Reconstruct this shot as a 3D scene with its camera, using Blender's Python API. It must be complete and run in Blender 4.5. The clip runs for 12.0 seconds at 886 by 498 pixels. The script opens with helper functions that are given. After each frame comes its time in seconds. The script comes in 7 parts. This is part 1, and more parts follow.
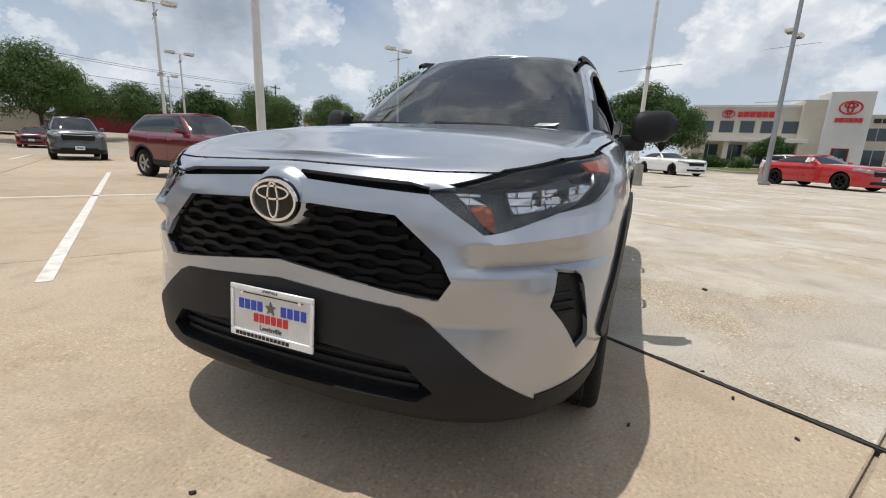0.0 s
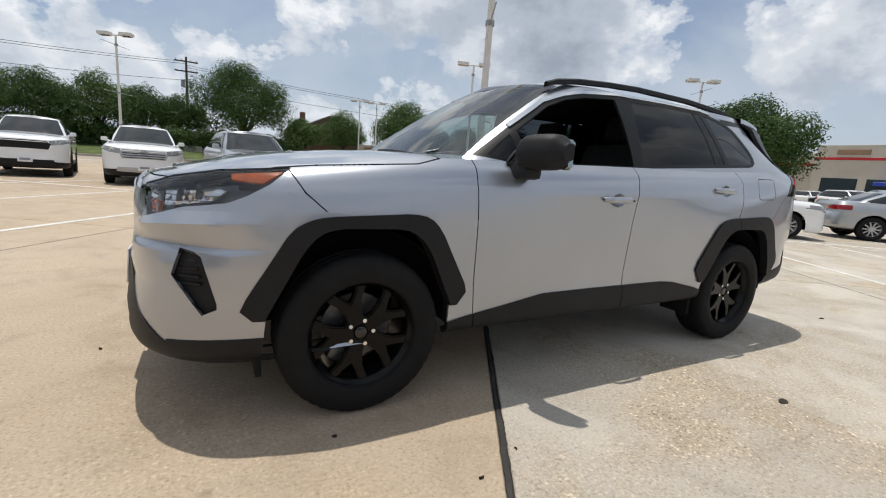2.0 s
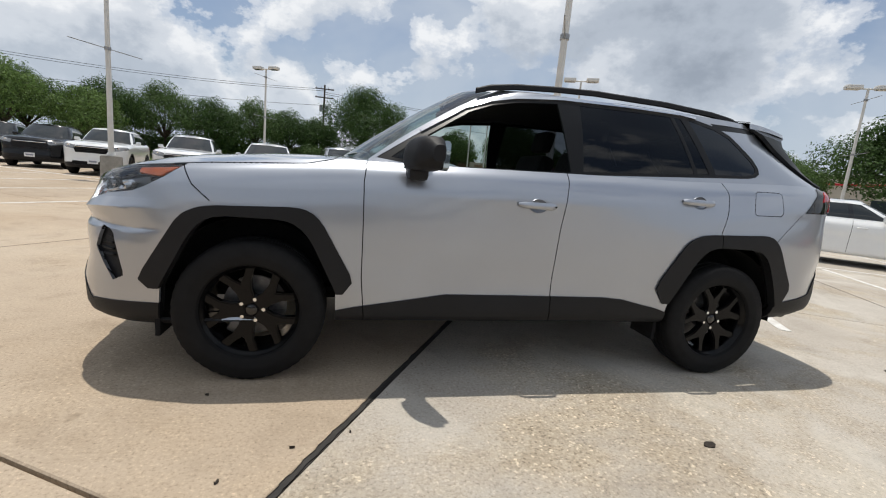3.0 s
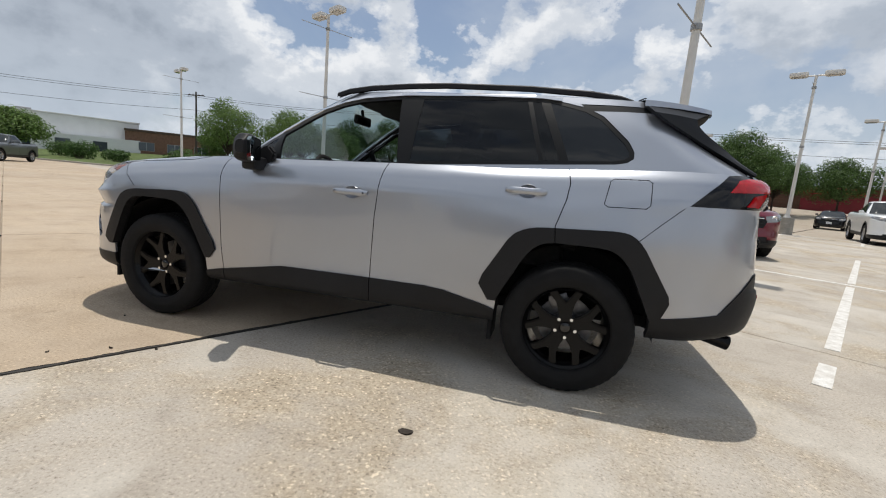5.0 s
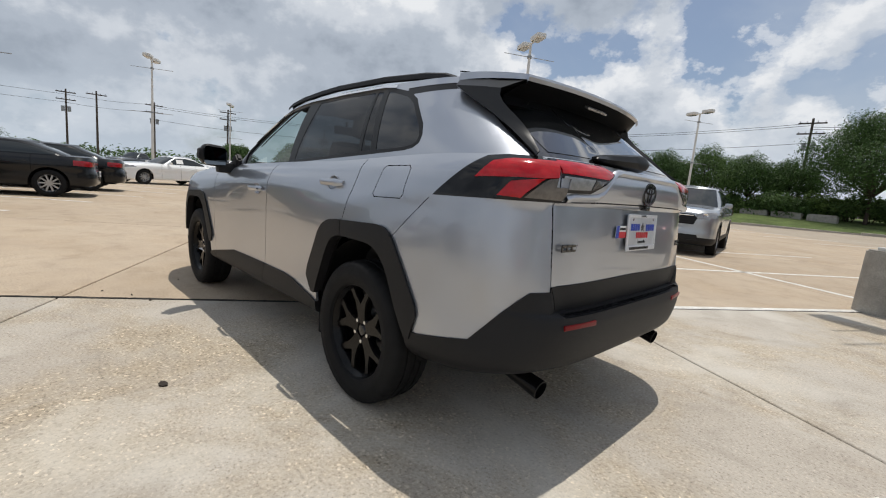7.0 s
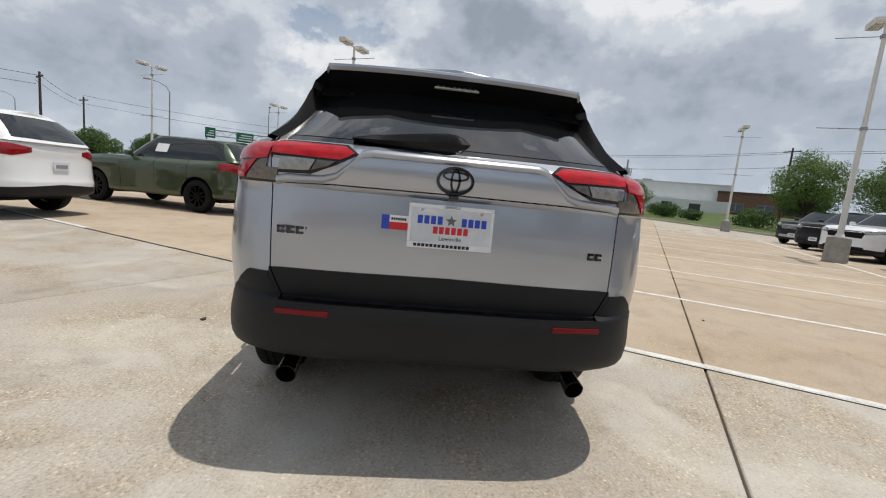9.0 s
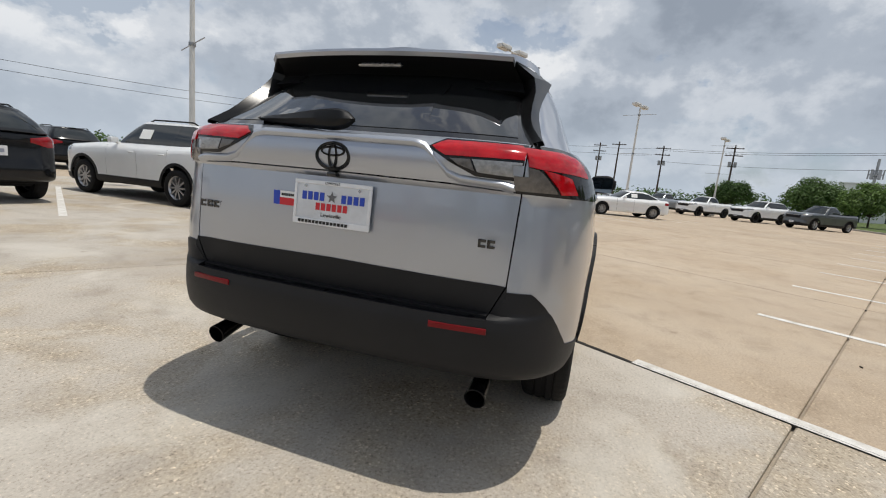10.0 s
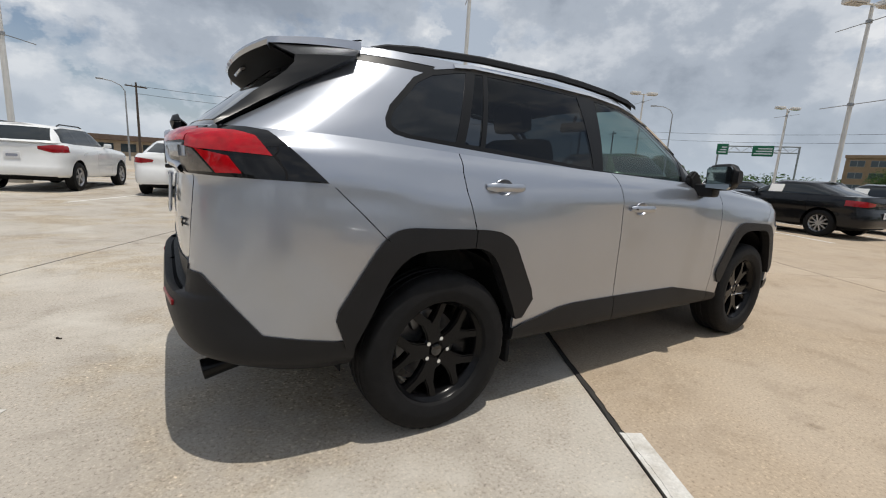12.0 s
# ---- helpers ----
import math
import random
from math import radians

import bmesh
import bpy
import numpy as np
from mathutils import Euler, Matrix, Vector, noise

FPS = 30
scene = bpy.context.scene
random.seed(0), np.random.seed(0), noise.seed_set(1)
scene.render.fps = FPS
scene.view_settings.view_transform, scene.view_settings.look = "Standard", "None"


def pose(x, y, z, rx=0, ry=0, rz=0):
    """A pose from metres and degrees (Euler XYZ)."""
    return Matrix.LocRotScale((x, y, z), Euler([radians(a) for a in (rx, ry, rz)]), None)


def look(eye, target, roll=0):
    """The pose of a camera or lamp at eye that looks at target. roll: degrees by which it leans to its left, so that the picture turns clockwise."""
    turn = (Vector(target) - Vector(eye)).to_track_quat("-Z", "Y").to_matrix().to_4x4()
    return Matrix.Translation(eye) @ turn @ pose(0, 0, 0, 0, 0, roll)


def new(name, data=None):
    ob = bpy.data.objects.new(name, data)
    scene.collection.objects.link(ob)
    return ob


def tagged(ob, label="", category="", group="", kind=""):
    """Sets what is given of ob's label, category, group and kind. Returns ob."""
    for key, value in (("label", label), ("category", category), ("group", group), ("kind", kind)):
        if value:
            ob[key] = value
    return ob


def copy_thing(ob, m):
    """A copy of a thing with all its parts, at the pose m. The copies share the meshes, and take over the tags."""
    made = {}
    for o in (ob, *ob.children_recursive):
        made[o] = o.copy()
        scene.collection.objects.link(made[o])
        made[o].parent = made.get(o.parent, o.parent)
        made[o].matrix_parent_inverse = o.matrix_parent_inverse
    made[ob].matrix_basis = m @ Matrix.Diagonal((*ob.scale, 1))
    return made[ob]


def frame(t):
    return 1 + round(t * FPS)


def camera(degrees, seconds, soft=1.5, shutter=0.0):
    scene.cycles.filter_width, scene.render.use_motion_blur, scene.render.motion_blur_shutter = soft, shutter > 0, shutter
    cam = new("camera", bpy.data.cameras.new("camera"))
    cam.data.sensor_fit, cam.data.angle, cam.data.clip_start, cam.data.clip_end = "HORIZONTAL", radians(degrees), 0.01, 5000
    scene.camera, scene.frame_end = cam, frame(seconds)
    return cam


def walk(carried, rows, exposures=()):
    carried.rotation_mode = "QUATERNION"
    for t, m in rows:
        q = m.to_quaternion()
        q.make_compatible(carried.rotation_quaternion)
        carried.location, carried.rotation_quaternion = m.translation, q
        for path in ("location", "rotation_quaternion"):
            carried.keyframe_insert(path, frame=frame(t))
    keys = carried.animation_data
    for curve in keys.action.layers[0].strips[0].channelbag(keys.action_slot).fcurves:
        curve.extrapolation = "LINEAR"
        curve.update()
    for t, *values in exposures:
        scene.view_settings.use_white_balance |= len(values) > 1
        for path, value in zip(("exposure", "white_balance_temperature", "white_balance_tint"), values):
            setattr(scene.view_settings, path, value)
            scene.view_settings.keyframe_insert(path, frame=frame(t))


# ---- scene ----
cam = camera(91.8, 12.0, soft=1.1)

PATH = [
    (0, (3.153, 0.919, 1.019), (1.359, 0.158, 0.567), 2.3),
    (0.5, (2.946, 1.398, 1.04), (1.311, 0.337, 0.592), 2.8),
    (1, (2.646, 1.801, 1.05), (1.221, 0.466, 0.618), 3.2),
    (1.5, (2.328, 2.25, 1.066), (1.146, 0.686, 0.669), 3.5),
    (2, (1.896, 2.55, 1.067), (0.963, 0.819, 0.704), 4.3),
    (2.5, (1.443, 2.862, 1.088), (0.758, 1.014, 0.749), 5.0),
    (3, (0.924, 3.022, 1.074), (0.477, 1.1, 0.748), 5.3),
    (3.2, (0.727, 3.076, 1.08), (0.377, 1.134, 0.756), 5.4),
    (4.8, (-1.014, 3.255, 1.095), (-0.624, 1.318, 0.785), 4.9),
    (5, (-1.23, 3.204, 1.075), (-0.744, 1.289, 0.768), 4.9),
    (5.5, (-1.774, 3.035, 1.083), (-1.051, 1.195, 0.781), 4.9),
    (6, (-2.258, 2.76, 1.083), (-1.296, 1.032, 0.784), 4.9),
    (6.5, (-2.696, 2.421, 1.091), (-1.502, 0.844, 0.798), 5.0),
    (7, (-3.081, 2.018, 1.091), (-1.662, 0.638, 0.805), 5.0),
    (7.2, (-3.219, 1.827, 1.104), (-1.714, 0.54, 0.824), 5.0),
    (8.8, (-3.865, 0.36, 1.123), (-1.91, 0.033, 0.855), 5.5),
    (9, (-3.867, 0.161, 1.102), (-1.894, -0.015, 0.827), 5.5),
    (9.5, (-3.804, -0.363, 1.101), (-1.837, -0.155, 0.807), 5.7),
    (10, (-3.647, -0.853, 1.094), (-1.762, -0.267, 0.771), 5.6),
    (10.5, (-3.356, -1.289, 1.098), (-1.623, -0.352, 0.754), 5.2),
    (11, (-3.01, -1.65, 1.098), (-1.476, -0.418, 0.741), 4.5),
    (11.5, (-2.647, -1.954, 1.121), (-1.342, -0.484, 0.755), 3.8),
    (12, (-2.308, -2.333, 1.132), (-1.239, -0.684, 0.763), 3.4),
]
walk(cam, [(t, look(eye, target, roll)) for t, eye, target, roll in PATH], [(0, 0.02), (3, 0.0), (5, -0.05), (7, -0.10), (9, -0.12), (12, -0.19)])

# ---- world, sun ----
SUN_AZ, SUN_EL = radians(-78), radians(78.3)
world = bpy.data.worlds.new("sky")
world.use_nodes = True
scene.world = world
wn, wl = world.node_tree.nodes, world.node_tree.links
wn.clear()


sky = wn.new("ShaderNodeTexSky")
sky.sky_type = "NISHITA"
sky.sun_disc = False
sky.sun_elevation = SUN_EL
sky.sun_rotation = radians(90) - SUN_AZ
sky.altitude, sky.air_density, sky.dust_density, sky.ozone_density = 150, 1.0, 2.0, 1.2
tc = wn.new("ShaderNodeTexCoord")
sep = wn.new("ShaderNodeSeparateXYZ")
wl.new(tc.outputs["Generated"], sep.inputs[0])
# heaped clouds: the view direction with its height drawn out, so that the heaps stay low and broad
deck = wn.new("ShaderNodeMapping")
deck.inputs["Scale"].default_value = (1.0, 1.0, 1.45)
wl.new(tc.outputs["Generated"], deck.inputs[0])


def cloud(scale, detail, rough, offset, warp=0.0):
    m = wn.new("ShaderNodeMapping")
    m.inputs["Location"].default_value = offset
    wl.new(deck.outputs[0], m.inputs[0])
    n = wn.new("ShaderNodeTexNoise")
    n.inputs["Scale"].default_value, n.inputs["Detail"].default_value = scale, detail
    n.inputs["Roughness"].default_value, n.inputs["Distortion"].default_value = rough, warp
    wl.new(m.outputs[0], n.inputs["Vector"])
    return n.outputs["Fac"]


def wramp(fac, stops):
    r = wn.new("ShaderNodeValToRGB")
    r.color_ramp.interpolation = "EASE"
    while len(r.color_ramp.elements) < len(stops):
        r.color_ramp.elements.new(0.5)
    for e, (p, c) in zip(r.color_ramp.elements, stops):
        e.position, e.color = p, (*c, 1)
    wl.new(fac, r.inputs[0])
    return r.outputs[0]


def wmix(a, b, fac, mode="MIX"):
    m = wn.new("ShaderNodeMix")
    m.data_type, m.blend_type = "RGBA", mode
    for sock, v in ((m.inputs[0], fac), (m.inputs[6], a), (m.inputs[7], b)):
        if isinstance(v, (float, int)):
            sock.default_value = v
        elif isinstance(v, tuple):
            sock.default_value = (*v, 1)
        else:
            wl.new(v, sock)
    return m.outputs[2]


skyc = wn.new("ShaderNodeVectorMath")
skyc.operation = "SCALE"
skyc.inputs["Scale"].default_value = 0.085
wl.new(sky.outputs[0], skyc.inputs[0])
veil = wramp(cloud(1.6, 6, 0.55, (3.1, 0.4, 0.0), 0.3), [(0.36, (0.12,) * 3), (0.63, (0.88,) * 3)])
base = wmix(skyc.outputs[0], (0.43, 0.485, 0.56), veil)
# the open side of the sky: fewer and whiter heaps towards the sun's side
side = wn.new("ShaderNodeVectorMath")
side.operation = "DOT_PRODUCT"
side.inputs[1].default_value = (0.032, 0.030, 0.0)
wl.new(tc.outputs["Generated"], side.inputs[0])


def heap(scale, detail, rough, offset, warp):
    a = wn.new("ShaderNodeMath")
    a.operation = "ADD"
    wl.new(cloud(scale, detail, rough, offset, warp), a.inputs[0])
    wl.new(side.outputs["Value"], a.inputs[1])
    return a.outputs[0]


OFF = (0.7, 2.2, 0.3)
puff = wramp(heap(3.0, 12, 0.58, OFF, 0.0), [(0.445, (0, 0, 0)), (0.470, (0.50, 0.50, 0.50)), (0.510, (0.98, 0.98, 0.98))])
low = (OFF[0], OFF[1], OFF[2] + 0.07)
shade = wramp(heap(3.0, 12, 0.58, low, 0.0), [(0.43, (0.74, 0.755, 0.775)), (0.50, (0.55, 0.585, 0.635)), (0.58, (0.385, 0.43, 0.495)), (0.70, (0.27, 0.31, 0.37))])
clouds = wmix(base, shade, puff)
haze = wramp(sep.outputs["Z"], [(0.0, (0.9,) * 3), (0.06, (0.45,) * 3), (0.22, (0.0,) * 3)])
final = wmix(clouds, (0.455, 0.52, 0.595), haze)
bgn = wn.new("ShaderNodeBackground")
bgn.inputs["Strength"].default_value = 1.2
wl.new(final, bgn.inputs[0])
wl.new(bgn.outputs[0], wn.new("ShaderNodeOutputWorld").inputs[0])

sun = new("sun", bpy.data.lights.new("sun", "SUN"))
sun.data.energy, sun.data.angle, sun.data.color = 3.3, radians(0.6), (1.0, 0.95, 0.87)
d = Vector((math.cos(SUN_EL) * math.cos(SUN_AZ), math.cos(SUN_EL) * math.sin(SUN_AZ), math.sin(SUN_EL)))
sun.matrix_world = look(d * 60, (0, 0, 0))

# ---- materials ----
def mat(name, color=(0.5, 0.5, 0.5), rough=0.5, metal=0.0, coat=0.0, spec=0.5, vary=0.0, scale=8.0, bump=0.0, bscale=60.0, fine=0.0, fscale=90.0, rvary=0.0, rand=0.0, trans=0.0, ior=1.45, color2=None, emit=0.0):
    m = bpy.data.materials.new(name)
    m.use_nodes = True
    n, l = m.node_tree.nodes, m.node_tree.links
    b = n["Principled BSDF"]
    b.inputs["Base Color"].default_value = (*color, 1)
    b.inputs["Roughness"].default_value, b.inputs["Metallic"].default_value = rough, metal
    b.inputs["Coat Weight"].default_value, b.inputs["Coat Roughness"].default_value = coat, 0.03
    b.inputs["Specular IOR Level"].default_value = spec
    b.inputs["Transmission Weight"].default_value, b.inputs["IOR"].default_value = trans, ior
    if emit:
        b.inputs["Emission Color"].default_value, b.inputs["Emission Strength"].default_value = (*color, 1), emit
    tcn = n.new("ShaderNodeTexCoord")

    def noi(sc, det=6, ro=0.6):
        t = n.new("ShaderNodeTexNoise")
        t.inputs["Scale"].default_value, t.inputs["Detail"].default_value, t.inputs["Roughness"].default_value = sc, det, ro
        l.new(tcn.outputs["Object"], t.inputs["Vector"])
        return t.outputs["Fac"]

    col = None
    if vary or fine or rand:
        dark = tuple(c * (1 - vary) for c in color)
        lite = color2 or tuple(min(1, c * (1 + vary)) for c in color)
        r = n.new("ShaderNodeValToRGB")
        r.color_ramp.elements[0].position, r.color_ramp.elements[1].position = 0.32, 0.68
        r.color_ramp.elements[0].color, r.color_ramp.elements[1].color = (*dark, 1), (*lite, 1)
        l.new(noi(scale), r.inputs[0])
        col = r.outputs[0]
        if fine:
            r2 = n.new("ShaderNodeValToRGB")
            r2.color_ramp.elements[0].position, r2.color_ramp.elements[1].position = 0.35, 0.65
            r2.color_ramp.elements[0].color, r2.color_ramp.elements[1].color = (1 - fine,) * 3 + (1,), (1 + fine,) * 3 + (1,)
            l.new(noi(fscale, 3), r2.inputs[0])
            mx = n.new("ShaderNodeMix")
            mx.data_type, mx.blend_type = "RGBA", "MULTIPLY"
            mx.inputs[0].default_value = 1.0
            l.new(col, mx.inputs[6])
            l.new(r2.outputs[0], mx.inputs[7])
            col = mx.outputs[2]
        if rand:
            oi = n.new("ShaderNodeObjectInfo")
            mr = n.new("ShaderNodeMapRange")
            mr.inputs["To Min"].default_value, mr.inputs["To Max"].default_value = 1 - rand, 1 + rand
            l.new(oi.outputs["Random"], mr.inputs["Value"])
            vm = n.new("ShaderNodeVectorMath")
            vm.operation = "SCALE"
            l.new(col, vm.inputs[0])
            l.new(mr.outputs[0], vm.inputs["Scale"])
            col = vm.outputs[0]
        l.new(col, b.inputs["Base Color"])
    if rvary:
        mr = n.new("ShaderNodeMapRange")
        mr.inputs["To Min"].default_value, mr.inputs["To Max"].default_value = max(0, rough - rvary), min(1, rough + rvary)
        l.new(noi(scale * 2.3), mr.inputs["Value"])
        l.new(mr.outputs[0], b.inputs["Roughness"])
    if bump:
        bp = n.new("ShaderNodeBump")
        bp.inputs["Strength"].default_value, bp.inputs["Distance"].default_value = bump, 0.01
        l.new(noi(bscale, 4), bp.inputs["Height"])
        l.new(bp.outputs[0], b.inputs["Normal"])
    return m


SILVER = mat("silver_metallic_paint", (0.388, 0.410, 0.456), 0.32, 0.80, 1.0, vary=0.02, scale=3, fine=0.03, fscale=900)
CLAD = mat("black_grained_plastic", (0.0125, 0.0125, 0.0138), 0.52, 0, 0, 0.28, vary=0.12, scale=5, bump=0.12, bscale=900)
GLOSSBLK = mat("gloss_black_trim", (0.008, 0.008, 0.009), 0.10, 0, 0.6)
SATINBLK = mat("satin_black_trim", (0.008, 0.008, 0.0085), 0.30, 0, 0.0, 0.45)
DEEPBLK = mat("deep_black_plastic", (0.005, 0.005, 0.0055), 0.6, 0, 0.0, 0.15)
MATTBLK = mat("matt_black_liner", (0.010, 0.010, 0.011), 0.85, spec=0.2, vary=0.2, scale=20)
SEAM = mat("panel_gap", (0.006, 0.006, 0.007), 0.9, spec=0.1)
RUBBER = mat("tyre_rubber", (0.011, 0.011, 0.0115), 0.68, 0, 0, 0.18, vary=0.18, scale=14, bump=0.15, bscale=300, rvary=0.08)
RIMBLK = mat("satin_black_alloy", (0.0035, 0.0035, 0.004), 0.22, 0.0, 0.0, 0.24)
CHROME = mat("chrome", (0.78, 0.79, 0.81), 0.14, 1.0)
STEEL = mat("brake_steel", (0.16, 0.16, 0.165), 0.45, 0.9, vary=0.2, scale=40)
TINT = mat("dark_privacy_glass", (0.008, 0.009, 0.010), 0.02, 0, 0.9, 0.7)
PILLARBLK = mat("satin_black_pillar", (0.005, 0.005, 0.0055), 0.38, 0, 0.0, 0.3)
SIDETINT = mat("dark_side_glass", (0.008, 0.010, 0.013), 0.02, 0, 0.0, 0.5)
REDLENS = mat("red_lens", (0.40, 0.003, 0.008), 0.10, 0.0, 0.35, 0.4, vary=0.25, scale=26)
DARKRED = mat("dark_red_reflector", (0.17, 0.004, 0.007), 0.3, 0, 0.0, 0.3, bump=0.1, bscale=500)
CLEARL = mat("clear_lamp_lens", (0.30, 0.295, 0.29), 0.12, 0.6, 0.8, vary=0.25, scale=60, bump=0.2, bscale=200)
SMOKEL = mat("smoked_clear_lens", (0.115, 0.105, 0.098), 0.10, 0.4, 0.8, vary=0.25, scale=60, bump=0.2, bscale=200)
AMBER = mat("amber_lens", (0.33, 0.062, 0.003), 0.15, 0.0, 0.15, vary=0.3, scale=60)
SMOKE = mat("smoked_lamp_lens", (0.008, 0.008, 0.009), 0.06, 0, 0.0, 0.4)
WHITEP = mat("white_plate", (0.75, 0.76, 0.78), 0.3, 0.2, vary=0.05, scale=30)
SEATM = mat("charcoal_cloth", (0.025, 0.024, 0.024), 0.9, spec=0.2, vary=0.2, scale=30, bump=0.3, bscale=200)
BLUEINK = mat("blue_print", (0.02, 0.06, 0.42), 0.4)
REDINK = mat("red_print", (0.55, 0.02, 0.03), 0.4)
BLACKINK = mat("black_print", (0.01, 0.01, 0.01), 0.4)
PAPER = mat("white_paper", (0.80, 0.80, 0.78), 0.6)


def glass(name, tint=(0.8, 0.85, 0.83), ior=1.52, rough=0.0):
    """A thin pane: mostly clear, with a true surface reflection."""
    m = bpy.data.materials.new(name)
    m.use_nodes = True
    n, l = m.node_tree.nodes, m.node_tree.links
    n.clear()
    tr, gl, fr, pw, ad, mx, out = (n.new("ShaderNode" + k) for k in ("BsdfTransparent", "BsdfGlossy", "LayerWeight", "Math", "Math", "MixShader", "OutputMaterial"))
    tr.inputs[0].default_value = (*tint, 1)
    gl.inputs["Roughness"].default_value = rough
    f0 = ((ior - 1) / (ior + 1)) ** 2
    fr.inputs["Blend"].default_value = 0.5
    pw.operation, ad.operation = "POWER", "MULTIPLY_ADD"
    pw.inputs[1].default_value = 5.0
    ad.inputs[1].default_value, ad.inputs[2].default_value = 1 - f0, f0
    l.new(fr.outputs["Facing"], pw.inputs[0])
    l.new(pw.outputs[0], ad.inputs[0])
    l.new(ad.outputs[0], mx.inputs[0])
    l.new(tr.outputs[0], mx.inputs[1])
    l.new(gl.outputs[0], mx.inputs[2])
    l.new(mx.outputs[0], out.inputs[0])
    return m


CLEARGL = glass("clear_car_glass", (0.50, 0.58, 0.55))
SCREENGL = glass("windscreen_glass", (0.50, 0.62, 0.61), 2.45)
DARKGL = glass("tinted_car_glass", (0.055, 0.064, 0.075), 1.52)
LAMPGL = glass("lamp_cover", (0.85, 0.86, 0.88), 1.75)

# ---- helpers for meshes ----
def part(name, bm, material, parent=None, label="", smooth=40, m=None):
    me = bpy.data.meshes.new(name)
    bm.to_mesh(me)
    bm.free()
    for mt in material if isinstance(material, (list, tuple)) else [material]:
        me.materials.append(mt)
    if smooth:
        me.shade_smooth()
        me.set_sharp_from_angle(angle=radians(smooth))
    ob = new(name, me)
    if m is not None:
        ob.matrix_basis = m
    if parent:
        ob.parent = parent
    return tagged(ob, label) if label else ob


def empty(name, m, label, category, group="", kind=""):
    ob = new(name)
    ob.empty_display_size = 0.2
    ob.matrix_basis = m
    return tagged(ob, label, category, group, kind)


def box(bm, x0, x1, y0, y1, z0, z1, bevel=0.0, m=None, seg=2):
    r = bmesh.ops.create_cube(bm, size=1, matrix=Matrix.Translation(((x0 + x1) / 2, (y0 + y1) / 2, (z0 + z1) / 2)) @ Matrix.Diagonal((x1 - x0, y1 - y0, z1 - z0, 1)))
    vs = r["verts"]
    if bevel:
        es = list({e for v in vs for e in v.link_edges})
        vs = bmesh.ops.bevel(bm, geom=es, offset=bevel, segments=seg, affect="EDGES", profile=0.6)["verts"] or vs
    if m is not None:
        bmesh.ops.transform(bm, matrix=m, verts=[v for v in vs if v.is_valid])
    return bm


def cyl(bm, p, q, r0, r1=None, seg=16, caps=True):
    p, q = Vector(p), Vector(q)
    m = Matrix.Translation((p + q) / 2) @ (q - p).to_track_quat("Z", "Y").to_matrix().to_4x4()
    bmesh.ops.create_cone(bm, cap_ends=caps, segments=seg, radius1=r0, radius2=r0 if r1 is None else r1, depth=(q - p).length, matrix=m)
    return bm


def lathe(bm, prof, seg=48, axis="Y"):
    """Turns a profile of (radius, along) round the Y axis."""
    rows = []
    for i in range(seg):
        a = 2 * math.pi * i / seg
        rows.append([bm.verts.new((r * math.cos(a), w, r * math.sin(a))) for r, w in prof])
    for i in range(seg):
        a, b = rows[i], rows[(i + 1) % seg]
        for k in range(len(prof) - 1):
            bm.faces.new((a[k], a[k + 1], b[k + 1], b[k]))
    bmesh.ops.recalc_face_normals(bm, faces=bm.faces)
    return bm


def prism(bm, poly, to3, t0, t1):
    """A flat outline given in two axes, raised between t0 and t1; to3(u, v, t) gives the place."""
    a = [bm.verts.new(to3(u, v, t0)) for u, v in poly]
    b = [bm.verts.new(to3(u, v, t1)) for u, v in poly]
    bm.faces.new(a)
    bm.faces.new(b[::-1])
    for i in range(len(poly)):
        j = (i + 1) % len(poly)
        bm.faces.new((a[i], b[i], b[j], a[j]))
    bmesh.ops.recalc_face_normals(bm, faces=bm.faces)
    return bm


def tube(bm, pts, r, seg=8):
    """One connected round bar through a line of points."""
    pts = [Vector(p) for p in pts]
    rings = []
    for i, p in enumerate(pts):
        d = (pts[min(i + 1, len(pts) - 1)] - pts[max(i - 1, 0)]).normalized()
        s = d.cross(Vector((0, 0, 1)) if abs(d.z) < 0.9 else Vector((1, 0, 0))).normalized()
        t = s.cross(d)
        rings.append([bm.verts.new(p + s * r * math.cos(2 * math.pi * k / seg) + t * r * math.sin(2 * math.pi * k / seg)) for k in range(seg)])
    for a, b in zip(rings[:-1], rings[1:]):
        for k in range(seg):
            bm.faces.new((a[k], b[k], b[(k + 1) % seg], a[(k + 1) % seg]))
    bm.faces.new(rings[0])
    bm.faces.new(rings[-1][::-1])
    return bm


def smoothstep(a, b, x):
    t = min(1, max(0, (x - a) / (b - a)))
    return t * t * (3 - 2 * t)


def keyed(keys, vals, x):
    """Smooth value at x between falling keys."""
    if x >= keys[0]:
        return vals[0]
    for i in range(len(keys) - 1):
        if x >= keys[i + 1]:
            t = (x - keys[i + 1]) / (keys[i] - keys[i + 1])
            t = t * 0.6 + 0.4 * t * t * (3 - 2 * t)
            return vals[i + 1] + (vals[i] - vals[i + 1]) * t
    return vals[-1]


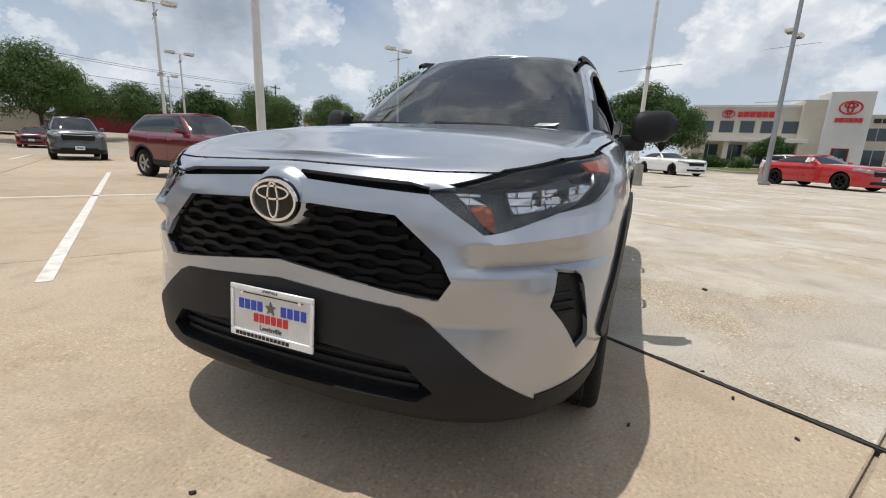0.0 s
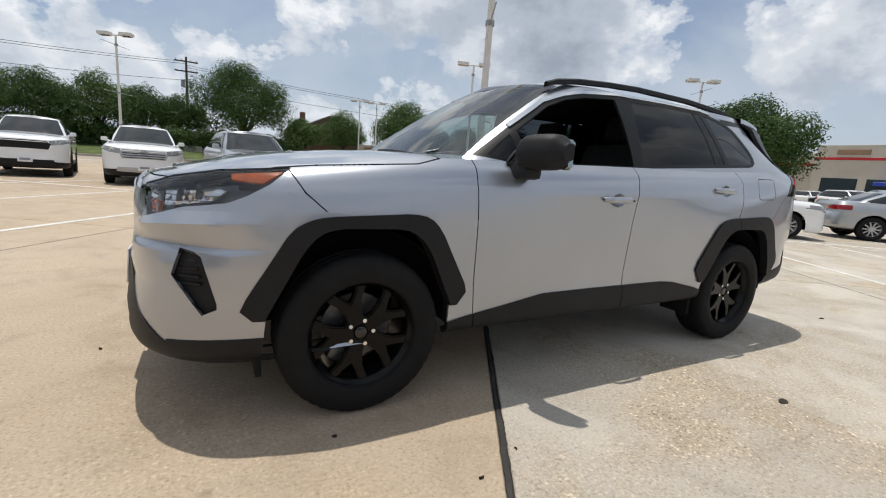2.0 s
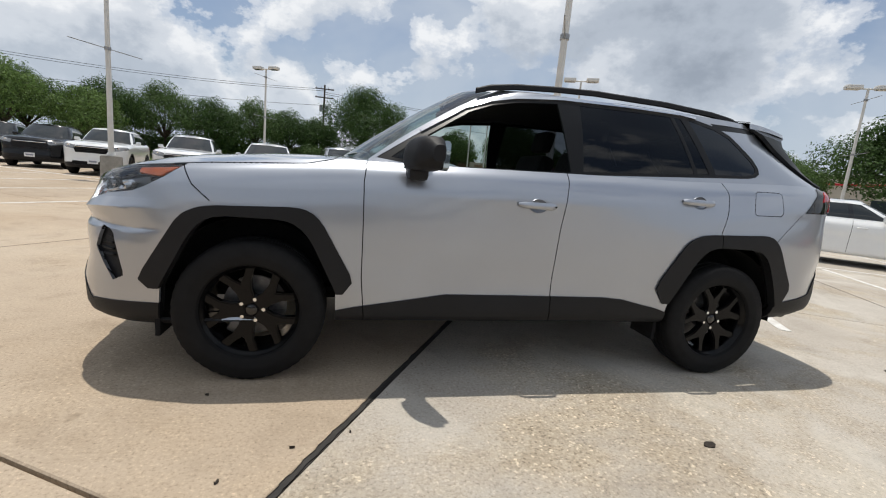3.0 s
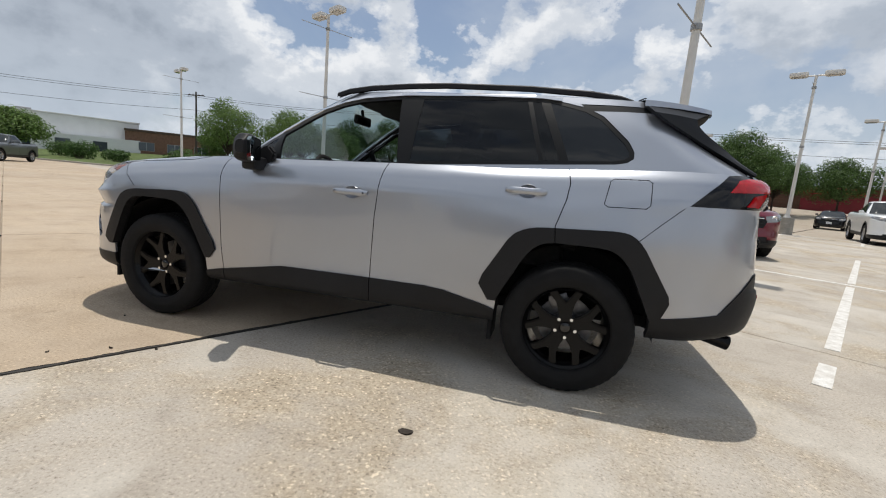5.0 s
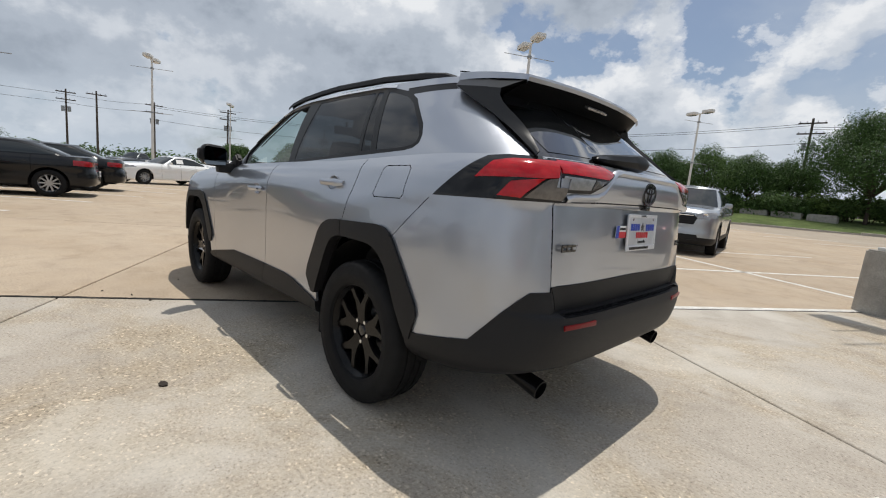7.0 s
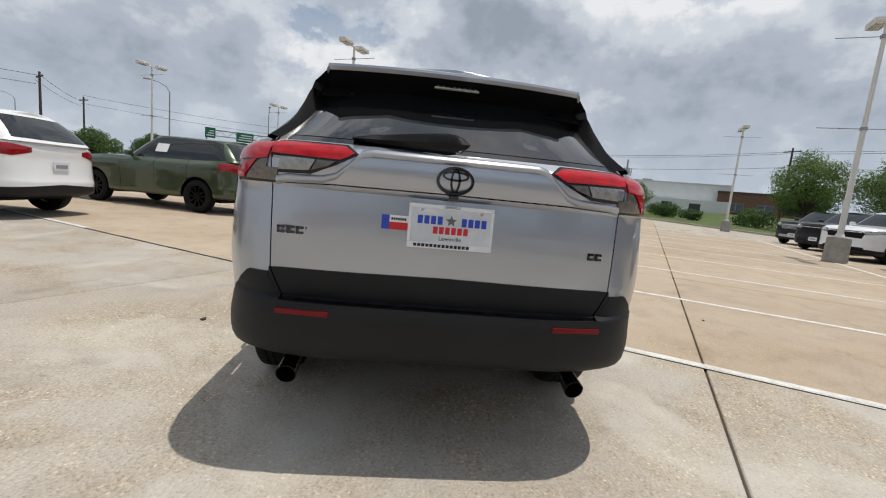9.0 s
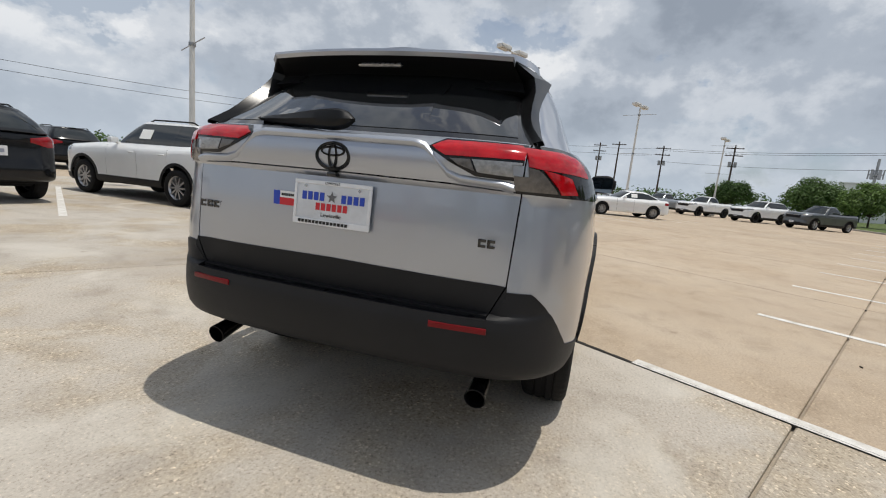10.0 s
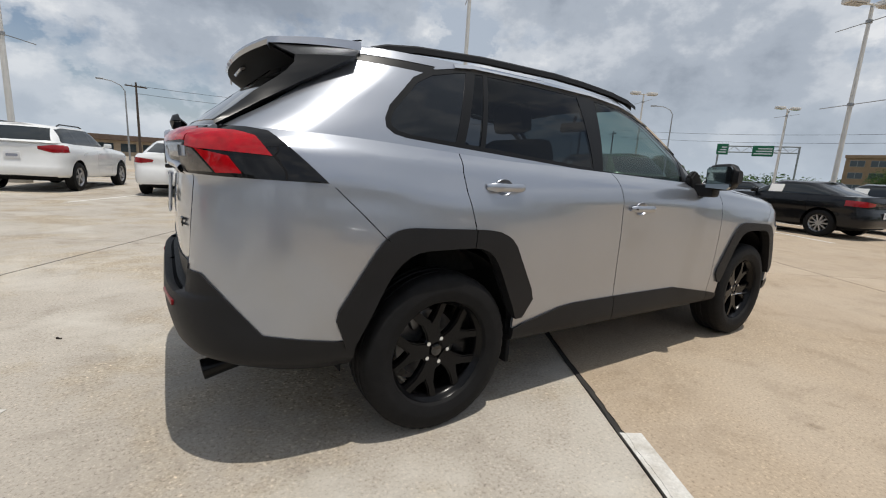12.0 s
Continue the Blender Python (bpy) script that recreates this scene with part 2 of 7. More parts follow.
def half_ring(xf, xr, ym, nf, nr, sf, sr, zkeys, zvals, count, bulge=None):
    """Half of a waterline round a car: rounded nose, flank, rounded tail; y runs from 0 out to ym and back to 0."""
    pts = []
    cf, cs, cr = count
    for i in range(cf):
        a = math.pi / 2 * i / cf
        r = (math.cos(a) ** nf + math.sin(a) ** nf) ** (-1 / nf)
        pts.append((sf + (xf - sf) * r * math.cos(a), ym * r * math.sin(a)))
    for i in range(cs):
        pts.append((sf + (sr - sf) * i / cs, ym))
    for i in range(cr + 1):
        a = math.pi / 2 * (1 - i / cr)
        r = (abs(math.cos(a)) ** nr + math.sin(a) ** nr) ** (-1 / nr)
        pts.append((sr + (xr - sr) * r * math.cos(a), ym * r * math.sin(a)))
    out = []
    for x, y in pts:
        z = keyed(zkeys, zvals, x)
        out.append(Vector((x, y + (bulge(x, z) * min(1, y / ym) ** 4 if bulge else 0), z)))
    out[0].y = out[-1].y = 0
    return out


def loft(rings, crease, steps):
    """Rows of points between rings: smooth through a ring, or broken at a crease."""
    rows, n = [], len(rings)
    for k in range(n - 1):
        st = steps[k] if isinstance(steps, (list, tuple)) else steps
        for i in range(st):
            t = i / st
            h0, h1, h2, h3 = 2 * t**3 - 3 * t**2 + 1, t**3 - 2 * t**2 + t, -2 * t**3 + 3 * t**2, t**3 - t**2
            row = []
            for j in range(len(rings[0])):
                p0, p1 = rings[k][j], rings[k + 1][j]
                d = p1 - p0
                a = d if k == 0 or k in crease else (p1 - rings[k - 1][j]) * (d.length / max(1e-6, d.length + (p0 - rings[k - 1][j]).length))
                b = d if k == n - 2 or k + 1 in crease else (rings[k + 2][j] - p0) * (d.length / max(1e-6, d.length + (rings[k + 2][j] - p1).length))
                row.append(p0 * h0 + a * h1 + p1 * h2 + b * h3)
            rows.append(row)
    rows.append(list(rings[-1]))
    return rows


def sheet(bm, rows):
    vs = [[bm.verts.new(p) for p in r] for r in rows]
    fs = []
    for a, b in zip(vs[:-1], vs[1:]):
        for j in range(len(a) - 1):
            fs.append(bm.faces.new((a[j], a[j + 1], b[j + 1], b[j])))
    return fs


VIEWS = {"side": (Vector((1, 0, 0)), Vector((0, 0, 1))), "end": (Vector((0, 1, 0)), Vector((0, 0, 1))), "top": (Vector((1, 0, 0)), Vector((0, 1, 0)))}


def cut(bm, lay, poly, view, test, tag, only=None):
    """Cuts a convex outline, seen along one axis, into the skin and marks what lies inside it."""
    U, V = VIEWS[view]
    area = sum(a[0] * b[1] - b[0] * a[1] for a, b in zip(poly, poly[1:] + poly[:1]))
    if area < 0:
        poly = poly[::-1]
    lo = (min(p[0] for p in poly), min(p[1] for p in poly))
    hi = (max(p[0] for p in poly), max(p[1] for p in poly))
    inside = []
    for f in bm.faces:
        if only is not None and f[lay] not in only:
            continue
        if not test(f.calc_center_median()):
            continue
        us = [v.co.dot(U) for v in f.verts]
        vs = [v.co.dot(V) for v in f.verts]
        if max(us) < lo[0] or min(us) > hi[0] or max(vs) < lo[1] or min(vs) > hi[1]:
            continue
        inside.append(f)
    for a, b in zip(poly, poly[1:] + poly[:1]):
        if not inside:
            return []
        no = U * (b[1] - a[1]) - V * (b[0] - a[0])
        if no.length < 1e-9:
            continue
        no.normalize()
        co = U * a[0] + V * a[1]
        geom = list({v for f in inside for v in f.verts}) + list({e for f in inside for e in f.edges}) + inside
        res = bmesh.ops.bisect_plane(bm, geom=geom, dist=1e-5, plane_co=co, plane_no=no)
        fs = {f for f in inside if f.is_valid} | {g for g in res["geom"] if isinstance(g, bmesh.types.BMFace)}
        inside = [f for f in fs if (f.calc_center_median() - co).dot(no) < 0]
    for f in inside:
        f[lay] = tag
    return inside


def strip(bm, lay, pts, w, view, test, tag, only=None):
    """A narrow band along a line of points."""
    for (ax, ay), (bx, by) in zip(pts[:-1], pts[1:]):
        dx, dy = bx - ax, by - ay
        L = math.hypot(dx, dy)
        dx, dy = dx / L * w / 2, dy / L * w / 2
        cut(bm, lay, [(ax - dx - dy, ay - dy + dx), (ax - dx + dy, ay - dy - dx), (bx + dx + dy, by + dy - dx), (bx + dx - dy, by + dy + dx)], view, test, tag, only)


def take(bm, lay, tags, mirror=True, test=None):
    """A mesh of the faces that carry one of the tags."""
    o = bmesh.new()
    seen = {}
    for f in bm.faces:
        if f[lay] in tags and (test is None or test(f.calc_center_median())):
            vs = []
            for v in f.verts:
                if v not in seen:
                    seen[v] = o.verts.new(v.co)
                vs.append(seen[v])
            try:
                o.faces.new(vs)
            except ValueError:
                pass
    if mirror == "right":
        for v in o.verts:
            v.co.y = -v.co.y
        bmesh.ops.reverse_faces(o, faces=o.faces)
    elif mirror:
        g = bmesh.ops.duplicate(o, geom=list(o.verts) + list(o.edges) + list(o.faces))["geom"]
        nf = [x for x in g if isinstance(x, bmesh.types.BMFace)]
        for v in (x for x in g if isinstance(x, bmesh.types.BMVert)):
            v.co.y = -v.co.y
        bmesh.ops.reverse_faces(o, faces=nf)
        bmesh.ops.remove_doubles(o, verts=o.verts, dist=2e-4)
    return o


def push(bm, d):
    """Moves a skin along its normals."""
    bm.normal_update()
    mv = [(v, v.normal * d) for v in bm.verts]
    for v, m in mv:
        v.co += m
    return bm


def thicken(bm, d):
    """Gives a skin a rim and a back at depth d behind it."""
    bm.normal_update()
    edges = [e for e in bm.edges if e.is_boundary]
    back = {}
    for e in edges:
        for v in e.verts:
            if v not in back:
                back[v] = bm.verts.new(v.co - v.normal * d)
    for e in edges:
        f = e.link_faces[0]
        a, b = e.verts
        for lp in f.loops:
            if lp.edge == e:
                a, b = lp.vert, lp.link_loop_next.vert
        try:
            bm.faces.new((b, a, back[a], back[b]))
        except ValueError:
            pass
    return bm

# ---- the silver SUV ----
ZK = (2.1, 1.75, 0.9, -0.9, -1.85, -2.25)


def flank(x, z):
    w = smoothstep(0.35, 0.55, z) * (1 - smoothstep(0.85, 1.06, z))
    b = 0.016 * math.exp(-(((x - 1.35) / 0.42) ** 2)) + 0.022 * math.exp(-(((x + 1.42) / 0.48) ** 2)) - 0.020 * math.exp(-(((x + 0.05) / 0.6) ** 2))
    top = smoothstep(1.0, 1.2, z)
    return w * b - top * 0.022 * smoothstep(0.2, 1.0, x) + top * 0.012 * smoothstep(-0.9, -1.6, x)


def suv_rings():
    n = (34, 120, 34)
    R = lambda zv, xf, xr, ym, nf=3.25, nr=4.8: half_ring(xf, xr, ym, nf, nr, 1.45, -1.45, ZK, zv, n, flank)
    low = [
        R((0.250, 0.270, 0.310, 0.330, 0.370, 0.395), 2.160, -2.190, 0.835),
        R((0.300, 0.318, 0.335, 0.350, 0.420, 0.440), 2.235, -2.295, 0.885),
        R((0.385, 0.392, 0.400, 0.420, 0.490, 0.520), 2.248, -2.325, 0.897),
        R((0.520, 0.500, 0.500, 0.520, 0.580, 0.600), 2.238, -2.335, 0.903),
        R((0.620, 0.600, 0.600, 0.620, 0.680, 0.648), 2.228, -2.328, 0.905),
        R((0.662, 0.660, 0.665, 0.690, 0.735, 0.656), 2.222, -2.268, 0.907),
        R((0.760, 0.765, 0.790, 0.810, 0.845, 0.790), 2.215, -2.283, 0.910, 3.0),
        R((0.850, 0.865, 0.900, 0.925, 0.955, 0.930), 2.222, -2.285, 0.908, 2.75),
        R((0.925, 0.945, 0.985, 1.020, 1.045, 1.060), 2.200, -2.275, 0.900, 2.75),
        R((0.950, 0.978, 1.035, 1.075, 1.100, 1.092), 2.175, -2.300, 0.884, 2.75),
        R((0.972, 1.010, 1.085, 1.132, 1.170, 1.185), 2.140, -2.303, 0.857, 2.75),
        R((0.985, 1.035, 1.122, 1.178, 1.226, 1.232), 2.075, -2.240, 0.808, 2.75),
    ]
    for a, b, c, d in zip(low[4], low[5], low[6], low[7]):
        # the bumper's shelf runs out towards the corners
        k = smoothstep(0.56, 0.68, b.y) * smoothstep(-1.7, -2.0, b.x)
        b.x += (a.x + 0.012 - b.x) * k
        c.x += ((b.x + d.x) / 2 - c.x) * k
    return loft(low, {4, 5, 8, 11}, (2, 3, 4, 5, 3, 8, 7, 4, 2, 3, 3)), low[-1]


def suv_cabin():
    n = (30, 110, 30)
    out = []
    for t in (0.0, 0.3, 0.62, 0.86, 1.0):
        L = lambda a, b: a + (b - a) * t
        k = 4 * t * (1 - t)
        zv = [L(a, b) for a, b in ((1.118, 1.618), (1.112, 1.612), (1.120, 1.602), (1.170, 1.606), (1.205, 1.600), (1.232, 1.585))]
        ring = half_ring(L(1.01, 0.29) + 0.03 * k, L(-2.235, -1.80) - 0.012 * k, L(0.795, 0.592) + 0.022 * k, 3.4, 4.2, L(0.45, -0.40), L(-1.72, -1.25), (1.0, 0.5, 0.0, -1.2, -1.65, -2.2), zv, n)
        for p in ring:  # the rear of the glasshouse draws in
            p.y *= 1 - 0.03 * smoothstep(-1.35, -1.95, p.x) * smoothstep(0.0, 0.4, t)
            over = max(0.0, -0.571 * (p.x + 1.88) + 0.821 * (p.z - 1.265))
            if p.x < -1.3 and p.y > 0.3:
                p.y -= 0.29 * over * (1 - smoothstep(1.47, 1.59, p.z)) * smoothstep(0.0, 0.2, t)
        out.append(ring)
    return loft(out, set(), 7), out[-1]


def cap(bm, ring, j0, j1, crown, rows=12, power=2.2):
    """Closes the space between the two sides of a ring with a crowned sheet (half of it)."""
    r = []
    for j in range(j0, j1):
        p = ring[j]
        c = crown(p.x)
        r.append([Vector((p.x, p.y * i / rows, p.z + c * (1 - (i / rows) ** power))) for i in range(rows + 1)])
    return sheet(bm, r)


SUV = empty("suv", pose(0, 0, 0), "silver compact SUV with black cladding and wheels on concrete", "car")
PAINT, CLADT, GAP, HOLE, GRILLE, INTAKE, LAMP, FOG, TAILR, TAILB, TAILC, TAILA, LOWGATE, HOODT, ROOFT, DLO, SCREEN, REARGL, REARTR, WINF, WINR, WINV, WINQ, BRIGHT, SLOT, ROCK, FBUMP, RBUMP, DPILL, FUEL, GATE, LAMPR, LAMPA, CUP, LAMPI, HALF, WINT = range(37)

low_rows, rim_low = suv_rings()
bm = bmesh.new()
lay = bm.faces.layers.int.new("tag")
sheet(bm, low_rows)
crownf = lambda x: 0.012 + 0.040 * smoothstep(2.1, 1.6, x) - 0.022 * smoothstep(1.4, 0.9, x)
for f in cap(bm, rim_low, 0, 34 + 46, crownf, 14, 3.2):
    f[lay] = HOODT
bmesh.ops.remove_doubles(bm, verts=bm.verts, dist=1e-5)
nose = lambda c: c.x > 1.5
P = {PAINT}
# fold lines of the nose: the ridge under the head lamp with its undercut, and the cheek beside the grille
RIDGE = lambda y: 0.788 + 0.11 * (y - 0.57)
cut(bm, lay, [(0.42, RIDGE(0.42) + 0.045), (0.98, RIDGE(0.98) + 0.045), (0.98, RIDGE(0.98)), (0.42, RIDGE(0.42))], "end", nose, PAINT, P)
cut(bm, lay, [(0.42, RIDGE(0.42)), (0.98, RIDGE(0.98)), (0.98, 0.727), (0.42, 0.727)], "end", nose, PAINT, P)
cut(bm, lay, [(0.30, 0.727), (0.98, 0.727), (0.98, 0.700), (0.30, 0.700)], "end", nose, PAINT, P)
cut(bm, lay, [(0.30, 0.700), (0.98, 0.700), (0.98, 0.570), (0.30, 0.570)], "end", nose, PAINT, P)


def stepped(keys, x):
    """Straight lines between (x, value) pairs."""
    for (a, u), (b, w) in zip(keys[:-1], keys[1:]):
        if a <= x <= b:
            return u + (w - u) * (x - a) / (b - a)
    return 0.0


for v in bm.verts:
    x, y, z = v.co
    if x > 1.5 and y > 0.30 and z < 1.0:
        ridge = stepped(((-0.24, 0.0), (0.727 - RIDGE(y) - 0.012, -0.004), (0.727 - RIDGE(y), -0.022), (0.0, 0.027), (0.045, 0.004), (0.09, 0.0)), z - RIDGE(y))
        cheek = stepped(((0.38, 0.0), (0.46, 0.006), (0.57, -0.010), (0.70, 0.018), (0.90, -0.004), (0.95, 0.0)), z)
        out = ridge * smoothstep(0.54, 0.62, y) * smoothstep(1.70, 1.98, x) + cheek * smoothstep(0.34, 0.46, y) * (1 - smoothstep(0.60, 0.76, y))
        v.co.x += out * 0.75
        v.co.y += out * 0.65
    if x < -0.9 and y > 0.5:
        # haunch: a broken line that climbs towards the tail lamp, and one low down at the bumper corner
        zc = 0.99 + 0.10 * smoothstep(-1.2, -1.9, x)
        v.co.y += 0.007 * math.exp(-(((z - zc) / 0.05) ** 2)) * smoothstep(-0.9, -1.4, x) * (1 - smoothstep(-1.8, -2.1, x))
        if x < -1.9:
            v.co.y -= 0.022 * math.exp(-(((z - 0.62) / 0.10) ** 2)) * smoothstep(0.6, 0.8, y) * smoothstep(-1.9, -2.1, x)
left = lambda c: c.y > 0.35
tail = lambda c: c.x < -1.5
# wheel arches: flare outside, opening inside
ARCH = {
    1.352: [(0.472, 0.50), (0.45, 0.55), (0.298, 0.805), (0.235, 0.843), (0.17, 0.859), (-0.19, 0.877), (-0.262, 0.863), (-0.318, 0.813), (-0.462, 0.56), (-0.472, 0.52), (-0.43, 0.46), (0.43, 0.46)],
    -1.352: [(0.487, 0.545), (0.470, 0.60), (0.335, 0.833), (0.262, 0.873), (0.19, 0.887), (-0.20, 0.906), (-0.262, 0.892), (-0.315, 0.845), (-0.462, 0.61), (-0.470, 0.57), (-0.43, 0.46), (0.43, 0.46)],
}


def rounded(poly, low):
    """Cuts the corners that lie above a height once, so that the outline bends instead of kinking."""
    out = []
    for i, p in enumerate(poly):
        a, c = poly[i - 1], poly[(i + 1) % len(poly)]
        if p[1] <= low:
            out.append(p)
            continue
        for q in (a, c):
            k = min(0.25, 0.03 / math.dist(p, q))
            out.append((p[0] + (q[0] - p[0]) * k, p[1] + (q[1] - p[1]) * k))
    return out


for cx in (1.352, -1.352):
    arch = rounded([(cx + u, v) for u, v in ARCH[cx]], 0.62)
    hole = [(cx + 0.40, 0.30), (cx + 0.385, 0.47), (cx + 0.255, 0.725), (cx + 0.20, 0.79), (cx + 0.13, 0.815), (cx - 0.14, 0.815), (cx - 0.21, 0.79), (cx - 0.27, 0.725), (cx - 0.395, 0.47), (cx - 0.40, 0.30)]
    hole = rounded(hole, 0.6)
    cut(bm, lay, arch, "side", left, CLADT, P)
    cut(bm, lay, hole, "side", left, HOLE, {PAINT, CLADT})
cut(bm, lay, [(0.96, 0.20), (0.96, 0.375), (0.86, 0.392), (0.50, 0.470), (-0.55, 0.482), (-0.66, 0.474), (-0.90, 0.425), (-0.98, 0.40), (-0.98, 0.20)], "side", left, ROCK, P)
# nose
cut(bm, lay, [(-0.01, 0.862), (0.12, 0.862), (0.375, 0.850), (0.50, 0.748), (0.535, 0.69), (0.50, 0.632), (0.40, 0.643), (-0.01, 0.676)], "end", nose, GRILLE, P)
cut(bm, lay, [(0.06, 0.950), (0.40, 0.935), (0.452, 0.924), (0.452, 0.905), (0.06, 0.928)], "end", nose, SLOT, P)
cut(bm, lay, [(-0.01, 0.20), (-0.01, 0.634), (0.40, 0.606), (0.47, 0.580), (0.53, 0.532), (0.755, 0.366), (0.755, 0.20)], "end", nose, FBUMP, P)
cut(bm, lay, [(0.75, 0.20), (0.75, 0.371), (0.97, 0.398), (0.97, 0.20)], "end", nose, FBUMP, P)
cut(bm, lay, [(-0.01, 0.470), (0.20, 0.468), (0.43, 0.455), (0.505, 0.383), (0.46, 0.350), (-0.01, 0.338)], "end", nose, INTAKE, {FBUMP})
lampside = lambda c: c.y > 0.30 and c.x > 1.5
cut(bm, lay, [(0.425, 0.924), (0.600, 0.812), (1.2, 0.70), (1.2, 1.10), (0.425, 1.10)], "end", lampside, HALF, P)
cut(bm, lay, [(2.30, 0.861), (2.30, 0.754), (2.144, 0.813), (1.997, 0.868), (1.997, 0.975), (2.033, 0.966), (2.135, 0.926)], "side", lampside, LAMP, {HALF})
cut(bm, lay, [(1.997, 0.868), (1.860, 0.893), (1.800, 0.920), (1.720, 0.968), (1.648, 1.026), (1.74, 1.020), (1.88, 1.000), (1.997, 0.975)], "side", lampside, LAMP, {HALF})
for f in bm.faces:
    if f[lay] == HALF:
        f[lay] = PAINT
cut(bm, lay, [(2.080, 0.868), (2.076, 0.918), (1.885, 0.950), (1.865, 0.935), (1.915, 0.900)], "side", lampside, LAMPR, {LAMP})
cut(bm, lay, [(0.515, 0.913), (0.575, 0.913), (0.600, 0.886), (0.552, 0.886)], "end", lampside, LAMPR, {LAMP})
cut(bm, lay, [(0.556, 0.884), (0.606, 0.884), (0.625, 0.838), (0.600, 0.836)], "end", lampside, LAMPI, {LAMP})
cut(bm, lay, [(1.845, 0.980), (1.845, 1.000), (1.670, 1.020), (1.745, 0.972)], "side", lampside, LAMPA, {LAMP})
cut(bm, lay, [(2.014, 0.720), (1.966, 0.712), (1.946, 0.694), (1.900, 0.525), (1.900, 0.503), (1.950, 0.478), (2.045, 0.622)], "side", left, FOG, P)
strip(bm, lay, [(1.648, 1.030), (1.88, 1.004), (2.033, 0.970), (2.13, 0.930)], 0.008, "side", lambda c: c.y > 0.40 and c.x > 1.6, GAP, {PAINT, HOODT, LAMP})
# tail
cut(bm, lay, [(-1.5, 0.15), (-1.5, 0.487), (-1.82, 0.492), (-1.82, 0.15)], "side", lambda c: c.x < -1.6, RBUMP, P)
cut(bm, lay, [(-1.82, 0.15), (-1.82, 0.492), (-2.06, 0.538), (-2.6, 0.640), (-2.6, 0.15)], "side", lambda c: c.x < -1.6, RBUMP, P)
cut(bm, lay, [(-2.06, 0.538), (-2.228, 0.742), (-2.6, 0.750), (-2.6, 0.538)], "side", tail, RBUMP, P)
cut(bm, lay, [(-0.01, 0.652), (-0.01, 0.768), (0.655, 0.760), (0.655, 0.72), (0.605, 0.652)], "end", lambda c: c.x < -2.1, LOWGATE, {PAINT, RBUMP})
quarter = lambda c: c.x < -1.7 and c.y > 0.658
gate_t = lambda c: c.x < -2.1 and c.y < 0.66
cut(bm, lay, [(-1.838, 1.050), (-1.93, 1.138), (-2.02, 1.218), (-2.08, 1.226), (-2.40, 1.229), (-2.40, 1.072), (-2.15, 1.066)], "side", quarter, TAILB, P)
cut(bm, lay, [(-2.005, 1.120), (-2.062, 1.196), (-2.115, 1.208), (-2.40, 1.214), (-2.40, 1.160), (-2.225, 1.150), (-2.14, 1.131)], "side", quarter, TAILR, {TAILB})
cut(bm, lay, [(-2.14, 1.131), (-2.105, 1.079), (-2.172, 1.077), (-2.225, 1.150)], "side", quarter, TAILR, {TAILB})
cut(bm, lay, [(-2.180, 1.079), (-2.232, 1.148), (-2.262, 1.158), (-2.40, 1.158), (-2.40, 1.079)], "side", quarter, TAILA, {TAILB})
cut(bm, lay, [(0.350, 1.192), (0.395, 1.224), (0.66, 1.224), (0.66, 1.106), (0.515, 1.111), (0.425, 1.150)], "end", gate_t, TAILB, P)
cut(bm, lay, [(0.362, 1.192), (0.402, 1.214), (0.66, 1.216), (0.66, 1.173), (0.412, 1.168)], "end", gate_t, TAILR, {TAILB})
cut(bm, lay, [(0.500, 1.162), (0.654, 1.164), (0.654, 1.118), (0.520, 1.124)], "end", gate_t, TAILC, {TAILB})
cut(bm, lay, [(0.428, 1.160), (0.494, 1.162), (0.512, 1.126), (0.455, 1.144)], "end", gate_t, TAILA, {TAILB})
# panel gaps
G = {PAINT, ROCK, CLADT}
W = 0.005
strip(bm, lay, [(0.832, 1.16), (0.848, 1.02), (0.842, 0.85), (0.835, 0.55), (0.812, 0.33)], W, "side", left, GAP, G)
strip(bm, lay, [(-0.262, 1.20), (-0.235, 1.05), (-0.215, 0.85), (-0.205, 0.55), (-0.212, 0.33)], W, "side", left, GAP, G)
strip(bm, lay, [(-1.262, 1.25), (-1.285, 1.12), (-1.275, 1.04), (-1.235, 0.90), (-1.245, 0.80)], W, "side", left, GAP, G)
strip(bm, lay, [(1.655, 1.03), (1.60, 0.945), (1.525, 0.88)], W, "side", left, GAP, G)
strip(bm, lay, [(-1.825, 1.045), (-1.72, 0.945), (-1.635, 0.86)], W * 0.7, "side", left, GAP, G)
strip(bm, lay, [(-1.478, 1.150), (-1.495, 1.163), (-1.655, 1.168), (-1.672, 1.155), (-1.672, 1.045), (-1.655, 1.028), (-1.475, 1.022), (-1.458, 1.035), (-1.478, 1.150)], 0.004, "side", left, FUEL, P)
strip(bm, lay, [(0.668, 1.26), (0.662, 1.07), (0.657, 0.90), (0.652, 0.76), (0.602, 0.650)], W, "end", lambda c: c.x < -2.05, GAP, {PAINT, LOWGATE, RBUMP})
strip(bm, lay, [(0.602, 0.650), (-0.02, 0.650)], W, "end", lambda c: c.x < -2.1, GAP, {PAINT, LOWGATE, RBUMP})
strip(bm, lay, [(-0.02, 1.083), (0.43, 1.080), (0.60, 1.073), (0.655, 1.070)], 0.005, "end", lambda c: c.x < -2.1, GAP, P)
strip(bm, lay, [(-0.02, 0.972), (0.45, 0.962), (0.62, 0.965)], 0.0045, "end", lambda c: c.x > 1.9, GAP, P)
strip(bm, lay, [(1.70, 1.028), (1.55, 1.047), (1.30, 1.068), (1.12, 1.083), (1.00, 1.115), (0.95, 1.16)], W, "side", left, GAP, {PAINT, HOODT})
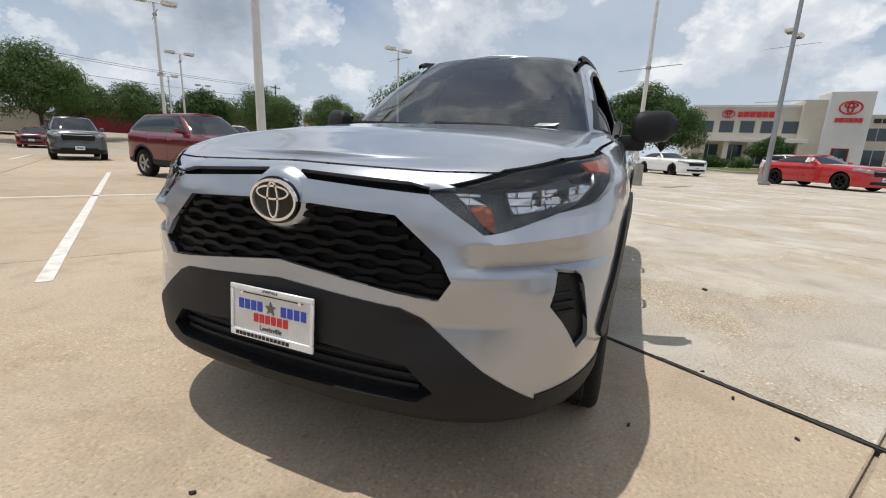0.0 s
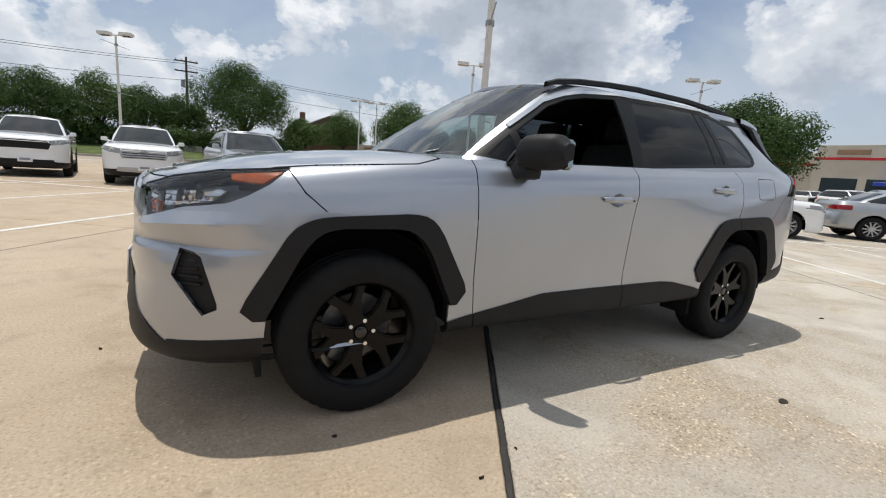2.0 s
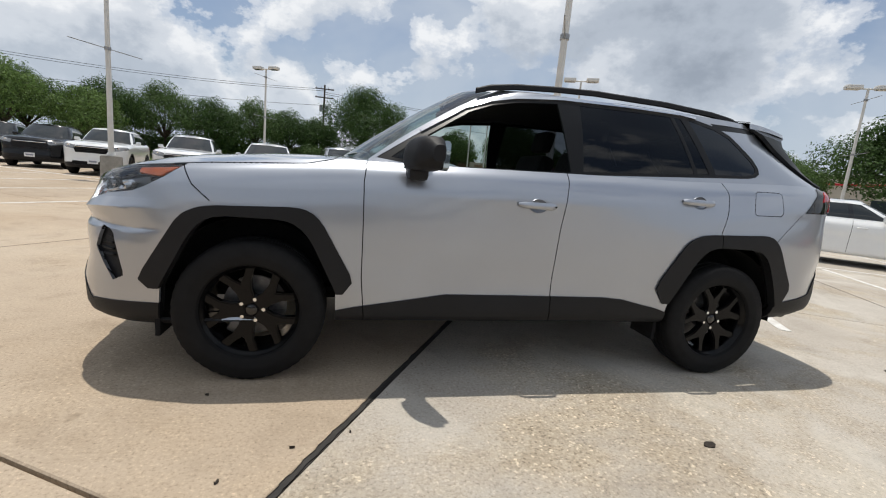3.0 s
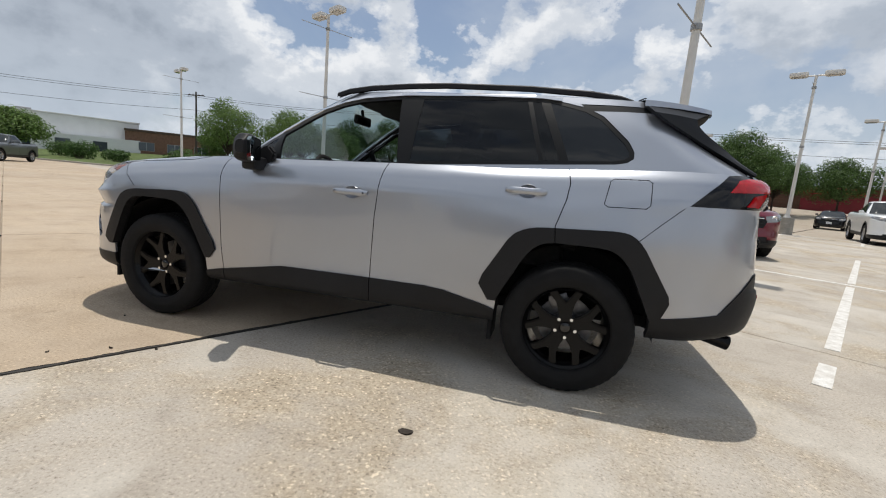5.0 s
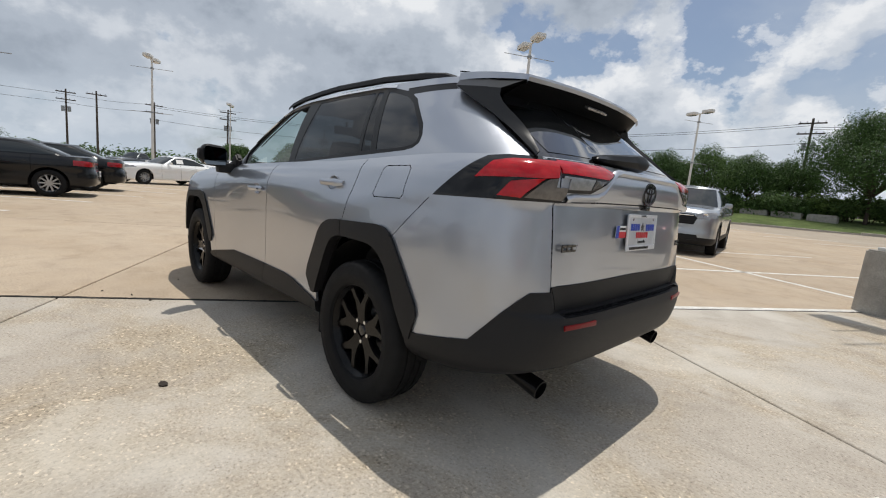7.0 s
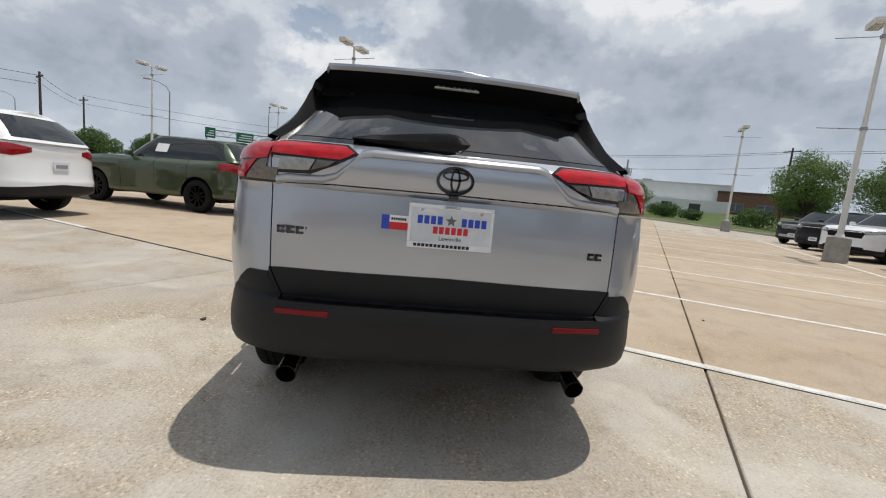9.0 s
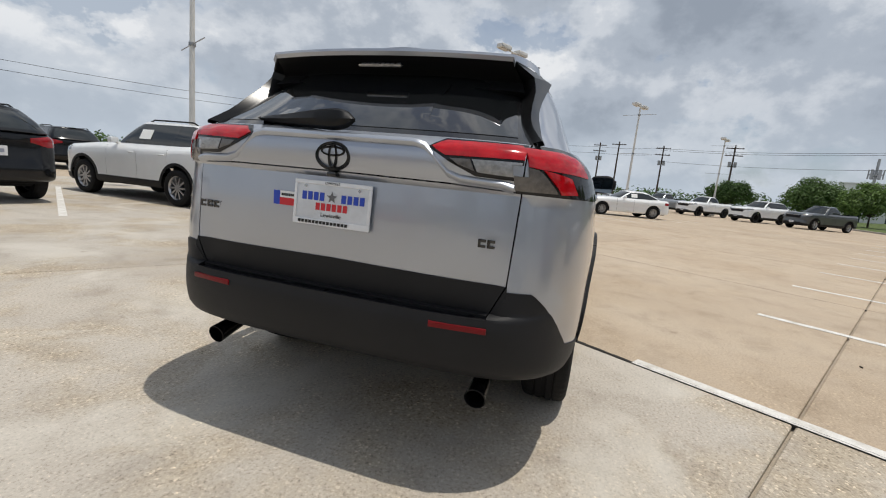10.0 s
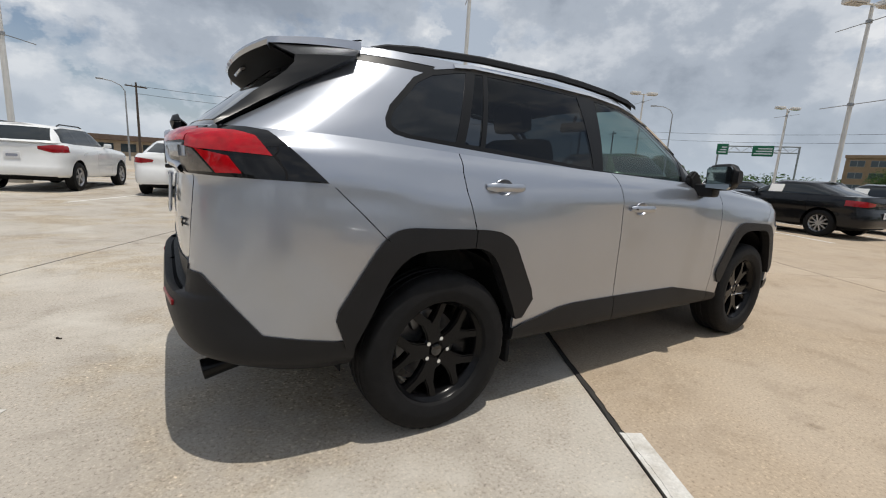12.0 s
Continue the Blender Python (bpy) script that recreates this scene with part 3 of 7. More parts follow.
cut(bm, lay, [(-0.02, 0.640), (-0.02, 1.25), (0.40, 1.25), (0.652, 1.25), (0.652, 0.640)], "end", lambda c: c.x < -2.15, GATE, P)
for hx, hz in ((-0.068, 0.974), (-1.075, 1.066)):
    cut(bm, lay, [(hx + 0.050 * math.cos(k * math.pi / 8), hz - 0.002 + 0.036 * math.sin(k * math.pi / 8)) for k in range(16)], "side", left, CUP, P)
cut(bm, lay, [(2.3, 0.965), (2.3, 1.06), (1.66, 1.06), (1.66, 1.03), (1.95, 0.998), (2.1, 0.962)], "side", nose, HOODT, P)

cabin_rows, rim_top = suv_cabin()
cb = bmesh.new()
clay = cb.faces.layers.int.new("tag")
sheet(cb, cabin_rows)
crownr = lambda x: 0.014 + 0.056 * smoothstep(0.3, -0.15, x) - 0.018 * smoothstep(-1.0, -1.8, x)
for f in cap(cb, rim_top, 0, len(rim_top), crownr, 12, 2.6):
    f[clay] = ROOFT
bmesh.ops.remove_doubles(cb, verts=cb.verts, dist=1e-5)
cs = lambda c: c.y > 0.3
cut(cb, clay, [(0.79, 1.148), (0.555, 1.310), (0.31, 1.466), (0.17, 1.520), (0.03, 1.552), (-0.26, 1.580), (-0.70, 1.592), (-1.06, 1.592), (-1.16, 1.583), (-1.33, 1.545), (-1.42, 1.498), (-1.555, 1.365), (-1.585, 1.31), (-1.585, 1.275), (-1.555, 1.252), (-1.50, 1.240), (-1.25, 1.222), (-0.26, 1.153), (0.55, 1.120)], "side", cs, DLO, {PAINT})
D = {DLO}
cut(cb, clay, [(0.50, 1.135), (0.525, 1.292), (0.29, 1.448), (0.16, 1.500), (0.02, 1.532), (-0.235, 1.556), (-0.290, 1.168)], "side", cs, WINF, D)
cut(cb, clay, [(0.715, 1.158), (0.568, 1.272), (0.555, 1.140)], "side", cs, WINT, D)
cut(cb, clay, [(-0.368, 1.178), (-0.378, 1.562), (-0.70, 1.572), (-1.00, 1.572), (-1.105, 1.232)], "side", cs, WINR, D)
cut(cb, clay, [(-1.130, 1.236), (-1.026, 1.572), (-1.075, 1.570), (-1.215, 1.240)], "side", cs, WINV, D)
cut(cb, clay, [(-1.262, 1.243), (-1.128, 1.567), (-1.17, 1.560), (-1.32, 1.523), (-1.405, 1.478), (-1.535, 1.350), (-1.560, 1.31), (-1.56, 1.285), (-1.535, 1.267), (-1.48, 1.256)], "side", cs, WINQ, D)
strip(cb, clay, [(0.55, 1.316), (0.305, 1.472), (0.16, 1.526), (0.02, 1.558), (-0.26, 1.586), (-0.70, 1.598), (-1.08, 1.597), (-1.18, 1.585)], 0.017, "side", cs, BRIGHT, {PAINT, DLO, ROOFT})
cut(cb, clay, [(-1.27, 1.566), (-1.69, 1.566), (-1.69, 1.534), (-1.36, 1.526)], "side", lambda c: c.y > 0.3 and c.x < -1.3, DPILL, {PAINT, ROOFT})
cut(cb, clay, [(-0.01, 1.08), (0.705, 1.08), (0.70, 1.14), (0.605, 1.40), (0.525, 1.590), (-0.01, 1.620)], "end", lambda c: c.x > 0.05, SCREEN, {PAINT})
cut(cb, clay, [(-1.625, 1.625), (-1.67, 1.538), (-1.78, 1.467), (-1.88, 1.412), (-2.01, 1.333), (-2.12, 1.262), (-2.175, 1.225), (-2.4, 1.225), (-2.4, 1.625)], "side", lambda c: c.y > 0.3 and c.x < -1.6 and c.z < 1.60, REARTR, {PAINT, DPILL})
cut(cb, clay, [(-0.01, 1.20), (0.705, 1.20), (0.70, 1.25), (0.60, 1.44), (0.54, 1.585), (-0.01, 1.60)], "end", lambda c: c.x < -1.75, REARTR, {PAINT, DPILL})
cut(cb, clay, [(-0.01, 1.252), (0.635, 1.252), (0.56, 1.40), (0.50, 1.56), (-0.01, 1.575)], "end", lambda c: c.x < -1.75, REARGL, {REARTR})

skin = lambda name, tags, material, label="", mirror=True, d=0.0, rim=0.014, src=None, test=None, smooth=38: part(name, thicken(push(take(*(src or (bm, lay)), tags, mirror, test), d), rim), material, SUV, label, smooth)
doorf = lambda c: -0.235 < c.x < 0.84
doorr = lambda c: -1.27 < c.x <= -0.235
skin("hood", {HOODT}, SILVER)
for side in (False, "right"):
    skin("front_door", {PAINT}, SILVER, mirror=side, test=lambda c: doorf(c) and c.y > 0.5)
    skin("rear_door", {PAINT}, SILVER, mirror=side, test=lambda c: doorr(c) and c.y > 0.5)
    skin("quarter_panel", {PAINT, FUEL} if side else {PAINT}, SILVER, mirror=side, test=lambda c: c.x <= -1.27)
    for x0, x1 in ((0.9, 3), (0.5, 0.9), (-0.5, 0.5), (-1.45, -0.5), (-2.0, -1.45), (-3, -2.0)):
        skin("panel_gap", {GAP} if side else {GAP, FUEL}, SEAM, mirror=side, d=-0.007, rim=-0.006, test=lambda c: x0 <= c.x < x1)
    skin("bright_strip", {BRIGHT}, CHROME, mirror=side, src=(cb, clay), d=0.007)
    skin("front_fender", {PAINT}, SILVER, mirror=side, test=lambda c: 0.84 <= c.x < 1.655 and c.y > 0.5)
    skin("wheel_arch_trim", {CLADT}, CLAD, "black plastic wheel arch flare", mirror=side, d=0.012, rim=0.05, test=lambda c: c.x > 0)
    skin("wheel_arch_trim", {CLADT}, CLAD, "black plastic wheel arch flare", mirror=side, d=0.012, rim=0.05, test=lambda c: c.x < 0)
    skin("rocker_trim", {ROCK}, CLAD, "black plastic sill cladding", mirror=side, d=0.008, rim=0.03)
    skin("tail_light", {TAILB}, SMOKE, "red and clear tail light with black housing", mirror=side, d=0.004)
    skin("red_lens", {TAILR}, REDLENS, mirror=side, d=0.008)
    skin("reversing_lens", {TAILC}, CLEARL, mirror=side, d=0.006)
    skin("turn_lens", {TAILA}, SMOKEL, mirror=side, d=0.006, test=lambda c: c.y > 0.56)
    skin("inner_lens", {TAILA}, SMOKEL, mirror=side, d=0.006, test=lambda c: c.y <= 0.56)
    skin("bumper_vent", {FOG}, CLAD, "black ribbed bumper vent", mirror=side, d=-0.022, rim=-0.02)
skin("front_bumper", {PAINT}, SILVER, test=lambda c: c.x >= 1.655)
skin("tailgate", {GATE}, SILVER)
skin("lower_tailgate_trim", {LOWGATE}, CLAD, d=0.004)
skin("front_bumper_trim", {FBUMP}, CLAD, "black plastic lower bumper", d=0.004)
skin("rear_bumper_trim", {RBUMP}, CLAD, "black plastic rear bumper", d=0.006, rim=0.03)
skin("grille_backing", {GRILLE, SLOT}, MATTBLK, d=-0.035, rim=-0.034)
skin("intake_backing", {INTAKE}, MATTBLK, d=-0.04, rim=-0.04)
KB = (cb, clay)
skin("roof", {ROOFT, PAINT}, SILVER, src=KB)
skin("window_surround", {DLO, DPILL}, PILLARBLK, src=KB, d=-0.002)
skin("windscreen", {SCREEN}, SCREENGL, src=KB, rim=0.004).visible_shadow = False
skin("rear_glass_surround", {REARTR}, GLOSSBLK, src=KB)
skin("rear_window", {REARGL}, TINT, src=KB, d=0.002)
for side in (False, "right"):
    skin("rear_side_window", {WINR}, DARKGL, mirror=side, src=KB, d=-0.004)
    skin("front_vent_window", {WINT}, DARKGL, mirror=side, src=KB, d=-0.004)
    skin("rear_vent_window", {WINV}, DARKGL, mirror=side, src=KB, d=-0.004)
    skin("quarter_window", {WINQ}, SIDETINT, mirror=side, src=KB, d=-0.004)
skin("front_side_window", {WINF}, CLEARGL, mirror="right", src=KB, d=-0.004)
# dark liners behind the skin
part("body_liner", push(take(bm, lay, {PAINT, GAP, FUEL, CLADT, ROCK, GATE, LOWGATE, FBUMP, RBUMP, TAILR, TAILB, TAILC, TAILA}, True, lambda c: c.z < 1.16), -0.05), MATTBLK, SUV)
part("headliner", push(take(cb, clay, {ROOFT, PAINT, DPILL}, True, lambda c: c.z > 1.3), -0.03), SEATM, SUV)
LAMPS = {LAMP, LAMPR, LAMPA, LAMPI}
lamp_skin = thicken(push(take(bm, lay, LAMPS, False), 0.002), 0.004)
lamp_back = push(take(bm, lay, LAMPS, False), -0.045)
lamp_refl = thicken(push(take(bm, lay, {LAMPR}, False), -0.034), 0.012)
lamp_turn = thicken(push(take(bm, lay, {LAMPI}, False), -0.034), 0.012)


def facets(src, depth, seed):
    """Small tilted mirror facets that follow a skin."""
    rng = random.Random(seed)
    src.normal_update()
    o = bmesh.new()
    for f in src.faces:
        if f.calc_area() < 1e-5 or len(f.verts) < 4:
            continue
        c = f.calc_center_median()
        tl = [rng.uniform(-0.007, 0.007) for _ in f.verts]
        o.faces.new([o.verts.new(c + (v.co - c) * 0.94 - f.normal * (depth + k)) for v, k in zip(f.verts, tl)])
    return o


skin_r, skin_i = take(bm, lay, {LAMPR}, False), take(bm, lay, {LAMPI}, False)
lamp_facet, turn_facet = facets(skin_r, 0.022, 3), facets(skin_i, 0.020, 5)
skin_r.free()
skin_i.free()
lamp_amber = thicken(push(take(bm, lay, {LAMPA}, False), -0.006), 0.010)
bm.free()
cb.free()


# wheels
def wheel_meshes():
    out = {}
    t = bmesh.new()
    half = [(0.228, 0.088), (0.236, 0.102), (0.250, 0.108), (0.275, 0.1125), (0.282, 0.1135), (0.288, 0.1125), (0.318, 0.110), (0.334, 0.103), (0.3455, 0.092), (0.350, 0.078), (0.3515, 0.048), (0.345, 0.046), (0.345, 0.040), (0.352, 0.038), (0.3525, 0.012), (0.3455, 0.010)]
    prof = half + [(r, -w) for r, w in half[::-1]]
    lathe(t, prof, 140)
    n = len(prof)
    for i, v in enumerate(t.verts):
        k, seg = i % n, i // n
        if k in (7, 8, 9, n - 8, n - 9, n - 10) and seg % 3 == 0:
            v.co.x *= 0.991
            v.co.z *= 0.991
    out["tyre"] = (t, RUBBER)
    r = bmesh.new()
    lathe(r, [(0.196, -0.095), (0.202, 0.02), (0.207, 0.055), (0.214, 0.068), (0.222, 0.075), (0.229, 0.086), (0.232, 0.086)], 72)
    out["wheel"] = (r, RIMBLK)
    y = bmesh.new()
    pol = lambda q, a: (q * math.cos(a), q * math.sin(a))
    outline = [(0.030, -0.034), (0.095, -0.037), pol(0.150, -0.345), pol(0.218, -0.430), pol(0.218, -0.245), pol(0.172, -0.150), (0.142, 0.0), pol(0.172, 0.150), pol(0.218, 0.245), pol(0.218, 0.430), pol(0.150, 0.345), (0.095, 0.037), (0.030, 0.034)]
    prism(y, outline, lambda u, v, t: (u, t + (0.07 * u if t > 0.03 else 0.03 * u), v), 0.020, 0.052)
    top = [e for e in y.edges if all(v.co.y > 0.05 for v in e.verts)]
    bmesh.ops.bevel(y, geom=top, offset=0.006, segments=2, affect="EDGES")
    out["spoke"] = (y, RIMBLK)
    hubb = bmesh.new()
    lathe(hubb, [(0.0, 0.048), (0.030, 0.050), (0.034, 0.044), (0.060, 0.046), (0.072, 0.050), (0.074, 0.01)], 30)
    out["hub"] = (hubb, RIMBLK)
    d = bmesh.new()
    lathe(d, [(0.0, -0.02), (0.07, -0.02), (0.075, -0.035), (0.152, -0.035), (0.152, -0.05), (0.07, -0.05)], 40)
    out["brake_disc"] = (d, STEEL)
    c = bmesh.new()
    box(c, -0.055, 0.055, -0.075, -0.005, 0.10, 0.175, 0.015)
    out["brake_caliper"] = (c, STEEL)
    h = bmesh.new()
    lathe(h, [(0.0, 0.060), (0.018, 0.059), (0.026, 0.056), (0.030, 0.049)], 24)
    out["hub_cap"] = (h, GLOSSBLK)
    nut = bmesh.new()
    cyl(nut, (0, 0.035, 0), (0, 0.060, 0), 0.0125, 0.0095, 6)
    out["lug_nut"] = (nut, CHROME)
    res = {}
    for k, (b, m) in out.items():
        me = bpy.data.meshes.new(k)
        b.to_mesh(me)
        b.free()
        me.materials.append(m)
        me.shade_smooth()
        me.set_sharp_from_angle(angle=radians(32))
        res[k] = me
    return res


WM = wheel_meshes()
for cx, sy, turn, cal in ((1.352, 1, 21, 150), (-1.352, 1, 5, 20), (1.352, -1, 40, 150), (-1.352, -1, 14, 20)):
    base = pose(cx, sy * 0.797, 0.3515, 0, 0, 0 if sy > 0 else 180)
    w = new("wheel", WM["wheel"])
    w.matrix_basis = base @ pose(0, 0, 0, 0, turn, 0)
    w.parent = SUV
    tagged(w, "satin black five-spoke alloy wheel")
    for k in range(5):
        o = new("spoke", WM["spoke"])
        o.parent = w
        o.matrix_basis = pose(0, 0, 0, 0, -90 + 72 * k, 0)
    for nm in ("tyre", "brake_disc", "hub", "hub_cap"):
        o = new(nm, WM[nm])
        o.parent = w
    o = new("brake_caliper", WM["brake_caliper"])
    o.parent = w
    o.matrix_basis = pose(0, 0, 0, 0, cal - turn, 0)
    for k in range(5):
        a = 2 * math.pi * k / 5 + math.pi / 2 + 0.63
        o = new("lug_nut", WM["lug_nut"])
        o.parent = w
        o.matrix_basis = pose(0.055 * math.cos(a), 0, 0.055 * math.sin(a))
    # wheel well
    b = bmesh.new()
    rows = []
    for i in range(25):
        a = math.pi * (i / 24 * 1.02 - 0.01)
        rows.append([Vector((cx + r * math.cos(a), sy * y, 0.36 + r * 1.03 * math.sin(a))) for r, y in ((0.05, 0.56), (0.40, 0.56), (0.445, 0.60), (0.435, 0.86))])
    sheet(b, rows)
    part("wheel_well", b, MATTBLK, SUV)
    b = bmesh.new()
    s = 1 if cx > 0 else -1
    box(b, cx - 0.012 + 0.41 * s * (1 if cx > 0 else -1), cx + 0.012 + 0.41 * s * (1 if cx > 0 else -1), min(sy * 0.66, sy * 0.86), max(sy * 0.66, sy * 0.86), 0.215, 0.42, 0.006)
    part("mud_flap", b, MATTBLK, SUV)

b = bmesh.new()
box(b, -2.02, 2.10, -0.60, 0.60, 0.345, 0.42, 0.02)
box(b, -0.95, 0.92, -0.83, 0.83, 0.33, 0.40, 0.02)
part("underbody", b, MATTBLK, SUV)

GRILLEBLK = mat("grille_black", (0.004, 0.004, 0.0045), 0.5, 0, 0, 0.18)
# grille: rows of staggered bars
xg = lambda y: 1.45 + 0.772 * (1 - min(1, abs(y) / 0.907) ** 3.25) ** (1 / 3.25)
for i in range(7):
    # each rib steps up and down, and its neighbours step the other way
    b = bmesh.new()
    z = 0.659 + i * 0.0325
    lim = (0.520 if z < 0.686 else 0.524 - (z - 0.686) * 0.977) - 0.012
    rows = []
    for k in range(121):
        y = -lim + 2 * lim * k / 120
        t = (y / 0.132 + 0.5 * (i % 2)) % 1
        w = 1 if t < 0.34 else 1 - 2 * (t - 0.34) / 0.16 if t < 0.5 else -1 if t < 0.84 else -1 + 2 * (t - 0.84) / 0.16
        zz = z + 0.0048 * w
        x = xg(y) - 0.016
        rows.append([Vector((x + dx, y, zz + dz)) for dx, dz in ((-0.030, 0.004), (-0.005, 0.0095), (0.0, 0.007), (0.0, -0.006), (-0.005, -0.0085), (-0.030, -0.003))])
    sheet(b, rows)
    bmesh.ops.recalc_face_normals(b, faces=b.faces)
    part("grille_bar", b, GRILLEBLK, SUV, smooth=25)
for i in range(3):
    b = bmesh.new()
    z = 0.378 + 0.030 * i
    lim = (0.455, 0.46, 0.44)[i]
    rows = [[Vector((xg(y) - 0.006 + dx, y, z + dz)) for dx, dz in ((-0.03, -0.006), (0, -0.008), (0.004, 0.0), (0, 0.008), (-0.03, 0.006))] for y in [(-lim + 2 * lim * k / 30) for k in range(31)]]
    sheet(b, rows)
    bmesh.ops.recalc_face_normals(b, faces=b.faces)
    part("intake_slat", b, CLAD, SUV)
for sy in (1, -1):
    for i in range(7):
        b = bmesh.new()
        z = 0.51 + i * 0.027
        y0 = 0.815 - 0.012 * abs(i - 3.4)
        box(b, -0.045, 0.042, -0.012, 0.004, -0.006, 0.006, 0.003, pose(1.972 + 0.004 * i, sy * (y0 - 0.018), z, 0, 0, -40 * sy), 1)
        part("vent_rib", b, CLAD, SUV)


def ellipse_ring(bm, cy, cz, ry, rz, w, x0, x1, seg=40):
    pr = []
    for i in range(seg):
        a = 2 * math.pi * i / seg
        c, s = math.cos(a), math.sin(a)
        pr.append([bm.verts.new((x, cy + (ry + k) * c, cz + (rz + k) * s)) for x, k in ((x0, w / 2), (x1, w / 3), (x1, -w / 3), (x0, -w / 2))])
    for i in range(seg):
        p, q = pr[i], pr[(i + 1) % seg]
        for k in range(4):
            bm.faces.new((p[k], p[(k + 1) % 4], q[(k + 1) % 4], q[k]))
    bmesh.ops.recalc_face_normals(bm, faces=bm.faces)


def badge(name, x, z, s, sx, material, k=1.0):
    b = bmesh.new()
    x0, x1 = x, x + sx * 0.007
    ellipse_ring(b, 0, z, 0.074 * s, 0.052 * s, 0.011 * s * k, x0, x1)
    ellipse_ring(b, 0, z + 0.020 * s, 0.052 * s, 0.017 * s, 0.008 * s * k, x0, x1)
    ellipse_ring(b, 0, z + 0.001 * s, 0.017 * s, 0.046 * s, 0.008 * s * k, x0, x1)
    return part(name, b, material, SUV, "oval ring badge")


b = bmesh.new()
lathe(b, [(0.0, 0.026), (0.06, 0.025), (0.086, 0.020), (0.100, 0.006), (0.112, -0.014)], 36)
bmesh.ops.transform(b, matrix=pose(2.196, 0, 0.862) @ Matrix.Diagonal((1, 1, 0.86, 1)) @ pose(0, 0, 0, 0, 0, -90), verts=b.verts)
part("badge_mount", b, SILVER, SUV)
b = bmesh.new()
lathe(b, [(0.0, 0.009), (0.05, 0.008), (0.086, 0.004), (0.088, -0.01)], 36)
bmesh.ops.transform(b, matrix=pose(2.220, 0, 0.861) @ Matrix.Diagonal((1, 1, 0.78, 1)) @ pose(0, 0, 0, 0, 0, -90), verts=b.verts)
part("badge_disc", b, SATINBLK, SUV)
badge("front_badge", 2.226, 0.861, 1.08, 1, CHROME)
badge("rear_badge", -2.304, 1.134, 0.86, -1, GLOSSBLK, 1.5)

# head lamps
xl = lambda y: 1.45 + 0.762 * (1 - min(1, abs(y) / 0.905) ** 2.75) ** (1 / 2.75)
for sy in (1, -1):
    cov, back, refl, amb, turn, fac, tfac = (q.copy() for q in (lamp_skin, lamp_back, lamp_refl, lamp_amber, lamp_turn, lamp_facet, turn_facet))
    for bb in (cov, back, refl, amb, turn, fac, tfac):
        if sy < 0:
            for v in bb.verts:
                v.co.y = -v.co.y
            bmesh.ops.reverse_faces(bb, faces=bb.faces)
    c = part("headlight", cov, LAMPGL, SUV, "headlight with clear cover and black housing")
    c.visible_shadow = False
    part("housing", back, GLOSSBLK, c)
    part("reflector", refl, SMOKEL, c)
    tagged(part("reflector_facets", fac, CHROME, c, smooth=0), kind="stuff")
    part("turn_signal", turn, AMBER, c, "amber turn signal lens")
    tagged(part("turn_signal_facets", tfac, AMBER, c, smooth=0), kind="stuff")
    part("side_marker", amb, AMBER, c, "amber marker lens")
    # bulb shades between the mirror cells
    for y, z in ((0.715, 0.910), (0.775, 0.925)):
        b = bmesh.new()
        box(b, -0.010, 0.010, -0.004, 0.004, -0.030, 0.022, 0.002, pose(xl(y) - 0.022, sy * (y - 0.012), z, 0, -10, sy * 30), 1)
        part("lamp_divider", b, SMOKE, c)
for bb in (lamp_skin, lamp_back, lamp_refl, lamp_amber, lamp_turn, lamp_facet, turn_facet):
    bb.free()


# number plates and frames
def text(body, size, m, material, parent, name="lettering", width=None):
    cu = bpy.data.curves.new(name, "FONT")
    cu.body, cu.size, cu.align_x, cu.align_y, cu.extrude = body, size, "CENTER", "CENTER", 0.0004
    o = new(name, cu)
    dg = bpy.context.evaluated_depsgraph_get()
    me = bpy.data.meshes.new_from_object(o.evaluated_get(dg))
    bpy.data.objects.remove(o)
    bpy.data.curves.remove(cu)
    me.materials.clear()
    me.materials.append(material)
    o = new(name, me)
    o.parent = parent
    o.matrix_basis = m
    return o


def bars(b, x, y, w, h, n, gap=0.25, z=0.0005, t=0.0012):
    """A row of n plain blocks standing for letters."""
    cw = w / n
    for i in range(n):
        x0 = x - w / 2 + cw * i
        box(b, x0 + cw * gap / 2, x0 + cw * (1 - gap / 2), y - h / 2, y + h / 2, z, z + t)


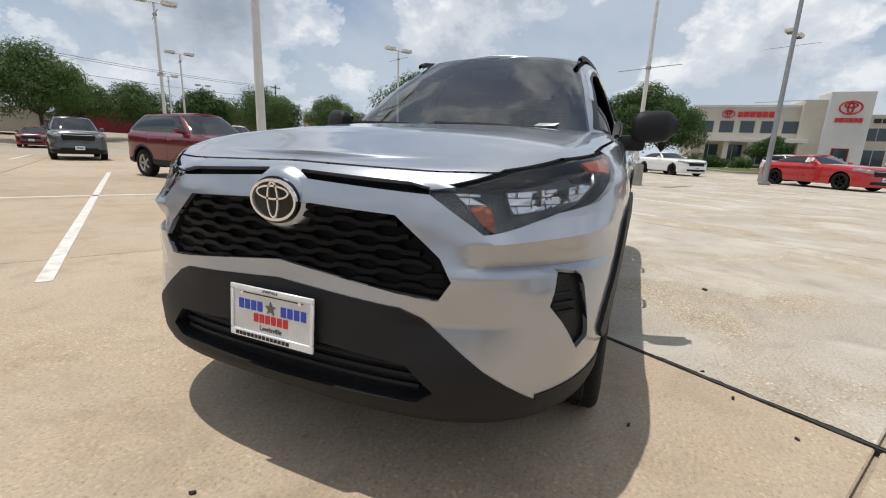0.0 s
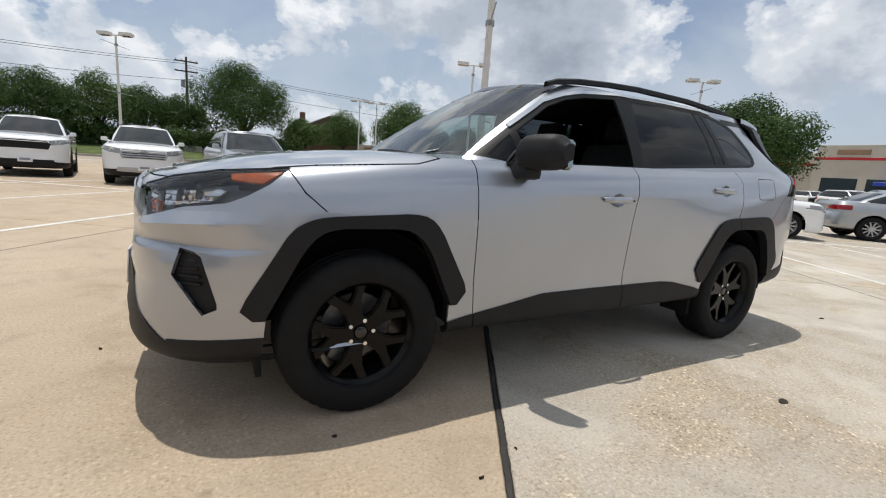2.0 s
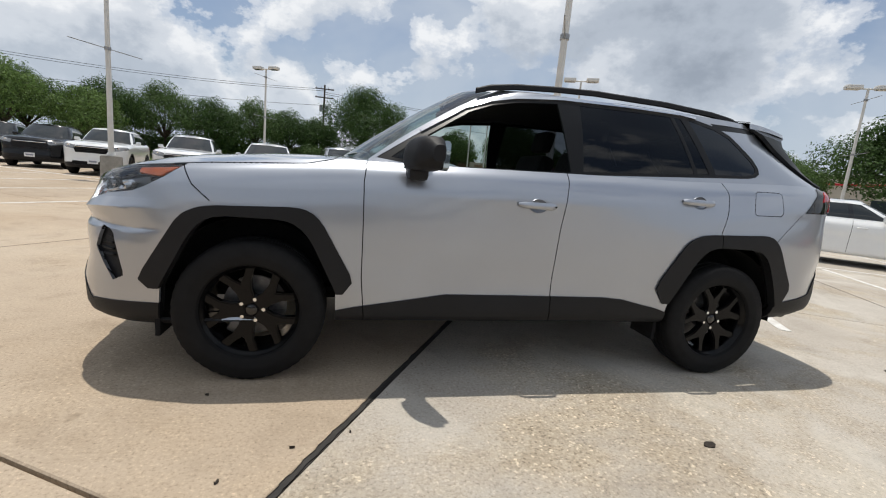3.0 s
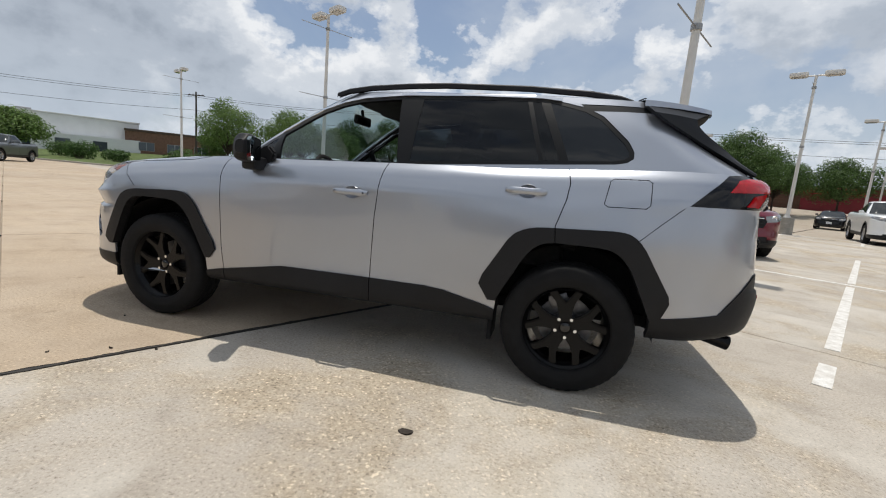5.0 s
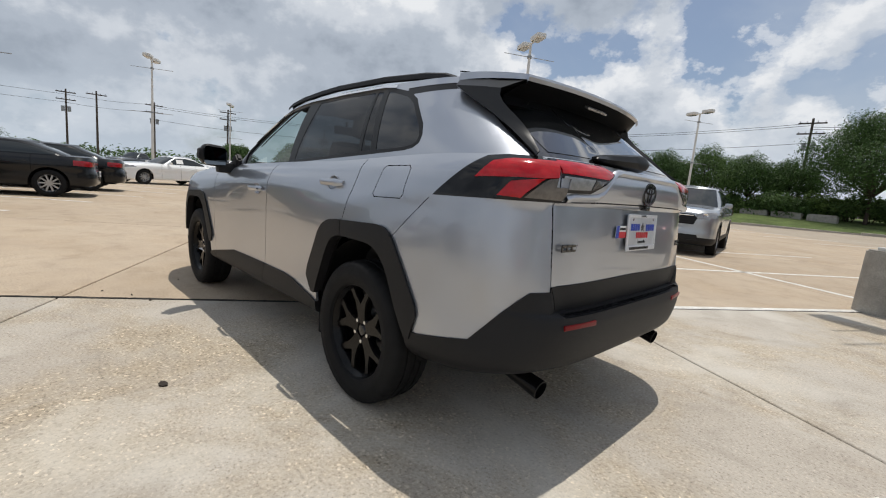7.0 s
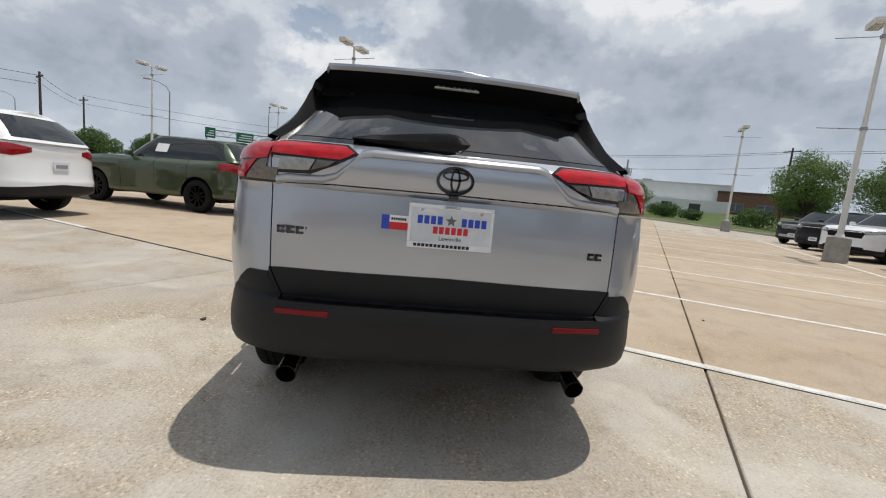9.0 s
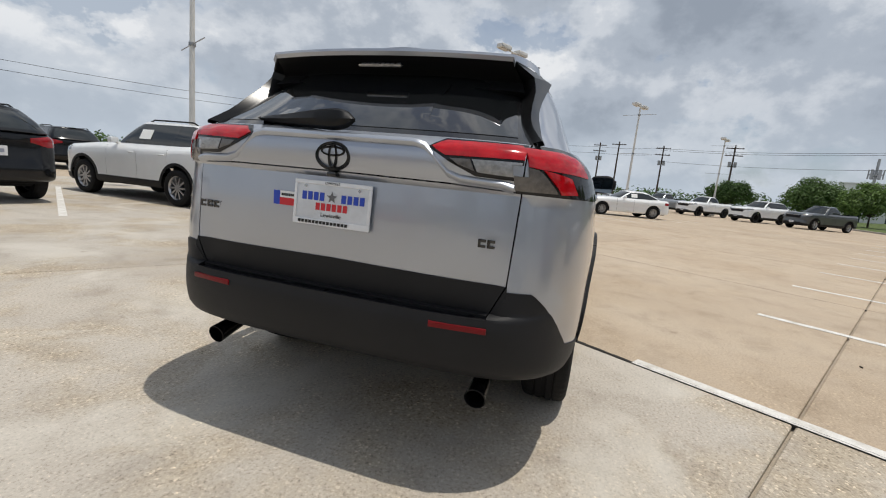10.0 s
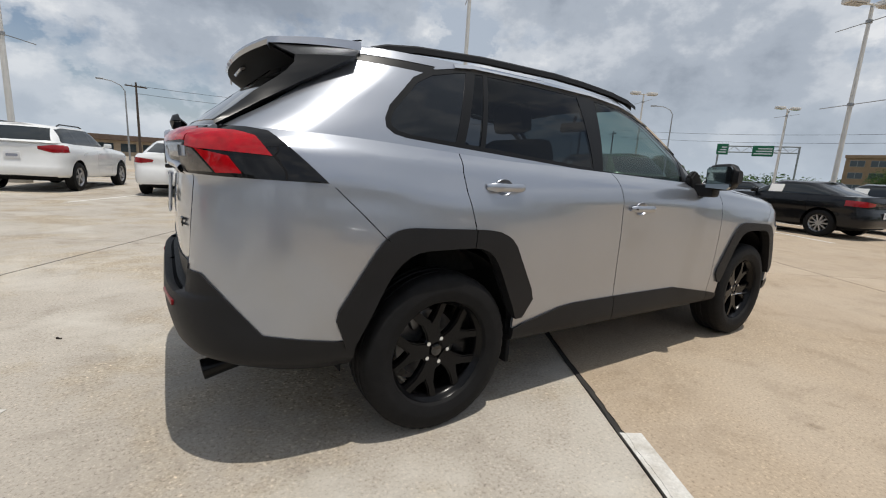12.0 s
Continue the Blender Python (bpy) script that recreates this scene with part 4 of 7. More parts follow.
def plate(name, m, label, parent):
    b = bmesh.new()
    box(b, -0.155, 0.155, -0.078, 0.078, -0.008, 0.0, 0.004, None, 1)
    p = part(name, b, mat("brushed_plate", (0.62, 0.64, 0.67), 0.38, 0.5, vary=0.12, scale=9), parent, label, m=m)
    b = bmesh.new()
    for x0, x1, y0, y1 in ((-0.158, 0.158, 0.066, 0.081), (-0.158, 0.158, -0.081, -0.058), (-0.158, -0.146, -0.058, 0.066), (0.146, 0.158, -0.058, 0.066)):
        box(b, x0, x1, y0, y1, -0.004, 0.004, 0.002, None, 1)
    part("plate_frame", b, WHITEP, p)
    for nm, args, mt in (("dealer_name_print", ((-0.078, 0.024, 0.098, 0.030, 4), (0.085, 0.022, 0.098, 0.030, 4)), BLUEINK), ("maker_name_print", ((0.0, -0.012, 0.135, 0.026, 6),), REDINK), ("frame_print", ((-0.03, -0.0695, 0.21, 0.011, 14),), BLACKINK)):
        b = bmesh.new()
        for a in args:
            bars(b, *a, z=0.0045 if nm == "frame_print" else 0.0005)
        tagged(part(nm, b, mt, p, smooth=0), kind="stuff")
    b = bmesh.new()
    pts = [(0.022 * (1 if k % 2 == 0 else 0.42) * math.cos(math.pi / 2 + k * math.pi / 5), 0.024 + 0.022 * (1 if k % 2 == 0 else 0.42) * math.sin(math.pi / 2 + k * math.pi / 5)) for k in range(10)]
    prism(b, pts, lambda u, v, t: (u, v, t), 0.0005, 0.002)
    part("star_print", b, STEEL, p, smooth=0)
    text("Lewisville", 0.022, pose(0, -0.042, 0.0012), BLACKINK, p, "town_print")
    text("LEWISVILLE", 0.012, pose(0, 0.0735, 0.0046), BLACKINK, p, "town_print")
    for sx in (-0.11, 0.11):
        b = bmesh.new()
        cyl(b, (sx, 0.058, 0), (sx, 0.058, 0.004), 0.006, seg=10)
        part("screw", b, CHROME, p)
    return p


plate("front_plate", pose(2.262, 0, 0.520, 86, 0, 90), "white dealer plate with blue and red print", SUV)
plate("rear_plate", pose(-2.298, 0, 0.963, 90, 0, -90) @ pose(0, 0, 0, -3, 0, 0), "white dealer plate with blue and red print", SUV)
b = bmesh.new()
box(b, 2.215, 2.258, -0.13, 0.13, 0.455, 0.59, 0.01)
part("plate_bracket", b, CLAD, SUV)
# stickers and model letters as plain blocks
b = bmesh.new()
box(b, -0.048, 0.048, -0.026, 0.026, 0, 0.0015)
dec = part("dealer_sticker", b, PAPER, SUV, "small red, white and blue sticker", m=pose(-2.291, 0.206, 0.966, 90, 0, -90))
b = bmesh.new()
box(b, -0.048, -0.020, -0.026, 0.026, 0.0017, 0.0025)
part("blue_field", b, BLUEINK, dec, smooth=0)
b = bmesh.new()
box(b, -0.020, 0.048, -0.026, 0.001, 0.0017, 0.0025)
part("red_field", b, REDINK, dec, smooth=0)
b = bmesh.new()
bars(b, 0.014, 0.013, 0.056, 0.009, 7, z=0.0017)
part("sticker_print", b, BLACKINK, dec, smooth=0)
for nm, y, z, n, w, sl in (("model_lettering", 0.565, 0.905, 4, 0.135, 1), ("trim_lettering", -0.572, 0.896, 2, 0.062, 1)):
    for i in range(n):
        b = bmesh.new()
        cw = w / n
        u = -w / 2 + cw * (i + 0.5)
        box(b, -cw * 0.42, cw * 0.42, -0.014, -0.005, 0, 0.005, 0.001, None, 1)
        box(b, -cw * 0.42, cw * 0.42, 0.004, 0.014, 0, 0.005, 0.001, None, 1)
        box(b, -cw * 0.42, -cw * 0.14, -0.014, 0.014, 0, 0.005, 0.001, None, 1)
        part(nm, b, GLOSSBLK, SUV, m=pose(-2.268, y - u, z, 90, 0, -90 - 4 * (1 if y > 0 else -1)))

# spoiler: silver top, black underside, black fins down to the tail lamps
tipx = lambda e: -2.034 + 0.066 * e**2.2
tipz = lambda e: 1.573
b = bmesh.new()
rows = []
for k in range(33):
    e = -1 + k / 16
    s, e = e, abs(e)
    z0 = 1.652 - 0.044 * e**2.4
    row = []
    for i in range(9):
        t = i / 8
        row.append(Vector((-1.625 + (tipx(e) + 1.625) * t, s * (0.588 - 0.052 * t**1.5), z0 + (tipz(e) - z0) * (0.35 * t + 0.65 * t * t))))
    row += [Vector((tipx(e) - 0.003, s * 0.535, tipz(e) - 0.010)), Vector((tipx(e) + 0.006, s * 0.532, tipz(e) - 0.024))]
    rows.append(row)
for k, sy in ((0, -1), (-1, 1)):
    edge = [Vector((p.x, p.y + sy * 0.008, p.z - 0.034 * (1 - 0.4 * i / 10))) for i, p in enumerate(rows[k])]
    rows = [edge] + rows if sy < 0 else rows + [edge]
sheet(b, rows)
bmesh.ops.recalc_face_normals(b, faces=b.faces)
part("spoiler", b, SILVER, SUV, "silver roof spoiler with black underside")
b = bmesh.new()
rows = []
for k in range(33):
    e = -1 + k / 16
    s, e = e, abs(e)
    x, z = tipx(e), tipz(e)
    rows.append([Vector((x + 0.006, s * 0.532, z - 0.023)), Vector((x + 0.02, s * 0.535, z - 0.034)), Vector((-1.955 + 0.05 * e**4, s * 0.545, z - 0.052)), Vector((-1.905 + 0.04 * e**4, s * 0.56, 1.495)), Vector((-1.925 + 0.05 * e**4, s * 0.57, 1.472)), Vector((-1.968 + 0.06 * e**4, s * 0.58, 1.450)), Vector((-1.93 + 0.06 * e**4, s * 0.575, 1.44))])
sheet(b, rows)
bmesh.ops.recalc_face_normals(b, faces=b.faces)
part("spoiler_underside", b, DEEPBLK, SUV)
SEAMC = [(-1.640, 0.602, 1.572), (-1.672, 0.653, 1.535), (-1.72, 0.650, 1.505), (-1.75, 0.648, 1.487), (-1.79, 0.646, 1.463), (-1.83, 0.644, 1.440), (-1.88, 0.644, 1.412), (-1.945, 0.648, 1.372), (-2.01, 0.659, 1.333), (-2.12, 0.688, 1.262), (-2.168, 0.706, 1.232)]
INNER = [(-1.966, 0.533, 1.556), (-1.888, 0.608, 1.512), (-1.893, 0.616, 1.483), (-1.921, 0.624, 1.451), (-1.956, 0.626, 1.421), (-1.995, 0.628, 1.392), (-2.038, 0.633, 1.359), (-2.074, 0.640, 1.327), (-2.108, 0.654, 1.297), (-2.143, 0.677, 1.269), (-2.171, 0.696, 1.247)]
for sy in (1, -1):
    b = bmesh.new()
    rows = []
    for p, q in zip(SEAMC, INNER):
        p, q = Vector(p), Vector(q)
        m = (p + q) / 2 + Vector((-0.001, 0.003, 0.002))
        rows.append([Vector((v.x, sy * v.y, v.z)) for v in (p + Vector((0.012, -0.02, -0.004)), p + Vector((0, 0.002, 0)), m, q, q + Vector((0.006, -0.010, -0.004)), q + Vector((0.06, -0.06, -0.01)))])
    sheet(b, rows)
    bmesh.ops.recalc_face_normals(b, faces=b.faces)
    part("pillar_fin", b, SATINBLK, SUV, "satin black fin beside the rear window", smooth=24)
# dark line between roof and spoiler
b = bmesh.new()
rows = [[Vector((-1.622 - dx, y, 1.654 - 0.044 * abs(y / 0.588) ** 2.4 + 0.002)) for dx in (0, 0.007)] for y in [-0.588 + 1.176 * k / 24 for k in range(25)]]
sheet(b, rows)
part("roof_seam", thicken(b, 0.004), SEAM, SUV)
b = bmesh.new()
box(b, -0.008, 0.004, -0.095, 0.095, -0.013, 0.013, 0.004, pose(-1.992, 0, 1.520, 0, 62, 0))
hl = part("high_brake_light", b, CLEARL, SUV)
for k in range(8):
    b = bmesh.new()
    box(b, -0.010, -0.006, -0.008, 0.008, -0.007, 0.007, 0.001, pose(-1.992, -0.077 + 0.022 * k, 1.520, 0, 62, 0), 1)
    part("lamp_cell", b, STEEL, hl)

# rear wiper, camera, upper trim bar, reflectors, exhausts
b = bmesh.new()
rows = []
for k in range(17):
    u = k / 16
    y = -0.045 + 0.43 * u
    hh = 0.040 * min(1, u / 0.16) ** 0.5 * (1 - u) ** 0.6 + 0.004
    x = -2.228 - 0.050 * math.sin(math.pi * min(1, u + 0.25)) * (1 - u * 0.5)
    z = 1.268 - 0.012 * u
    rows.append([Vector((x + 0.02, y, z - hh)), Vector((x - 0.004, y, z - hh * 0.7)), Vector((x - 0.012, y, z)), Vector((x, y, z + hh * 0.8)), Vector((x + 0.02, y, z + hh))])
sheet(b, rows)
bmesh.ops.recalc_face_normals(b, faces=b.faces)
part("rear_wiper", thicken(b, 0.01), PILLARBLK, SUV, "black rear wiper at rest")
b = bmesh.new()
box(b, -2.312, -2.28, -0.018, 0.018, 1.062, 1.080, 0.005)
part("rear_camera", b, GLOSSBLK, SUV)
for pts, r in (([(0.640, 1.083), (0.60, 1.094), (0.47, 1.100), (0.425, 1.114), (0.338, 1.194), (0.30, 1.204), (-0.30, 1.204), (-0.338, 1.194), (-0.425, 1.114), (-0.47, 1.100), (-0.60, 1.094), (-0.640, 1.083)], 0.009),):
    b = bmesh.new()
    rows = []
    for y, z in pts:
        x = -2.300 + 0.004 * abs(y) + 0.30 * max(0, abs(y) - 0.40) ** 1.6
        rows.append([Vector((x + 0.012, y, z - 0.020)), Vector((x - 0.004, y, z - 0.012)), Vector((x - 0.010, y, z)), Vector((x - 0.004, y, z + 0.010)), Vector((x + 0.012, y, z + 0.016))])
    sheet(b, rows)
    bmesh.ops.recalc_face_normals(b, faces=b.faces)
    part("tailgate_bar", b, SILVER, SUV)
for sy in (1, -1):
    b = bmesh.new()
    box(b, -0.006, 0.006, -0.098, 0.098, -0.010, 0.010, 0.003, pose(-2.323, sy * 0.515, 0.612, 0, 0, -7 * sy))
    part("rear_reflector", b, DARKRED, SUV)
    b = bmesh.new()
    lathe(b, [(0.030, -0.22), (0.036, -0.05), (0.040, 0.03), (0.036, 0.032), (0.032, 0.0), (0.028, -0.1)], 24)
    bmesh.ops.transform(b, matrix=pose(-2.20, sy * 0.585, 0.335, 0, 0, 90) @ pose(0, 0, 0, -12, 0, 0), verts=b.verts)
    part("exhaust_tip", b, RIMBLK, SUV, "black exhaust tip")
    # roof rail
    b = bmesh.new()
    pts = [(0.24, 1.596), (0.16, 1.622), (0.00, 1.646), (-0.25, 1.663), (-0.5, 1.672), (-1.0, 1.668), (-1.35, 1.648), (-1.50, 1.628), (-1.57, 1.606)]
    rows = []
    for x, z in pts:
        y = 0.545 + 0.012 * smoothstep(0.1, -0.6, x)
        rows.append([Vector((x, sy * (y + dy), z + dz)) for dy, dz in ((-0.016, -0.03), (-0.014, -0.004), (0.0, 0.002), (0.013, -0.006), (0.017, -0.030))])
    sheet(b, rows)
    bmesh.ops.recalc_face_normals(b, faces=b.faces)
    part("roof_rail", b, CLAD, SUV, "black roof rail")
    # door mirror
    b = bmesh.new()
    rows = []
    for k in range(13):
        u = k / 12
        y = 0.888 + 0.222 * u
        s = (1 - (2 * abs(u - 0.46)) ** 4) ** 0.5 if 0 < u < 1 else 0.35
        s = max(s, 0.45)
        xc, zc = 0.612 - 0.085 * u, 1.168 + 0.012 * u
        ring = []
        for i in range(20):
            a = 2 * math.pi * i / 20
            ca, sa = math.cos(a), math.sin(a)
            ring.append(Vector((0, 0, zc + (0.084 if sa > 0 else 0.078) * s * (abs(sa) ** 0.5) * (1 if sa > 0 else -1))))
            ring[-1].x = xc + (0.080 - 0.03 * max(0, sa) if ca > 0 else 0.050) * s * abs(ca) ** 0.5 * (1 if ca > 0 else -1)
            ring[-1].y = sy * y
        ring.append(ring[0].copy())
        rows.append(ring)
    sheet(b, rows)
    bmesh.ops.remove_doubles(b, verts=b.verts, dist=1e-5)
    bmesh.ops.holes_fill(b, edges=[e for e in b.edges if e.is_boundary])
    bmesh.ops.recalc_face_normals(b, faces=b.faces)
    mir = part("door_mirror", b, CLAD, SUV, "black door mirror")
    b = bmesh.new()
    prism(b, [(0.915, 1.110), (1.065, 1.105), (1.080, 1.12), (1.082, 1.225), (1.068, 1.240), (0.92, 1.235), (0.908, 1.22)], lambda u, v, t: (t - 0.385 * (u - 0.90), sy * u, v), 0.575, 0.548)
    part("mirror_glass", b, mat("dark_mirror", (0.30, 0.34, 0.36), 0.03, 1.0), mir)
    b = bmesh.new()
    prism(b, [(0.60, 1.195), (0.545, 1.21), (0.50, 1.165), (0.52, 1.09), (0.57, 1.05), (0.60, 1.035), (0.635, 1.05), (0.66, 1.12)], lambda u, v, t: (u, sy * t, v), 0.80, 0.845)
    bmesh.ops.bevel(b, geom=list(b.edges), offset=0.012, segments=2, affect="EDGES")
    box(b, 0.545, 0.645, min(sy * 0.82, sy * 0.965), max(sy * 0.82, sy * 0.965), 1.050, 1.130, 0.025)
    part("mirror_foot", b, CLAD, mir)
    # door handles
    for hx, hz in ((-0.068, 0.974), (-1.075, 1.066)):
        yy = sy * (0.899 if hx > -0.5 else 0.889)
        b = bmesh.new()
        lathe(b, [(0.0, -0.026), (0.030, -0.022), (0.045, -0.008), (0.0505, 0.001), (0.053, -0.002)], 28)
        bmesh.ops.transform(b, matrix=pose(hx, yy, hz - 0.002, 3 if sy > 0 else -3, 0, 0 if sy > 0 else 180) @ Matrix.Diagonal((1.0, 1, 0.72, 1)), verts=b.verts)
        part("handle_cup", b, SILVER, SUV)
        b = bmesh.new()
        rows = []
        for k in range(21):
            u = k / 20
            x = hx + 0.118 - 0.218 * u
            e = min(u, 1 - u) * 2
            off = 0.006 + 0.026 * min(1, e / 0.35) ** 0.6
            hh = 0.017 * (0.62 + 0.38 * min(1, e / 0.3)) * (1.12 if u > 0.72 else 1)
            rows.append([Vector((x, yy + sy * (off + dy), hz + dz)) for dy, dz in ((-0.016, -hh * 0.9), (-0.004, -hh), (0.003, -hh * 0.55), (0.005, 0), (0.003, hh * 0.55), (-0.004, hh), (-0.016, hh * 0.9))])
        sheet(b, rows)
        bmesh.ops.recalc_face_normals(b, faces=b.faces)
        hd = part("door_handle", thicken(b, 0.008), SILVER, SUV, "body-coloured door handle")
        if hx > -0.5:
            b = bmesh.new()
            cyl(b, (hx - 0.085, yy + sy * 0.030, hz), (hx - 0.085, yy + sy * 0.036, hz), 0.005, seg=10)
            part("key_button", b, GLOSSBLK, hd)

# front wipers, windscreen label, aerial
for y0, y1 in ((0.52, -0.08), (-0.02, -0.60)):
    b = bmesh.new()
    tube(b, [(1.02, y0, 1.132), (1.005, (y0 + y1) / 2, 1.150), (0.985, y1, 1.155)], 0.009, 6)
    part("front_wiper", b, CLAD, SUV)
b = bmesh.new()
box(b, -0.03, 0.03, -0.055, 0.055, -0.001, 0.001, 0, pose(0.905, 0.50, 1.160, 0, 16, -12))
part("windscreen_label", b, PAPER, SUV, "white stock label")
b = bmesh.new()
rows = [[Vector((-1.38 - 0.02 * k, s * 0.028 * (1 - k / 9), 1.652 + 0.058 * (k / 8) ** 1.2)) for s in (-1, 0, 1)] for k in range(9)]
sheet(b, rows)
box(b, -1.58, -1.40, -0.012, 0.012, 1.65, 1.665, 0.004)
part("aerial_fin", b, SILVER, SUV)

# cabin
def seat(x, y):
    b = bmesh.new()
    box(b, x - 0.25, x + 0.27, y - 0.25, y + 0.25, 0.62, 0.78, 0.06)
    s = part("seat_cushion", b, SEATM, SUV)
    b = bmesh.new()
    box(b, -0.07, 0.07, -0.25, 0.25, 0, 0.60, 0.06, pose(x - 0.25, y, 0.74, 0, -16, 0))
    part("seat_back", b, SEATM, s)
    b = bmesh.new()
    box(b, -0.045, 0.045, -0.13, 0.13, 0, 0.17, 0.04, pose(x - 0.43, y, 1.35, 0, -12, 0))
    part("headrest", b, SEATM, s)


for y in (0.38, -0.38):
    seat(-0.18, y)
    seat(-1.05, y)
b = bmesh.new()
box(b, 0.42, 0.95, -0.74, 0.74, 0.80, 1.05, 0.06)
part("dashboard", b, SEATM, SUV)
b = bmesh.new()
for i in range(24):
    a, c = 2 * math.pi * i / 24, 2 * math.pi * (i + 1) / 24
    m = pose(0.36, 0.38, 1.02, 0, -66, 0)
    cyl(b, m @ Vector((0.18 * math.cos(a), 0.18 * math.sin(a), 0)), m @ Vector((0.18 * math.cos(c), 0.18 * math.sin(c), 0)), 0.015, seg=8)
box(b, -0.17, 0.17, -0.03, 0.03, -0.015, 0.015, 0.01, pose(0.36, 0.38, 1.02, 0, -66, 0) @ pose(0, 0, 0, 0, 0, 90))
part("steering_wheel", b, SEATM, SUV)
b = bmesh.new()
box(b, 0.30, 0.34, -0.12, 0.12, 1.46, 1.53, 0.015)
cyl(b, (0.32, 0, 1.52), (0.33, 0, 1.575), 0.012)
part("cabin_mirror", b, MATTBLK, SUV)
# floor and luggage pans close the body below the windows
b = bmesh.new()
box(b, -2.05, 0.95, -0.80, 0.80, 0.84, 0.86, 0.004)
part("floor_pan", b, SEATM, SUV)
b = bmesh.new()
box(b, 0.95, 2.05, -0.72, 0.72, 0.80, 0.83, 0.01)
part("engine_cover", b, MATTBLK, SUV)
b = bmesh.new()
box(b, 1.0, 1.60, -0.80, 0.80, 0.86, 0.90, 0.01)
part("inner_fender", b, MATTBLK, SUV)
for sy in (1, -1):
    b = bmesh.new()
    box(b, -2.10, -1.0, min(sy * 0.62, sy * 0.845), max(sy * 0.62, sy * 0.845), 0.90, 0.93, 0.004)
    part("side_tray", b, SEATM, SUV)


# ---- ground: concrete slabs, joints, paint ----
ORG, UX, VX = Vector((1.22, 1.89, 0)), Vector((0.5, 0.866, 0)), Vector((0.866, -0.5, 0))
uv = lambda u, v, z=0.0: ORG + UX * u + VX * v + Vector((0, 0, z))
SL = 4.572


def rise(x, y):
    """The land beyond the lot lifts gently on one side."""
    return 1.7 * smoothstep(-38, -70, y) + 0.6 * smoothstep(-55, -95, x)


def concrete(name, tan, pale, speck=1.0, rand=0.05, chip=95, show=0.8, smear=0.0):
    m = bpy.data.materials.new(name)
    m.use_nodes = True
    n, l = m.node_tree.nodes, m.node_tree.links
    b = n["Principled BSDF"]
    b.inputs["Specular IOR Level"].default_value = 0.25
    geo = n.new("ShaderNodeNewGeometry")

    def noi(sc, det=6, ro=0.6, off=(0, 0, 0), dist=0.0):
        mp = n.new("ShaderNodeMapping")
        mp.inputs["Location"].default_value = off
        l.new(geo.outputs["Position"], mp.inputs[0])
        t = n.new("ShaderNodeTexNoise")
        t.inputs["Scale"].default_value, t.inputs["Detail"].default_value, t.inputs["Roughness"].default_value, t.inputs["Distortion"].default_value = sc, det, ro, dist
        l.new(mp.outputs[0], t.inputs["Vector"])
        return t.outputs["Fac"]

    def ramp(f, stops):
        r = n.new("ShaderNodeValToRGB")
        while len(r.color_ramp.elements) < len(stops):
            r.color_ramp.elements.new(0.5)
        for e, (p, c) in zip(r.color_ramp.elements, stops):
            e.position, e.color = p, (*c, 1)
        l.new(f, r.inputs[0])
        return r.outputs[0]

    def mix(a, c, f, mode="MIX"):
        x = n.new("ShaderNodeMix")
        x.data_type, x.blend_type = "RGBA", mode
        for s, v in ((x.inputs[0], f), (x.inputs[6], a), (x.inputs[7], c)):
            if isinstance(v, float):
                s.default_value = v
            else:
                l.new(v, s)
        return x.outputs[2]

    col = ramp(noi(0.42, 7, 0.60, (3, 1, 0), 0.3), [(0.30, tan), (0.50, tuple((a + c) / 2 for a, c in zip(tan, pale))), (0.70, pale)])
    col = mix(col, ramp(noi(2.6, 8, 0.68, (9, 4, 0), 0.4), [(0.28, (0.80, 0.785, 0.77)), (0.48, (1, 1, 1)), (0.75, (1.08, 1.075, 1.07))]), 1.0, "MULTIPLY")
    col = mix(col, ramp(noi(70, 5, 0.75), [(0.34, (0.46, 0.44, 0.41)), (0.45, (0.95,) * 3), (0.57, (1.03,) * 3), (0.70, (1.65, 1.60, 1.52))]), 0.8 * speck, "MULTIPLY")
    # worn patches where the aggregate shows: chips of many shades
    vo = n.new("ShaderNodeTexVoronoi")
    vo.inputs["Scale"].default_value = chip
    l.new(geo.outputs["Position"], vo.inputs["Vector"])
    sepc = n.new("ShaderNodeSeparateColor")
    l.new(vo.outputs["Color"], sepc.inputs[0])
    peb = ramp(sepc.outputs[0], [(0.0, (0.52, 0.49, 0.44)), (0.10, (0.82, 0.79, 0.74)), (0.45, (0.94, 0.91, 0.86)), (0.80, (1.03, 1.01, 0.97)), (0.94, (1.10, 1.08, 1.04)), (0.975, (1.60, 1.57, 1.48))])
    wear = ramp(noi(0.8, 8, 0.66, (5, 8, 0), 0.3), [(0.46, (0,) * 3), (0.60, (show,) * 3)])
    rusty = n.new("ShaderNodeRGB")
    rusty.outputs[0].default_value = (1 - 0.02 * show, 1 - 0.055 * show, 1 - 0.12 * show, 1)
    col = mix(col, mix(mix(col, peb, 1.0, "MULTIPLY"), rusty.outputs[0], 1.0, "MULTIPLY"), wear)
    if smear:
        # smooth pale cement left in smears
        cem = n.new("ShaderNodeRGB")
        cem.outputs[0].default_value = (0.585, 0.555, 0.495, 1)
        col = mix(col, cem.outputs[0], ramp(noi(0.9, 7, 0.6, (14, 3, 0), 0.6), [(0.52, (0,) * 3), (0.66, (smear,) * 3)]))
    blot = ramp(noi(5.5, 3, 0.5, (2, 6, 0)), [(0.22, (0.62, 0.60, 0.57)), (0.30, (1,) * 3)])
    col = mix(col, blot, 0.8, "MULTIPLY")
    oi = n.new("ShaderNodeObjectInfo")
    mr = n.new("ShaderNodeMapRange")
    mr.inputs["To Min"].default_value, mr.inputs["To Max"].default_value = 1 - rand, 1 + rand
